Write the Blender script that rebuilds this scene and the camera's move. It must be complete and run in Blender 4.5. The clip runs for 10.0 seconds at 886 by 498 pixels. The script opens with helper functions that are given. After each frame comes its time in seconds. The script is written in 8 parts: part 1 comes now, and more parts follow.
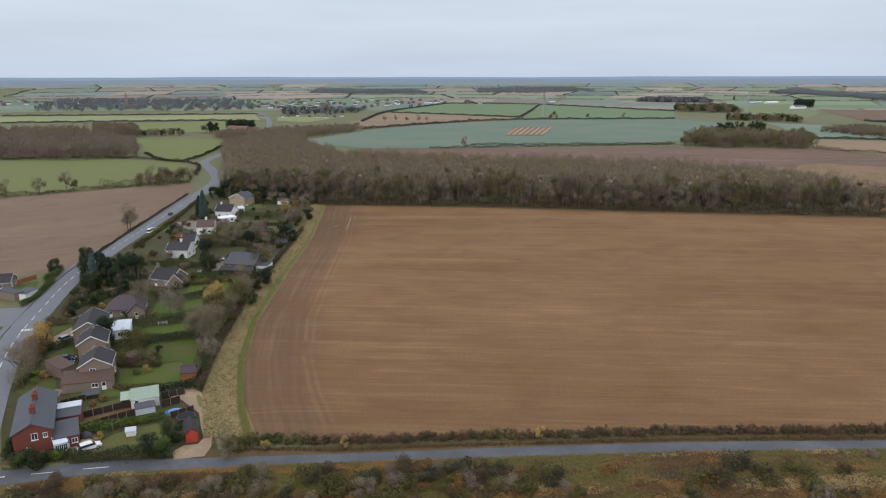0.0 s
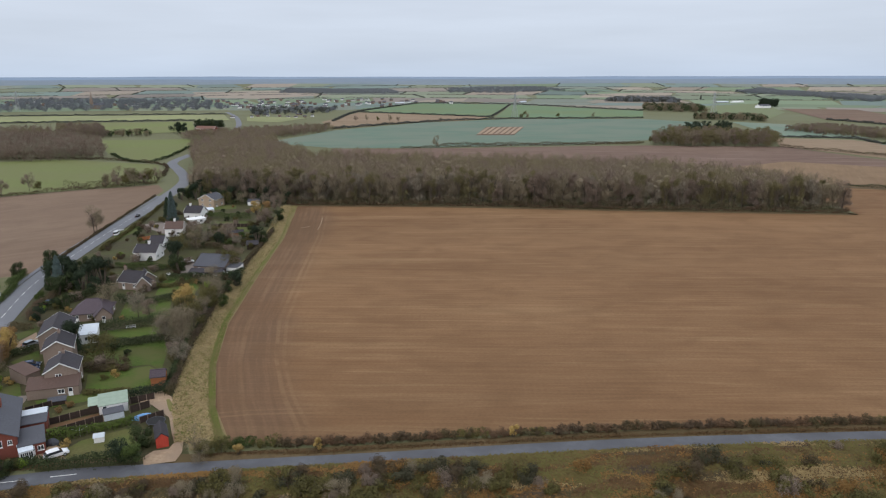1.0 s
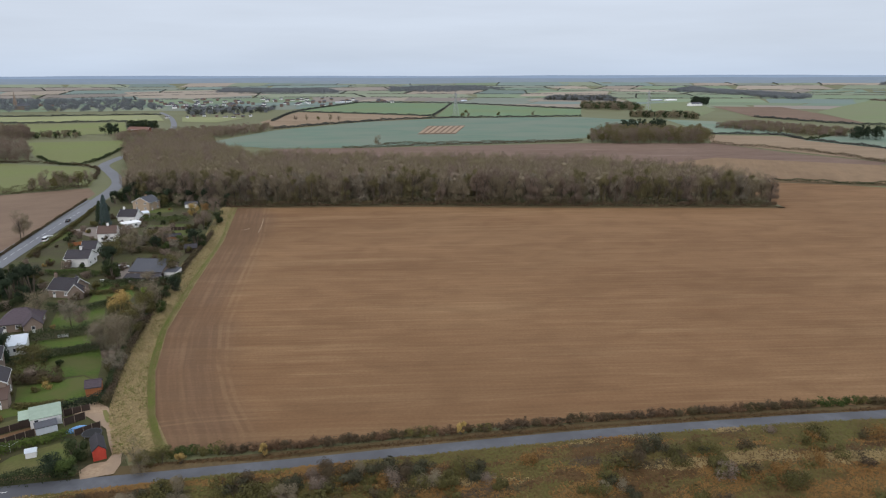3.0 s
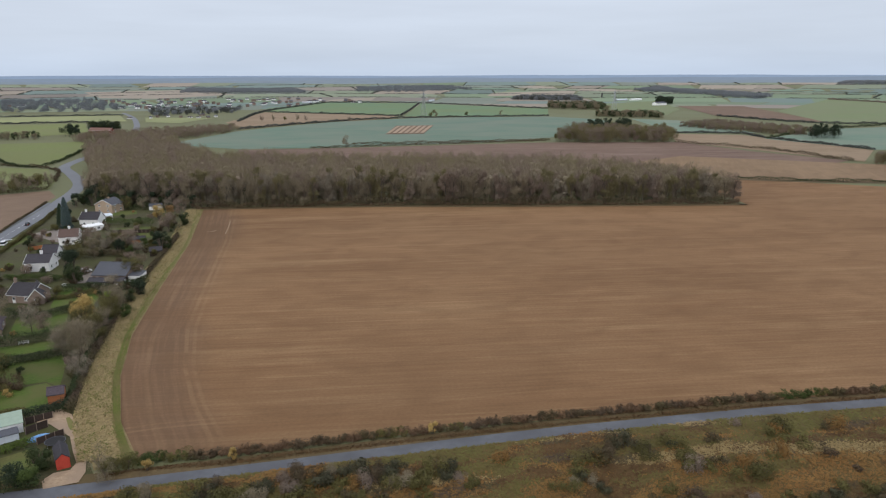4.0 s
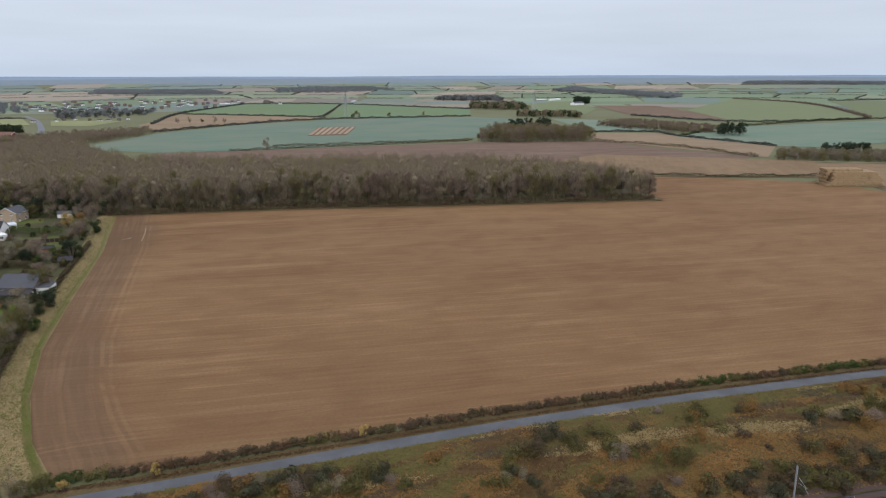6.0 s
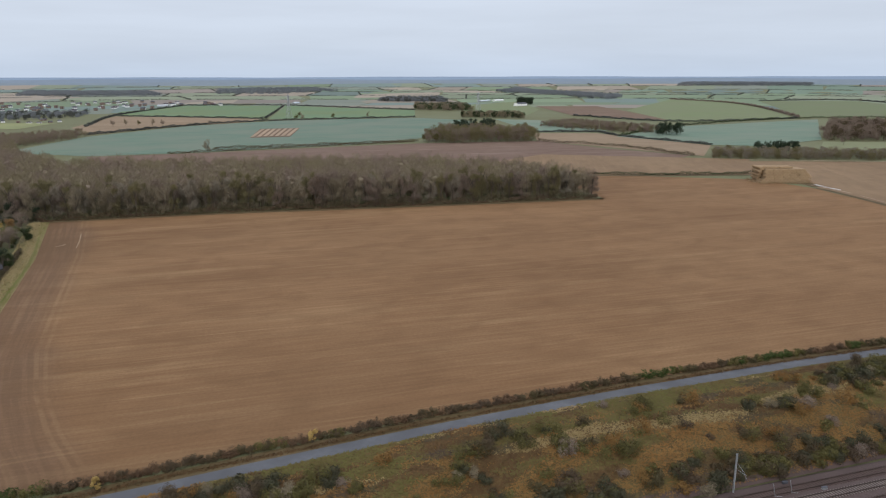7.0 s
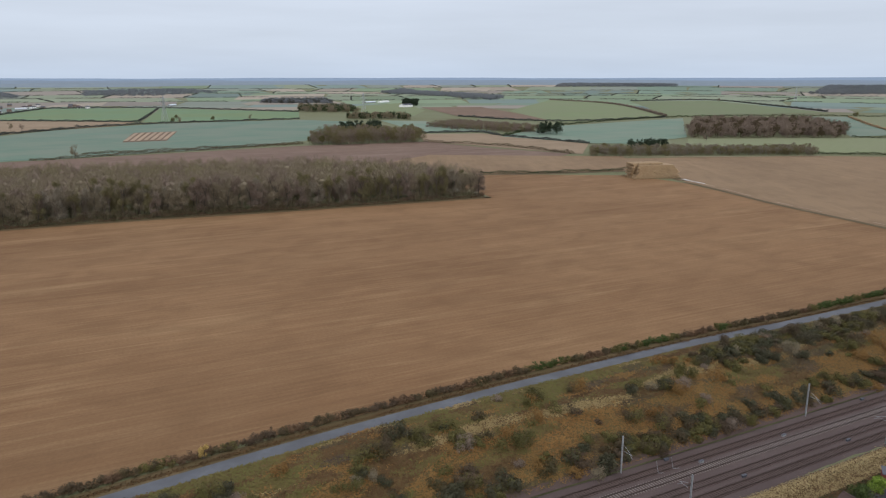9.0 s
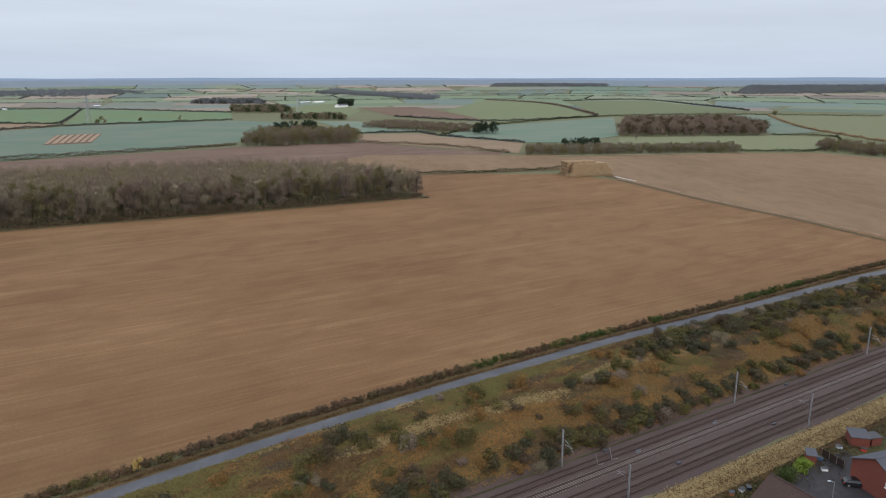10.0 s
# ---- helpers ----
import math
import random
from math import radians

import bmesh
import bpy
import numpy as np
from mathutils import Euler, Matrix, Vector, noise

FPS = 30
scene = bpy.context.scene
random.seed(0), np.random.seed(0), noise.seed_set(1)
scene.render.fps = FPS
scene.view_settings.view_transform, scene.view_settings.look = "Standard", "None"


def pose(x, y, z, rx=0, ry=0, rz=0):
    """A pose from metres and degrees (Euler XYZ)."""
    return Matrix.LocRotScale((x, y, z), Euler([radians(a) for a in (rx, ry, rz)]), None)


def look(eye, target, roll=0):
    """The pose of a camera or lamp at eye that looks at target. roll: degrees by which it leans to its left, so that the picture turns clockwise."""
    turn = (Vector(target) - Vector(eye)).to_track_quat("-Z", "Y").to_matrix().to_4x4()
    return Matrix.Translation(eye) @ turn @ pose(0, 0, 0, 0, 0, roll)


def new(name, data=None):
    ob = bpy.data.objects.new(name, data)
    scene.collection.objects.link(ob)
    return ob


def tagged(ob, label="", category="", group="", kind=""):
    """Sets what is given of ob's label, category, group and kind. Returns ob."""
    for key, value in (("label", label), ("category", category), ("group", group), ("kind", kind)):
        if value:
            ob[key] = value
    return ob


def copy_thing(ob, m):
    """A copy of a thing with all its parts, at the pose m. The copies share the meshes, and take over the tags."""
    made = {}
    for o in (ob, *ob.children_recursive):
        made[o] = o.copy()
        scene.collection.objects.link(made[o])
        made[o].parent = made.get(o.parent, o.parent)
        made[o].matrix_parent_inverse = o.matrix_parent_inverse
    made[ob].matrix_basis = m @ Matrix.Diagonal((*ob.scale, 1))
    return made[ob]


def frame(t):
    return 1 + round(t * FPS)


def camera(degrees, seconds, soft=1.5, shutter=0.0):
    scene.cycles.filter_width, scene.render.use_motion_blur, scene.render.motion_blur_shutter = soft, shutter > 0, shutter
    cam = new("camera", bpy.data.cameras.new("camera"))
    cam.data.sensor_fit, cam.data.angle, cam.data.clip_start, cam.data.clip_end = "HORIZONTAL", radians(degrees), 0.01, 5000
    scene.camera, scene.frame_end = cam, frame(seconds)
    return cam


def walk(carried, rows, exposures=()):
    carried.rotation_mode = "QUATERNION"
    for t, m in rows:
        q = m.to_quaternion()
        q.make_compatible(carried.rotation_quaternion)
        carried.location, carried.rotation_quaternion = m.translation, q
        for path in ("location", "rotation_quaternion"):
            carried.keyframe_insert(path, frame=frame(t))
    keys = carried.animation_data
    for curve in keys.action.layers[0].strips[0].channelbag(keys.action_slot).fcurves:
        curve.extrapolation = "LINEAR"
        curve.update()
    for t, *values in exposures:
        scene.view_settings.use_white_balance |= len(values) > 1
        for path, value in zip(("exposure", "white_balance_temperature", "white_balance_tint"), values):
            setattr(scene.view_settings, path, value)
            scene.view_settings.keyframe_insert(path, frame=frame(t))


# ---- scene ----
cam = camera(64.67, 10.0, soft=1.15)
PATH = [
    (0.0, pose(0, 0, 70, 76.194, 0.101, 0.000)),
    (0.5, pose(0, 0, 70, 76.176, 0.103, -1.038)),
    (1.0, pose(0, 0, 70, 76.170, 0.073, -2.313)),
    (1.5, pose(0, 0, 70, 76.141, 0.099, -3.392)),
    (2.0, pose(0, 0, 70, 76.143, 0.078, -4.695)),
    (2.5, pose(0, 0, 70, 76.116, 0.101, -5.853)),
    (4.0, pose(0, 0, 70, 76.074, 0.114, -9.615)),
    (4.5, pose(0, 0, 70, 76.065, 0.134, -10.968)),
    (5.0, pose(0, 0, 70, 76.091, 0.114, -12.468)),
    (5.5, pose(0, 0, 70, 76.103, 0.135, -13.940)),
    (7.0, pose(0, 0, 70, 76.183, 0.109, -20.276)),
    (7.5, pose(0, 0, 70, 76.218, 0.068, -22.402)),
    (8.0, pose(0, 0, 70, 76.226, 0.065, -24.659)),
    (8.5, pose(0, 0, 70, 76.248, 0.028, -26.965)),
    (9.0, pose(0, 0, 70, 76.271, 0.054, -29.437)),
    (9.5, pose(0, 0, 70, 76.273, 0.050, -31.843)),
    (10.0, pose(0, 0, 70, 76.273, 0.024, -34.562)),
]
walk(cam, PATH, exposures=[(0, 0.0, 6500, 13), (10, 0.0, 6500, 13)])

# ---- light: an overcast sky with a weak, wide sun behind the cloud ----
SUN_UP, SUN_ROUND = radians(28), radians(200)
world = bpy.data.worlds.new("overcast_sky")
scene.world = world
world.use_nodes = True
nt = world.node_tree
nt.nodes.clear()
out = nt.nodes.new("ShaderNodeOutputWorld")
back = nt.nodes.new("ShaderNodeBackground")
sky = nt.nodes.new("ShaderNodeTexSky")
sky.sky_type, sky.sun_disc, sky.sun_elevation, sky.sun_rotation = "NISHITA", False, SUN_UP, SUN_ROUND
sky.air_density, sky.dust_density = 1.0, 3.0
co = nt.nodes.new("ShaderNodeTexCoord")
sep = nt.nodes.new("ShaderNodeSeparateXYZ")
nt.links.new(co.outputs["Generated"], sep.inputs[0])
# cloud deck: brighter overhead, long soft bands near the horizon
ramp = nt.nodes.new("ShaderNodeValToRGB")
ramp.color_ramp.elements[0].position, ramp.color_ramp.elements[0].color = 0.0, (0.578, 0.69, 0.83, 1)
ramp.color_ramp.elements[1].position, ramp.color_ramp.elements[1].color = 1.0, (1.28, 1.36, 1.46, 1)
e = ramp.color_ramp.elements.new(0.045)
e.color = (0.635, 0.73, 0.845, 1)
e = ramp.color_ramp.elements.new(0.14)
e.color = (0.675, 0.755, 0.86, 1)
nt.links.new(sep.outputs["Z"], ramp.inputs[0])
mp = nt.nodes.new("ShaderNodeMapping")
mp.inputs["Scale"].default_value = (1.6, 1.6, 15)
nt.links.new(co.outputs["Generated"], mp.inputs[0])
ns = nt.nodes.new("ShaderNodeTexNoise")
ns.inputs["Scale"].default_value, ns.inputs["Detail"].default_value = 1.6, 5
nt.links.new(mp.outputs[0], ns.inputs["Vector"])
mr = nt.nodes.new("ShaderNodeMapRange")
mr.inputs[1].default_value, mr.inputs[2].default_value = 0.3, 0.72
mr.inputs[3].default_value, mr.inputs[4].default_value = 0.93, 1.06
nt.links.new(ns.outputs[0], mr.inputs[0])
mul = nt.nodes.new("ShaderNodeMix")
mul.data_type, mul.blend_type = "RGBA", "MULTIPLY"
mul.inputs[0].default_value = 1.0
nt.links.new(ramp.outputs[0], mul.inputs[6])
nt.links.new(mr.outputs[0], mul.inputs[7])
dim = nt.nodes.new("ShaderNodeMix")
dim.data_type, dim.blend_type = "RGBA", "MULTIPLY"
dim.inputs[0].default_value = 1.0
dim.inputs[7].default_value = (0.1, 0.1, 0.1, 1)
nt.links.new(sky.outputs[0], dim.inputs[6])
veil = nt.nodes.new("ShaderNodeMix")
veil.data_type = "RGBA"
veil.inputs[0].default_value = 0.93
nt.links.new(dim.outputs[2], veil.inputs[6])
nt.links.new(mul.outputs[2], veil.inputs[7])
nt.links.new(veil.outputs[2], back.inputs[0])
nt.links.new(back.outputs[0], out.inputs[0])

sun = new("sun", bpy.data.lights.new("sun", "SUN"))
sun.data.energy, sun.data.angle, sun.data.color = 0.7, radians(25), (1.0, 0.96, 0.9)
sun.matrix_world = look((0, 0, 0), (-math.sin(SUN_ROUND) * math.cos(SUN_UP), -math.cos(SUN_ROUND) * math.cos(SUN_UP), -math.sin(SUN_UP)))


# ---- materials ----
def surface(name, dark, light, fine=1.0, broad=0.05, rough=0.9, bump=0.0, spread=0.12, metal=0.0, stretch=(1, 1, 1), turn=0.0, second=None, grain=0.5, broad_detail=3):
    """Two-scale noise between two colours; second: a third colour that takes over in broad patches."""
    m = bpy.data.materials.new(name)
    m.use_nodes = True
    t = m.node_tree
    b = t.nodes["Principled BSDF"]
    b.inputs["Roughness"].default_value, b.inputs["Metallic"].default_value = rough, metal
    b.inputs["Specular IOR Level"].default_value = 0.25
    tc = t.nodes.new("ShaderNodeTexCoord")
    mp = t.nodes.new("ShaderNodeMapping")
    mp.inputs["Rotation"].default_value = (0, 0, turn)
    mp.inputs["Scale"].default_value = stretch
    t.links.new(tc.outputs["Object"], mp.inputs[0])
    n1 = t.nodes.new("ShaderNodeTexNoise")
    n1.inputs["Scale"].default_value, n1.inputs["Detail"].default_value = fine, 6
    n1.inputs["Roughness"].default_value = 0.65
    t.links.new(mp.outputs[0], n1.inputs["Vector"])
    n2 = t.nodes.new("ShaderNodeTexNoise")
    n2.inputs["Scale"].default_value, n2.inputs["Detail"].default_value = broad, broad_detail
    t.links.new(tc.outputs["Object"], n2.inputs["Vector"])
    r1 = t.nodes.new("ShaderNodeMapRange")
    r1.inputs[1].default_value, r1.inputs[2].default_value = 0.5 - 0.25 * grain / 0.5, 0.5 + 0.25 * grain / 0.5
    t.links.new(n1.outputs[0], r1.inputs[0])
    mx = t.nodes.new("ShaderNodeMix")
    mx.data_type = "RGBA"
    mx.inputs[6].default_value, mx.inputs[7].default_value = (*dark, 1), (*light, 1)
    t.links.new(r1.outputs[0], mx.inputs[0])
    last = mx.outputs[2]
    r2 = t.nodes.new("ShaderNodeMapRange")
    r2.inputs[1].default_value, r2.inputs[2].default_value = 0.38, 0.62
    t.links.new(n2.outputs[0], r2.inputs[0])
    if second:
        m2 = t.nodes.new("ShaderNodeMix")
        m2.data_type = "RGBA"
        m2.inputs[7].default_value = (*second, 1)
        t.links.new(r2.outputs[0], m2.inputs[0])
        t.links.new(last, m2.inputs[6])
        last = m2.outputs[2]
    oi = t.nodes.new("ShaderNodeObjectInfo")
    gi = t.nodes.new("ShaderNodeNewGeometry")
    ad = t.nodes.new("ShaderNodeMath")
    ad.operation = "ADD"
    t.links.new(oi.outputs["Random"], ad.inputs[0])
    t.links.new(gi.outputs["Random Per Island"], ad.inputs[1])
    rv = t.nodes.new("ShaderNodeMapRange")
    rv.inputs[1].default_value, rv.inputs[2].default_value = 0, 2
    rv.inputs[3].default_value, rv.inputs[4].default_value = 1 - spread * 1.5, 1 + spread * 1.5
    t.links.new(ad.outputs[0], rv.inputs[0])
    hs = t.nodes.new("ShaderNodeHueSaturation")
    t.links.new(rv.outputs[0], hs.inputs["Value"])
    t.links.new(last, hs.inputs["Color"])
    t.links.new(hs.outputs[0], b.inputs["Base Color"])
    if bump:
        bp = t.nodes.new("ShaderNodeBump")
        bp.inputs["Strength"].default_value, bp.inputs["Distance"].default_value = min(1, bump * 5), bump
        t.links.new(n1.outputs[0], bp.inputs["Height"])
        t.links.new(bp.outputs[0], b.inputs["Normal"])
    return m


def soil(name, dark, mid, pale, turn, amount=1.0, darkened=(), headland=False):
    """Tilled earth: long drill streaks along the rows, broad damp and dry areas, small clods."""
    m = bpy.data.materials.new(name)
    m.use_nodes = True
    t = m.node_tree
    b = t.nodes["Principled BSDF"]
    b.inputs["Roughness"].default_value = 0.95
    b.inputs["Specular IOR Level"].default_value = 0.15
    tc = t.nodes.new("ShaderNodeTexCoord")

    def noise_of(scale, stretch, detail, low, high, dist=0.0):
        mp = t.nodes.new("ShaderNodeMapping")
        mp.vector_type = "POINT"
        mp.inputs["Rotation"].default_value = (0, 0, turn)
        m0 = t.nodes.new("ShaderNodeMapping")
        m0.inputs["Scale"].default_value = stretch
        t.links.new(tc.outputs["Object"], mp.inputs[0])
        t.links.new(mp.outputs[0], m0.inputs[0])
        n = t.nodes.new("ShaderNodeTexNoise")
        n.inputs["Scale"].default_value, n.inputs["Detail"].default_value = scale, detail
        n.inputs["Distortion"].default_value = dist
        t.links.new(m0.outputs[0], n.inputs["Vector"])
        r = t.nodes.new("ShaderNodeMapRange")
        r.inputs[1].default_value, r.inputs[2].default_value = low, high
        t.links.new(n.outputs[0], r.inputs[0])
        return r.outputs[0], n.outputs[0]

    def mixed(fac, a, c, k=1.0):
        mm = t.nodes.new("ShaderNodeMath")
        mm.operation = "MULTIPLY"
        mm.inputs[1].default_value = k
        t.links.new(fac, mm.inputs[0])
        x = t.nodes.new("ShaderNodeMix")
        x.data_type = "RGBA"
        t.links.new(mm.outputs[0], x.inputs[0])
        for s, v in ((6, a), (7, c)):
            if isinstance(v, tuple):
                x.inputs[s].default_value = (*v, 1)
            else:
                t.links.new(v, x.inputs[s])
        return x.outputs[2]

    broad, _ = noise_of(0.011, (0.6, 1.5, 1), 4, 0.35, 0.66)
    streak, _ = noise_of(1.0, (0.011, 0.2, 1), 6, 0.4, 0.68, 0.3)
    rows, _ = noise_of(1.0, (0.016, 0.62, 1), 6, 0.45, 0.62, 0.15)
    fine, _ = noise_of(1.0, (0.035, 1.25, 1), 6, 0.42, 0.62, 0.2)
    pale_run, _ = noise_of(1.0, (0.008, 0.12, 1), 8, 0.56, 0.74, 0.5)
    wisp, _ = noise_of(1.0, (0.022, 0.5, 1), 7, 0.6, 0.7, 0.3)
    blot, _ = noise_of(0.06, (1, 1.6, 1), 6, 0.45, 0.75, 0.6)
    drift, _ = noise_of(0.017, (0.7, 1.3, 1), 5, 0.46, 0.68, 0.8)
    mottle, _ = noise_of(0.22, (0.6, 1.4, 1), 6, 0.42, 0.66, 0.4)
    clod, raw = noise_of(1.3, (1, 1, 1), 7, 0.3, 0.72)
    c = mixed(broad, dark, mid)
    c = mixed(streak, c, mid, 0.5 * amount)
    c = mixed(drift, c, tuple(0.45 * a + 0.55 * b for a, b in zip(mid, pale)), 0.26)
    c = mixed(mottle, c, tuple(0.5 * a + 0.5 * b for a, b in zip(mid, pale)), 0.14)
    c = mixed(pale_run, c, pale, 0.46 * amount)
    c = mixed(rows, c, pale, 0.12 * amount)
    c = mixed(wisp, c, pale, 0.34 * amount)
    c = mixed(fine, c, tuple(v * 0.6 for v in dark), 0.22 * amount)
    if headland:
        # turned ends of the field: darker pressed earth with wheel lines along the edge
        at_edge = t.nodes.new("ShaderNodeAttribute")
        at_edge.attribute_name = "lay"
        sp = t.nodes.new("ShaderNodeSeparateXYZ")
        t.links.new(at_edge.outputs["Vector"], sp.inputs[0])

        def reach(value, lo, hi, a, z):
            r = t.nodes.new("ShaderNodeMapRange")
            r.interpolation_type = "SMOOTHSTEP"
            for i, q in enumerate((lo, hi, a, z)):
                r.inputs[i + 1].default_value = q
            t.links.new(value, r.inputs[0])
            return r.outputs[0]

        def joined(kind, a, q):
            m0 = t.nodes.new("ShaderNodeMath")
            m0.operation = kind
            t.links.new(a, m0.inputs[0])
            if isinstance(q, float):
                m0.inputs[1].default_value = q
            else:
                t.links.new(q, m0.inputs[1])
            return m0.outputs[0]

        side = joined("ADD", sp.outputs["Y"], joined("MULTIPLY", joined("SUBTRACT", broad, 0.5), 9.0))
        turned = t.nodes.new("ShaderNodeTexNoise")
        turned.inputs["Scale"].default_value, turned.inputs["Detail"].default_value = 1.0, 6
        mt = t.nodes.new("ShaderNodeMapping")
        mt.inputs["Scale"].default_value = (0.03, 0.7, 0)
        t.links.new(at_edge.outputs["Vector"], mt.inputs[0])
        t.links.new(mt.outputs[0], turned.inputs["Vector"])
        passes = mixed(reach(turned.outputs[0], 0.42, 0.62, 0.0, 1.0), (0.112, 0.07, 0.045), (0.155, 0.095, 0.06))
        c = mixed(reach(side, 9.0, 22.0, 1.0, 0.0), c, passes, 0.65)
        bare = reach(blot, 0.1, 0.7, 1.0, 0.1)
        for key, mid_line, half, strength in (("Y", 15.0, 0.5, 0.2), ("Y", 17.0, 0.45, 0.15), ("Y", 6.0, 0.6, 0.1), ("Z", 14.6, 0.35, 0.15), ("Z", 16.6, 0.35, 0.12)):
            off = joined("ABSOLUTE", joined("SUBTRACT", sp.outputs[key], mid_line), 0.0)
            line = reach(off, half * 0.5, half * 1.6, 1.0, 0.0)
            c = mixed(joined("MULTIPLY", line, bare), c, pale, strength)
    c = mixed(blot, c, tuple(v * 0.8 for v in dark), 0.5)
    for x, y, reach, k in darkened:
        # a darker patch that fades out towards a ragged rim
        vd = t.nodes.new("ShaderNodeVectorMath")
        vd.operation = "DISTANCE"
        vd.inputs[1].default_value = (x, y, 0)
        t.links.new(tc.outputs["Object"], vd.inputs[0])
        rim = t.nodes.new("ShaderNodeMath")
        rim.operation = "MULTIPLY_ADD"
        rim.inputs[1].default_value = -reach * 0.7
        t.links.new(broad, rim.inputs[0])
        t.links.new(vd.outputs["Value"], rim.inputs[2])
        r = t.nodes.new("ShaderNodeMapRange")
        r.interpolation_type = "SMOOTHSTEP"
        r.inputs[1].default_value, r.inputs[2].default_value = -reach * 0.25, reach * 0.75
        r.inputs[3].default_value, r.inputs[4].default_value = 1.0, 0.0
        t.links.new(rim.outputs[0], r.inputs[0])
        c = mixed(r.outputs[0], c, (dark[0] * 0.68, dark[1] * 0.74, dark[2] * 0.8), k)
    c = mixed(clod, c, tuple(v * 0.6 for v in dark), 0.3)
    t.links.new(c, b.inputs["Base Color"])
    bp = t.nodes.new("ShaderNodeBump")
    bp.inputs["Strength"].default_value, bp.inputs["Distance"].default_value = 0.5, 0.12
    t.links.new(raw, bp.inputs["Height"])
    t.links.new(bp.outputs[0], b.inputs["Normal"])
    return m


def glass_of(name, tint):
    m = bpy.data.materials.new(name)
    m.use_nodes = True
    b = m.node_tree.nodes["Principled BSDF"]
    b.inputs["Base Color"].default_value = (*tint, 1)
    b.inputs["Roughness"].default_value, b.inputs["IOR"].default_value = 0.06, 1.5
    b.inputs["Coat Weight"].default_value = 0.6
    return m


GRASS = surface("rough_grass", (0.06, 0.06, 0.022), (0.145, 0.13, 0.055), 0.8, 0.03, second=(0.085, 0.085, 0.03), bump=0.05)
LAWN = surface("lawn_grass", (0.04, 0.07, 0.009), (0.078, 0.115, 0.017), 1.5, 0.13, second=(0.082, 0.088, 0.024), bump=0.02)
VERGE_GREEN = surface("green_verge_grass", (0.09, 0.105, 0.02), (0.155, 0.165, 0.038), 1.2, 0.12, second=(0.15, 0.135, 0.045), bump=0.03)
LAWN_WORN = surface("worn_brownish_lawn", (0.075, 0.072, 0.022), (0.125, 0.115, 0.04), 1.5, 0.15, second=(0.085, 0.1, 0.024), bump=0.02)
DRY_GRASS = surface("dry_pale_grass", (0.14, 0.1, 0.042), (0.31, 0.235, 0.115), 0.9, 0.09, second=(0.175, 0.135, 0.056), bump=0.12)
BANK = surface("bank_of_grass_and_bracken", (0.07, 0.044, 0.017), (0.17, 0.104, 0.04), 0.8, 0.06, second=(0.11, 0.08, 0.03), bump=0.25, grain=0.4)
# darkened: damp corners, plus colour for the darker steep view by the lane
SOIL = soil("drilled_brown_soil", (0.176, 0.094, 0.044), (0.25, 0.14, 0.069), (0.37, 0.236, 0.124), radians(3.5), darkened=((-66, 330, 52, 0.6), (10, 100, 100, 0.35), (210, 60, 110, 0.4), (236, 400, 50, 0.5)), headland=True)
FALLOW = soil("pale_fallow_soil", (0.175, 0.117, 0.08), (0.225, 0.155, 0.107), (0.3, 0.22, 0.155), radians(-35), 0.6)
SOIL_EDGE = soil("damp_headland_soil", (0.15, 0.086, 0.045), (0.205, 0.123, 0.066), (0.285, 0.187, 0.105), radians(86), 0.5)
SOIL_FAR = soil("red_brown_ploughland", (0.15, 0.098, 0.07), (0.2, 0.135, 0.092), (0.28, 0.2, 0.14), radians(10), 0.6)
STUBBLE = soil("pale_stubble", (0.24, 0.17, 0.107), (0.29, 0.21, 0.137), (0.38, 0.29, 0.2), radians(25), 0.6)
SOIL_TAN = soil("tan_drilled_soil", (0.2, 0.13, 0.075), (0.26, 0.172, 0.1), (0.34, 0.235, 0.145), radians(-62), 0.7)
WET_SOIL = soil("wet_red_soil", (0.145, 0.092, 0.068), (0.2, 0.131, 0.096), (0.32, 0.235, 0.19), radians(8), 1.0)
PASTURE = surface("bright_pasture", (0.115, 0.138, 0.038), (0.155, 0.175, 0.058), 0.25, 0.012, second=(0.14, 0.148, 0.055))
PASTURE_FAR = surface("dull_far_pasture", (0.135, 0.17, 0.075), (0.17, 0.2, 0.095), 0.15, 0.008, second=(0.16, 0.178, 0.09), stretch=(0.2, 1, 1), turn=0.6)
PASTURE_PALE = surface("yellowish_pasture", (0.2, 0.218, 0.09), (0.26, 0.268, 0.12), 0.2, 0.01, second=(0.2, 0.208, 0.1))
CEREAL = surface("blue_green_winter_cereal", (0.09, 0.152, 0.108), (0.165, 0.225, 0.163), 0.16, 0.012, second=(0.165, 0.2, 0.148), stretch=(0.06, 1, 1), turn=radians(12))
CEREAL_GREEN = surface("green_winter_cereal", (0.1, 0.165, 0.085), (0.135, 0.2, 0.105), 0.12, 0.006, second=(0.13, 0.175, 0.08), stretch=(0.1, 1, 1), turn=radians(-20))
OLIVE = surface("olive_meadow", (0.135, 0.152, 0.074), (0.175, 0.185, 0.096), 0.15, 0.008, second=(0.16, 0.166, 0.09))
FAR_LAND = surface("open_farmland", (0.085, 0.09, 0.04), (0.15, 0.145, 0.07), 0.25, 0.006, second=(0.13, 0.135, 0.07))
ASPHALT = surface("worn_asphalt", (0.13, 0.134, 0.147), (0.18, 0.186, 0.2), 0.7, 0.06, rough=0.8, second=(0.145, 0.15, 0.163), bump=0.01)
LANE_ASPHALT = surface("grey_lane_asphalt", (0.08, 0.083, 0.094), (0.13, 0.134, 0.147), 0.5, 0.09, rough=0.6, second=(0.078, 0.079, 0.088), bump=0.01)
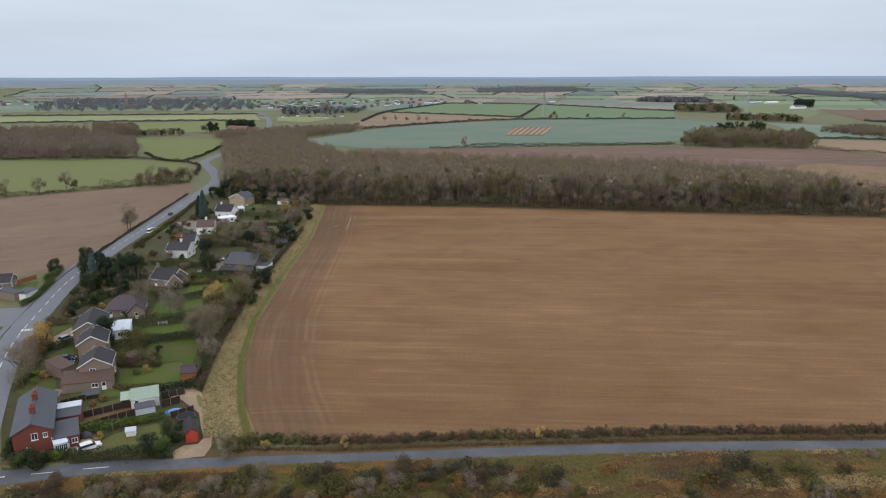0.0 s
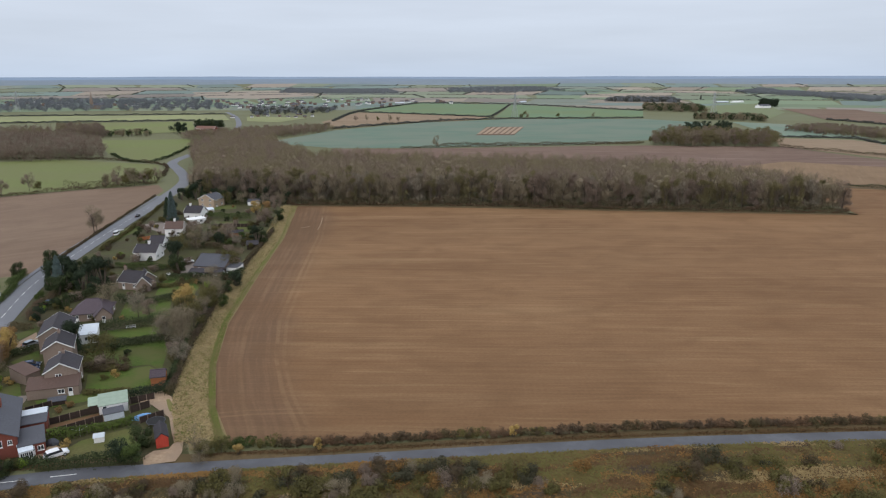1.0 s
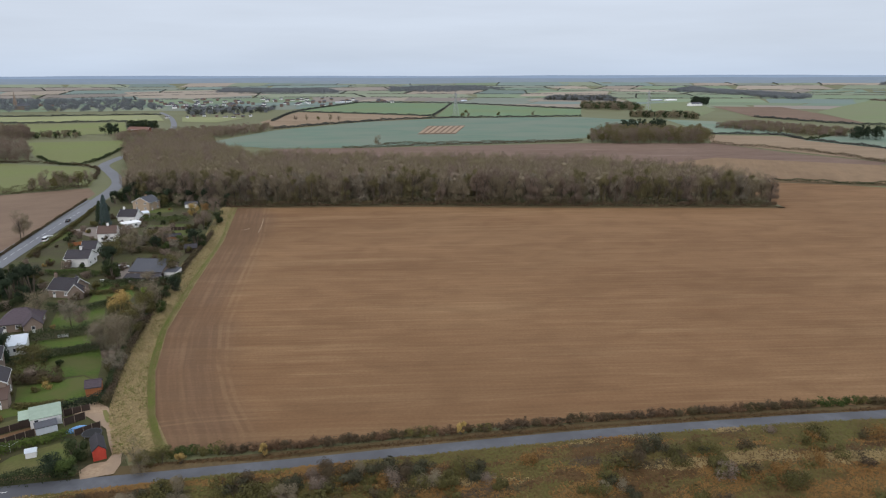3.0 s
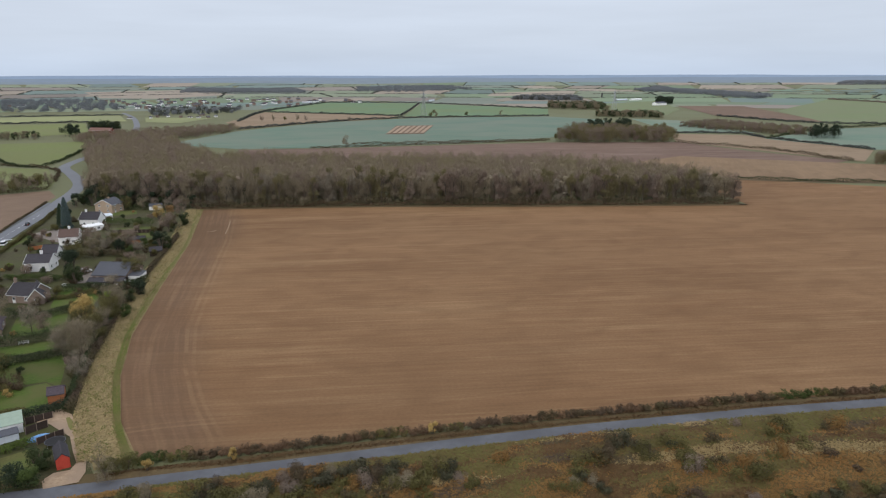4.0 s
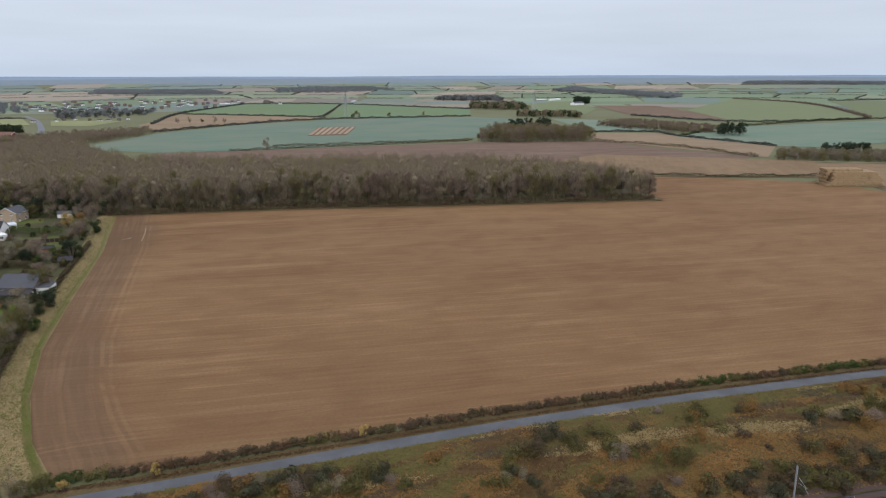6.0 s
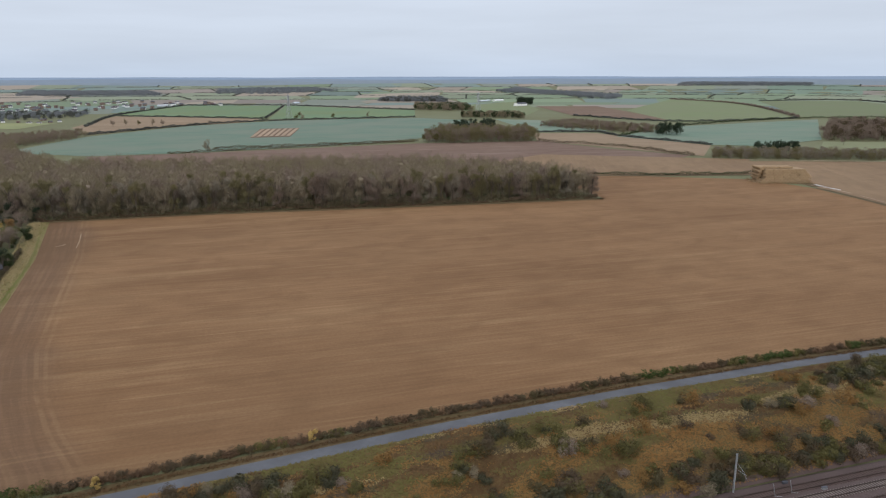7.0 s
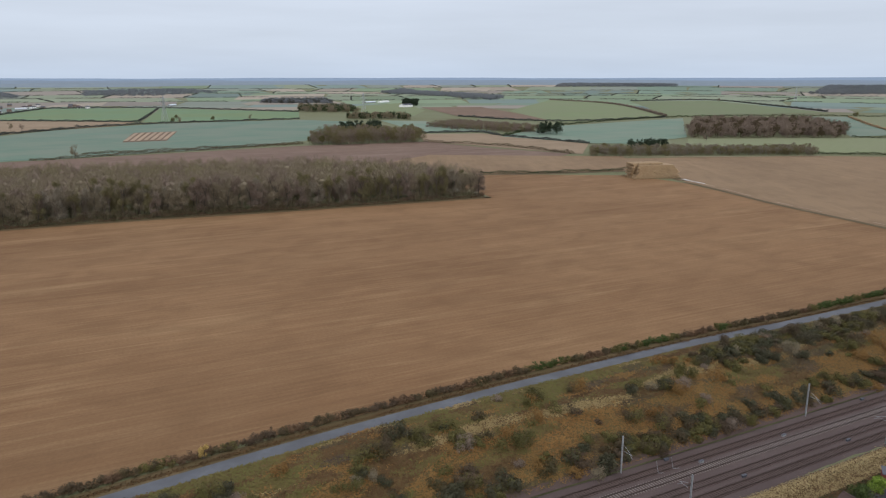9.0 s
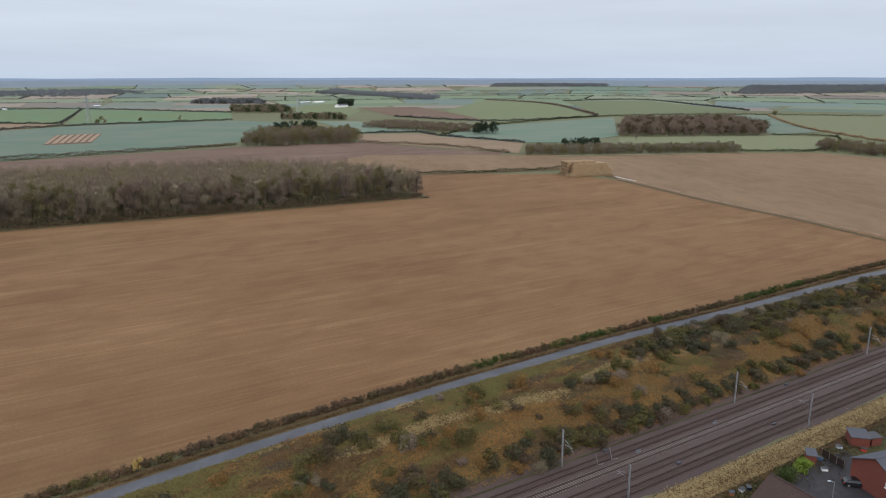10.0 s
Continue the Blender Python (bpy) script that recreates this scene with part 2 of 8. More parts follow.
ROAD_PAINT = surface("worn_road_paint", (0.5, 0.5, 0.48), (0.75, 0.75, 0.72), 3, 0.5, rough=0.7)
# pale base colour carries the sky's reflection in puddles
SKY_PUDDLE = surface("sky_pale_puddle", (0.4, 0.38, 0.36), (0.62, 0.6, 0.58), 1.4, 0.2, rough=0.4)
GRAVEL = surface("tan_gravel", (0.25, 0.17, 0.105), (0.41, 0.3, 0.2), 1.4, 0.16, bump=0.03, second=(0.27, 0.195, 0.135))
PAVING = surface("brown_paving", (0.17, 0.14, 0.12), (0.26, 0.22, 0.19), 2, 0.2)
BALLAST = surface("pinkish_grey_ballast", (0.065, 0.045, 0.041), (0.122, 0.088, 0.081), 2.2, 0.1, bump=0.05, second=(0.082, 0.057, 0.052))
BALLAST_DARK = surface("rusty_stained_ballast", (0.05, 0.033, 0.028), (0.092, 0.063, 0.054), 2.2, 0.08, bump=0.05, second=(0.084, 0.056, 0.049))
RAIL = surface("worn_rail_steel", (0.07, 0.05, 0.042), (0.13, 0.098, 0.084), 3, 0.3, rough=0.45, metal=0.6)
SLEEPER = surface("concrete_sleeper", (0.14, 0.115, 0.105), (0.22, 0.185, 0.17), 3, 0.3)
GALV = surface("galvanised_steel", (0.3, 0.31, 0.32), (0.42, 0.43, 0.44), 2, 0.3, rough=0.5, metal=0.35)
BRICK = surface("red_brick", (0.16, 0.046, 0.032), (0.24, 0.078, 0.054), 2.5, 0.3, second=(0.18, 0.058, 0.042), bump=0.01)
STONE = surface("buff_stone", (0.19, 0.142, 0.112), (0.28, 0.216, 0.176), 2.2, 0.3, second=(0.245, 0.187, 0.15), bump=0.01)
TAN_BRICK = surface("tan_brick", (0.36, 0.27, 0.19), (0.45, 0.345, 0.25), 2.2, 0.3)
RENDER_WHITE = surface("white_render", (0.76, 0.755, 0.735), (0.86, 0.855, 0.84), 1.2, 0.2)
SLATE = surface("grey_slate", (0.062, 0.064, 0.076), (0.11, 0.113, 0.13), 2.5, 0.2, rough=0.7, second=(0.08, 0.083, 0.096))
SLATE_DARK = surface("dark_concrete_tiles", (0.032, 0.03, 0.035), (0.062, 0.057, 0.064), 2.5, 0.25, rough=0.8, second=(0.048, 0.042, 0.046))
TILE_BROWN = surface("brown_roof_tiles", (0.095, 0.06, 0.048), (0.15, 0.098, 0.08), 2.5, 0.25, rough=0.8, second=(0.115, 0.076, 0.062))
TILE_DARK = surface("dark_brown_roof_tiles", (0.05, 0.031, 0.026), (0.09, 0.058, 0.049), 2.5, 0.25, rough=0.8, second=(0.066, 0.042, 0.035))
TILE_PURPLE = surface("purple_brown_tiles", (0.055, 0.042, 0.05), (0.1, 0.076, 0.086), 2.5, 0.25, rough=0.75)
TILE_RED = surface("weathered_red_tiles", (0.15, 0.08, 0.062), (0.22, 0.125, 0.1), 2.5, 0.25)
WHITE = surface("white_paint", (0.72, 0.72, 0.71), (0.84, 0.84, 0.83), 2, 0.3, rough=0.5)
PALE_SHEET = surface("pale_blue_sheet_roof", (0.5, 0.55, 0.6), (0.62, 0.67, 0.72), 1, 0.3, rough=0.4)
GREEN_SHEET = surface("pale_green_sheet_roof", (0.27, 0.35, 0.27), (0.35, 0.43, 0.34), 1.2, 0.3, rough=0.5)
RED_PAINT = surface("faded_red_paint", (0.38, 0.045, 0.03), (0.5, 0.075, 0.045), 1.5, 0.3, rough=0.6)
FENCE_WOOD = surface("dark_weathered_wood", (0.03, 0.021, 0.017), (0.065, 0.046, 0.036), 3, 0.4)
ORANGE_WOOD = surface("orange_stained_wood", (0.3, 0.11, 0.045), (0.4, 0.16, 0.07), 3, 0.4)
BARK = surface("grey_brown_bark", (0.07, 0.055, 0.04), (0.13, 0.105, 0.08), 3, 0.4)
TWIG = surface("bare_grey_brown_twigs", (0.15, 0.12, 0.082), (0.275, 0.224, 0.158), 0.5, 0.012, spread=0.1, second=(0.195, 0.165, 0.095))
OLIVE_TWIG = surface("olive_brown_twigs", (0.11, 0.094, 0.043), (0.2, 0.172, 0.085), 0.5, 0.05, spread=0.12)
TWIG_RED = surface("reddish_bare_twigs", (0.15, 0.112, 0.086), (0.255, 0.195, 0.15), 0.5, 0.12, spread=0.1)
TWIG_PALE = surface("pale_grey_twigs", (0.16, 0.135, 0.098), (0.265, 0.23, 0.172), 0.5, 0.12, spread=0.1)
IVY = surface("dark_green_ivy", (0.018, 0.028, 0.01), (0.05, 0.066, 0.022), 0.8, 0.12, spread=0.22)
OLIVE_LEAF = surface("olive_autumn_leaves", (0.06, 0.055, 0.018), (0.14, 0.122, 0.04), 0.6, 0.12, spread=0.22)
GOLD_LEAF = surface("golden_autumn_leaves", (0.27, 0.18, 0.055), (0.44, 0.31, 0.11), 0.6, 0.12, spread=0.22)
RUST_LEAF = surface("rusty_autumn_leaves", (0.19, 0.11, 0.045), (0.31, 0.19, 0.08), 0.6, 0.12, spread=0.22)
GREEN_LEAF = surface("green_hedge_leaves", (0.032, 0.05, 0.012), (0.085, 0.115, 0.03), 0.8, 0.15, spread=0.22)
LIME_LEAF = surface("bright_green_leaves", (0.13, 0.2, 0.022), (0.22, 0.3, 0.05), 0.8, 0.15, spread=0.3)
CONIFER = surface("dark_conifer_needles", (0.014, 0.024, 0.013), (0.036, 0.052, 0.026), 0.8, 0.15, spread=0.22)
BLUE_CONIFER = surface("blue_grey_conifer_needles", (0.05, 0.075, 0.07), (0.085, 0.115, 0.105), 0.8, 0.15, spread=0.3)
BRACKEN = surface("russet_bracken", (0.12, 0.06, 0.018), (0.275, 0.147, 0.045), 0.3, 0.1, spread=0.05, second=(0.195, 0.112, 0.036))
STRAW = surface("weathered_straw", (0.25, 0.17, 0.094), (0.39, 0.28, 0.165), 1.2, 0.2, bump=0.05, spread=0.09)
PANE = glass_of("window_glass", (0.03, 0.035, 0.04))
CAR_WHITE = surface("white_car_paint", (0.72, 0.72, 0.73), (0.8, 0.8, 0.81), 0.5, 0.2, rough=0.25, spread=0.02)
CAR_BLUE = surface("dark_blue_car_paint", (0.02, 0.035, 0.075), (0.03, 0.05, 0.1), 0.5, 0.2, rough=0.2, spread=0.02)
CAR_SILVER = surface("silver_car_paint", (0.36, 0.4, 0.45), (0.42, 0.46, 0.5), 0.5, 0.2, rough=0.25, metal=0.5, spread=0.02)
CAR_BLACK = surface("black_car_paint", (0.012, 0.012, 0.014), (0.02, 0.02, 0.024), 0.5, 0.2, rough=0.2, spread=0.02)
RUBBER = surface("black_rubber", (0.015, 0.015, 0.016), (0.03, 0.03, 0.03), 4, 0.5)
BLUE_TARP = surface("blue_tarpaulin", (0.1, 0.25, 0.5), (0.2, 0.38, 0.65), 1, 0.3, rough=0.5)
# base colours hold the distance haze, bluer and paler ridge by ridge
HAZE_RIDGES = [surface("haze_blue_ridge", a, b, 0.02, 0.002, spread=0.02) for a, b in (((0.17, 0.207, 0.24), (0.2, 0.24, 0.272)), ((0.18, 0.225, 0.275), (0.205, 0.25, 0.3)), ((0.21, 0.275, 0.36), (0.23, 0.295, 0.38)))]
WIRE = surface("dark_wire", (0.05, 0.05, 0.055), (0.08, 0.08, 0.085), 2, 0.3, rough=0.5)
GARDEN = surface("garden_ground", (0.03, 0.028, 0.012), (0.08, 0.068, 0.032), 0.9, 0.09, second=(0.06, 0.062, 0.02), bump=0.04)
# crop colours with some blue-grey haze of the distance mixed in
HAZED_FAR_MATS = [surface("hazed_far_crop", a, b, 0.06, 0.003, stretch=(0.2, 1, 1), turn=0.3, spread=0.14) for a, b in (((0.12, 0.175, 0.125), (0.15, 0.2, 0.145)), ((0.165, 0.19, 0.125), (0.195, 0.22, 0.145)), ((0.125, 0.17, 0.15), (0.15, 0.195, 0.17)), ((0.25, 0.205, 0.16), (0.29, 0.245, 0.19)), ((0.14, 0.19, 0.11), (0.17, 0.215, 0.13)), ((0.155, 0.175, 0.14), (0.18, 0.2, 0.16)), ((0.19, 0.16, 0.135), (0.225, 0.19, 0.16)))]
FAR_HEDGE = surface("far_bare_hedge", (0.065, 0.07, 0.06), (0.1, 0.105, 0.09), 0.05, 0.01, spread=0.12)
# bare far woods, lightened and blued in base colour for distance haze
HAZED_FAR_WOOD = surface("hazed_far_bare_wood", (0.16, 0.172, 0.184), (0.2, 0.214, 0.228), 0.05, 0.01, spread=0.08)
VERGE_BROWN = surface("muddy_verge", (0.055, 0.038, 0.018), (0.165, 0.115, 0.055), 0.8, 0.1, second=(0.09, 0.064, 0.028), bump=0.06)
RUST_THORN = surface("russet_thorn_twigs", (0.095, 0.055, 0.032), (0.18, 0.115, 0.066), 0.6, 0.12, spread=0.15)
THORN = surface("dark_thorn_twigs", (0.05, 0.034, 0.022), (0.125, 0.086, 0.054), 0.6, 0.12, spread=0.15, second=(0.082, 0.066, 0.03))
HEDGE_BRIGHT = surface("bright_clipped_hedge", (0.06, 0.095, 0.014), (0.125, 0.165, 0.033), 0.8, 0.15, spread=0.2, second=(0.07, 0.1, 0.02))
TALL_GRASS = surface("tall_straw_grass", (0.2, 0.145, 0.062), (0.36, 0.275, 0.14), 0.8, 0.1, spread=0.16)
YARD = surface("dark_wet_asphalt", (0.02, 0.019, 0.021), (0.05, 0.046, 0.048), 0.6, 0.1, rough=0.7, second=(0.034, 0.031, 0.033))
BANK_STRAW = surface("tan_bank_grass", (0.17, 0.12, 0.05), (0.3, 0.218, 0.1), 0.4, 0.1, spread=0.08)
OLIVE_GRASS = surface("olive_rough_grass", (0.085, 0.066, 0.02), (0.16, 0.122, 0.042), 0.4, 0.1, spread=0.07, second=(0.115, 0.102, 0.03))
BROWN_GROWTH = surface("dull_brown_growth", (0.065, 0.035, 0.014), (0.13, 0.075, 0.031), 0.4, 0.1, spread=0.08)
SCRUB_DULL = surface("dull_grey_green_scrub", (0.034, 0.036, 0.02), (0.088, 0.086, 0.045), 0.8, 0.12, spread=0.15, second=(0.07, 0.06, 0.036))
LIME_GRASS = surface("fresh_yellow_green_grass", (0.1, 0.11, 0.02), (0.21, 0.215, 0.045), 0.7, 0.1, spread=0.2, second=(0.17, 0.15, 0.04))


# ---- tools ----
def land(x, y):
    """Height of the ground at a place of the plan."""
    r = math.hypot(x, y)
    far = min(max((r - 900) / 1300, 0), 1)
    z = far * (4.5 * math.sin(x / 410 + 1.3) * math.cos(y / 530 + 0.4) + 2.5 * math.sin((x + y) / 270))
    z += 27 * (min(max((r - 2300) / 2000, 0), 1)) ** 1.7
    s = y - (86.4 - 0.055 * x)
    if s < 30 and r < 900:
        keys = ((-400, 0), (-60, -3.0), (-17, -3.0), (-12.5, -2.4), (-8.5, -5.2), (8.5, -5.2), (10, -5.0), (23, -0.6), (28, 0))
        c = 0
        for (a, p), (b, q) in zip(keys, keys[1:]):
            if a <= s <= b:
                c = p + (q - p) * (s - a) / (b - a)
        z += c * min(1, (900 - r) / 300)
    return z


def part(name, bm, material, parent, label=""):
    """Links a bmesh as one mesh object under a thing or under a part."""
    me = bpy.data.meshes.new(name)
    bm.to_mesh(me)
    bm.free()
    me.materials.append(material)
    ob = new(name, me)
    ob.parent = parent
    return tagged(ob, label)


def sheet(name, verts, faces, material, parent=None):
    me = bpy.data.meshes.new(name)
    me.from_pydata([tuple(map(float, v)) for v in verts], [], [tuple(map(int, f)) for f in faces])
    me.materials.append(material)
    ob = new(name, me)
    ob.parent = parent
    return ob


def soup(name, tris, material, parent=None):
    """One mesh out of an array of loose triangles, n x 3 x 3."""
    n = len(tris)
    me = bpy.data.meshes.new(name)
    me.vertices.add(3 * n)
    me.vertices.foreach_set("co", np.asarray(tris, np.float32).ravel())
    me.loops.add(3 * n)
    me.loops.foreach_set("vertex_index", np.arange(3 * n, dtype=np.int32))
    me.polygons.add(n)
    me.polygons.foreach_set("loop_start", np.arange(0, 3 * n, 3, dtype=np.int32))
    me.update(calc_edges=True)
    me.materials.append(material)
    ob = new(name, me)
    ob.parent = parent
    return ob


def box(bm, x0, x1, y0, y1, z0, z1, m=None, bevel=0.0):
    c = [(x, y, z) for z in (z0, z1) for y in (y0, y1) for x in (x0, x1)]
    v = [bm.verts.new(m @ Vector(p) if m else p) for p in c]
    fs = [bm.faces.new([v[i] for i in f]) for f in ((0, 2, 3, 1), (4, 5, 7, 6), (0, 1, 5, 4), (1, 3, 7, 5), (3, 2, 6, 7), (2, 0, 4, 6))]
    if bevel:
        es = list({e for f in fs for e in f.edges})
        bmesh.ops.bevel(bm, geom=es, offset=bevel, segments=2, affect="EDGES")
    return bm


def tube(bm, a, b, r0, r1, n=6):
    a, b = Vector(a), Vector(b)
    q = (b - a).to_track_quat("Z", "Y")
    rings = [[bm.verts.new(c + q @ Vector((r * math.cos(k * math.tau / n), r * math.sin(k * math.tau / n), 0))) for k in range(n)] for c, r in ((a, r0), (b, r1))]
    for k in range(n):
        bm.faces.new((rings[0][k], rings[0][(k + 1) % n], rings[1][(k + 1) % n], rings[1][k]))
    bm.faces.new(rings[1])
    bm.faces.new(rings[0][::-1])
    return bm


def empty(name, m, label, category, group=""):
    ob = new(name)
    ob.empty_display_size = 0.5
    ob.matrix_world = m
    return tagged(ob, label, category, group)


def at(p, turn=0.0, z=None):
    return Matrix.Translation((p[0], p[1], land(*p[:2]) if z is None else z)) @ Matrix.Rotation(turn, 4, "Z")


def patch(name, corners, material, lift, step, label, category="field", kind="structure"):
    """A piece of land: a polygon draped on the ground, cut into squares of the given step."""
    bm = bmesh.new()
    bm.faces.new([bm.verts.new((x, y, 0)) for x, y in corners])
    for axis in (0, 1):
        lo, hi = min(c[axis] for c in corners), max(c[axis] for c in corners)
        no = (1, 0, 0) if axis == 0 else (0, 1, 0)
        k = math.ceil(lo / step) * step
        while k < hi:
            bmesh.ops.bisect_plane(bm, geom=bm.verts[:] + bm.edges[:] + bm.faces[:], plane_co=tuple(k * q for q in no), plane_no=no, dist=1e-4)
            k += step
    for v in bm.verts:
        v.co.z = land(v.co.x, v.co.y) + lift
    bmesh.ops.recalc_face_normals(bm, faces=bm.faces)
    if sum(f.normal.z for f in bm.faces) < 0:
        bmesh.ops.reverse_faces(bm, faces=bm.faces)
    return tagged(part(name, bm, material, None), label, category, kind=kind)


def smooth_line(points, n=8):
    """A smooth curve through a few points of the plan."""
    p = [Vector((*q, 0)) for q in points]
    p = [2 * p[0] - p[1]] + p + [2 * p[-1] - p[-2]]
    out = []
    for a, b, c, d in zip(p, p[1:], p[2:], p[3:]):
        for k in range(n):
            t = k / n
            out.append(0.5 * (2 * b + (c - a) * t + (2 * a - 5 * b + 4 * c - d) * t * t + (3 * b - a - 3 * c + d) * t ** 3))
    return out + [p[-2]]


def ribbon(name, points, half, material, lift, label, category, side=0.0, n=8, kind="structure", edge=0.0, parent=None, worn=None):
    """A strip of road or path along a smooth curve; edge: depth of its rim; worn: how much of it is left, in broken runs."""
    line = smooth_line(points, n)
    vs, fs = [], []
    for k, c in enumerate(line):
        d = (line[min(k + 1, len(line) - 1)] - line[max(k - 1, 0)]).normalized()
        nrm = Vector((-d.y, d.x, 0))
        hw = half * (1 + (0.5 * noise.noise(Vector((k * 0.31, half, 2.2))) if worn else 0))
        row = [c + nrm * (side + hw), c + nrm * (side - hw)]
        for q in row:
            vs.append((q.x, q.y, land(q.x, q.y) + lift))
        if edge:
            vs += [(row[0].x, row[0].y, vs[-2][2] - edge), (row[1].x, row[1].y, vs[-1][2] - edge)]
    w = 4 if edge else 2
    for k in range(len(line) - 1):
        i, j = k * w, (k + 1) * w
        if worn and noise.noise(Vector((k * 0.23, points[0][0], 7.1))) + 0.6 * noise.noise(Vector((k * 0.9, points[0][1], 1.1))) > worn:
            continue
        fs.append((i, i + 1, j + 1, j))
        if edge:
            fs += [(i + 2, i, j, j + 2), (i + 1, i + 3, j + 3, j + 1)]
    ob = sheet(name, vs, fs, material, parent)
    return tagged(ob, label, category, kind=kind) if not parent else ob


# ---- plants ----
def blades(rng, centres, length, width, up=0.3):
    """Loose narrow triangles, one at each centre: twigs, leaves or tufts."""
    normals = None
    if isinstance(centres, tuple):
        centres, normals = centres
    n = len(centres)
    d = rng.normal(size=(n, 3))
    d[:, 2] = np.abs(d[:, 2]) * (0.4 + up) + up
    d /= np.linalg.norm(d, axis=1)[:, None]
    if normals is not None:
        face = normals + 0.4 * rng.normal(size=(n, 3))
        face /= np.linalg.norm(face, axis=1)[:, None]
        d -= face * np.sum(d * face, axis=1)[:, None]
        d /= np.linalg.norm(d, axis=1)[:, None] + 1e-6
        s = np.cross(face, d)
    else:
        s = np.cross(d, rng.normal(size=(n, 3)))
    s /= np.linalg.norm(s, axis=1)[:, None] + 1e-6
    ln = length * rng.uniform(0.6, 1.3, (n, 1))
    wd = width * rng.uniform(0.6, 1.3, (n, 1))
    return np.stack([centres - s * wd / 2 - d * ln / 2, centres + s * wd / 2 - d * ln / 2, centres + d * ln / 2 + s * wd * 0.2], 1)


def crown_points(rng, n, height, radius, base, lumps=9, hollow=0.45, rise=0.0):
    """Points in an uneven crown made of several lumps."""
    mid, half = (base + height) / 2, (height - base) / 2
    a = rng.uniform(0, math.tau, lumps)
    h = rng.uniform(-0.75, 0.8, lumps)
    rr = radius * np.sqrt(np.clip(1 - h * h, 0.1, 1)) * rng.uniform(0.3, 0.75, lumps)
    c = np.stack([rr * np.cos(a), rr * np.sin(a), mid + h * half], 1)
    size = radius * rng.uniform(0.3, 0.55, lumps)
    pick = rng.integers(0, lumps, n)
    d = rng.normal(size=(n, 3))
    d /= np.linalg.norm(d, axis=1)[:, None]
    rad = (hollow + (1 - hollow) * rng.uniform(0, 1, (n, 1)) ** 0.6) * size[pick][:, None]
    p = c[pick] + d * rad
    p[:, 2] = np.clip(p[:, 2], base * 0.6, height)
    out = d + 0.5 * (p - np.array([0, 0, mid])) / (radius + half)
    return p, out / np.linalg.norm(out, axis=1)[:, None]


def fans(rng, grown, length, width):
    """Fine twigs that fan outwards and upwards from the inside of a crown."""
    p, out = grown
    n = len(p)
    d = out * 0.8 + 0.45 * rng.normal(size=(n, 3)) + np.array([0, 0, 0.55])
    d /= np.linalg.norm(d, axis=1)[:, None]
    s = np.cross(d, rng.normal(size=(n, 3)))
    s /= np.linalg.norm(s, axis=1)[:, None] + 1e-6
    ln = length * rng.uniform(0.5, 1.3, (n, 1))
    wd = width * rng.uniform(0.6, 1.4, (n, 1))
    return np.stack([p - s * wd / 2 - d * ln / 2, p + s * wd / 2 - d * ln / 2, p + d * ln / 2], 1)


def dome_points(rng, n, height, radius, base):
    """Points near the skin of a rounded woodland crown with a few bulges, thinner below."""
    d = rng.normal(size=(n, 3))
    d /= np.linalg.norm(d, axis=1)[:, None]
    d[:, 2] = np.where(d[:, 2] < 0, d[:, 2] * 0.95, d[:, 2])
    bul = 1 + 0.16 * np.sin(d[:, 0] * 5 + rng.uniform(0, 6)) * np.sin(d[:, 1] * 5 + rng.uniform(0, 6)) + 0.1 * np.sin(d[:, 2] * 7 + rng.uniform(0, 6))
    k = bul * rng.uniform(0.55, 1.06, n)
    up = height * rng.uniform(0.3, 0.42)
    mid = height - up
    z = np.where(d[:, 2] > 0, mid + d[:, 2] * up * k, mid + d[:, 2] * (mid - base) * np.minimum(k, 1))
    return np.stack([d[:, 0] * radius * k, d[:, 1] * radius * k, z], 1), d


CORE = bmesh.new()
bmesh.ops.create_icosphere(CORE, subdivisions=2, radius=1)
CORE_TRIS = np.array([[v.co[:] for v in f.verts] for f in CORE.faces])
CORE.free()


def dome_core(rng, height, radius, base):
    """The dense inside of a woodland crown, a lumpy shell just under its twigs."""
    d = CORE_TRIS.copy()
    w = 0.5 * (1 + 0.1 * np.sin(d[..., 0:1] * 4 + rng.uniform(0, 6)) * np.sin(d[..., 1:2] * 4 + rng.uniform(0, 6)))
    up = height * 0.34
    mid = height - up
    z = np.where(d[..., 2] > 0, mid + d[..., 2] * up * 0.4 - 1.2, mid + d[..., 2] * (mid - base) * 0.95)
    return np.concatenate([d[..., :2] * radius * w, z[..., None]], -1)


def trunk_mesh(rng, height, radius, base, limbs=6):
    bm = bmesh.new()
    top = height * 0.72
    lean = rng.normal(size=2) * 0.02 * height
    tube(bm, (0, 0, -0.3), (lean[0], lean[1], top * 0.55), radius, radius * 0.6, 7)
    tube(bm, (lean[0], lean[1], top * 0.55), (lean[0] * 2, lean[1] * 2, top), radius * 0.6, radius * 0.2, 6)
    return bm, lean, top


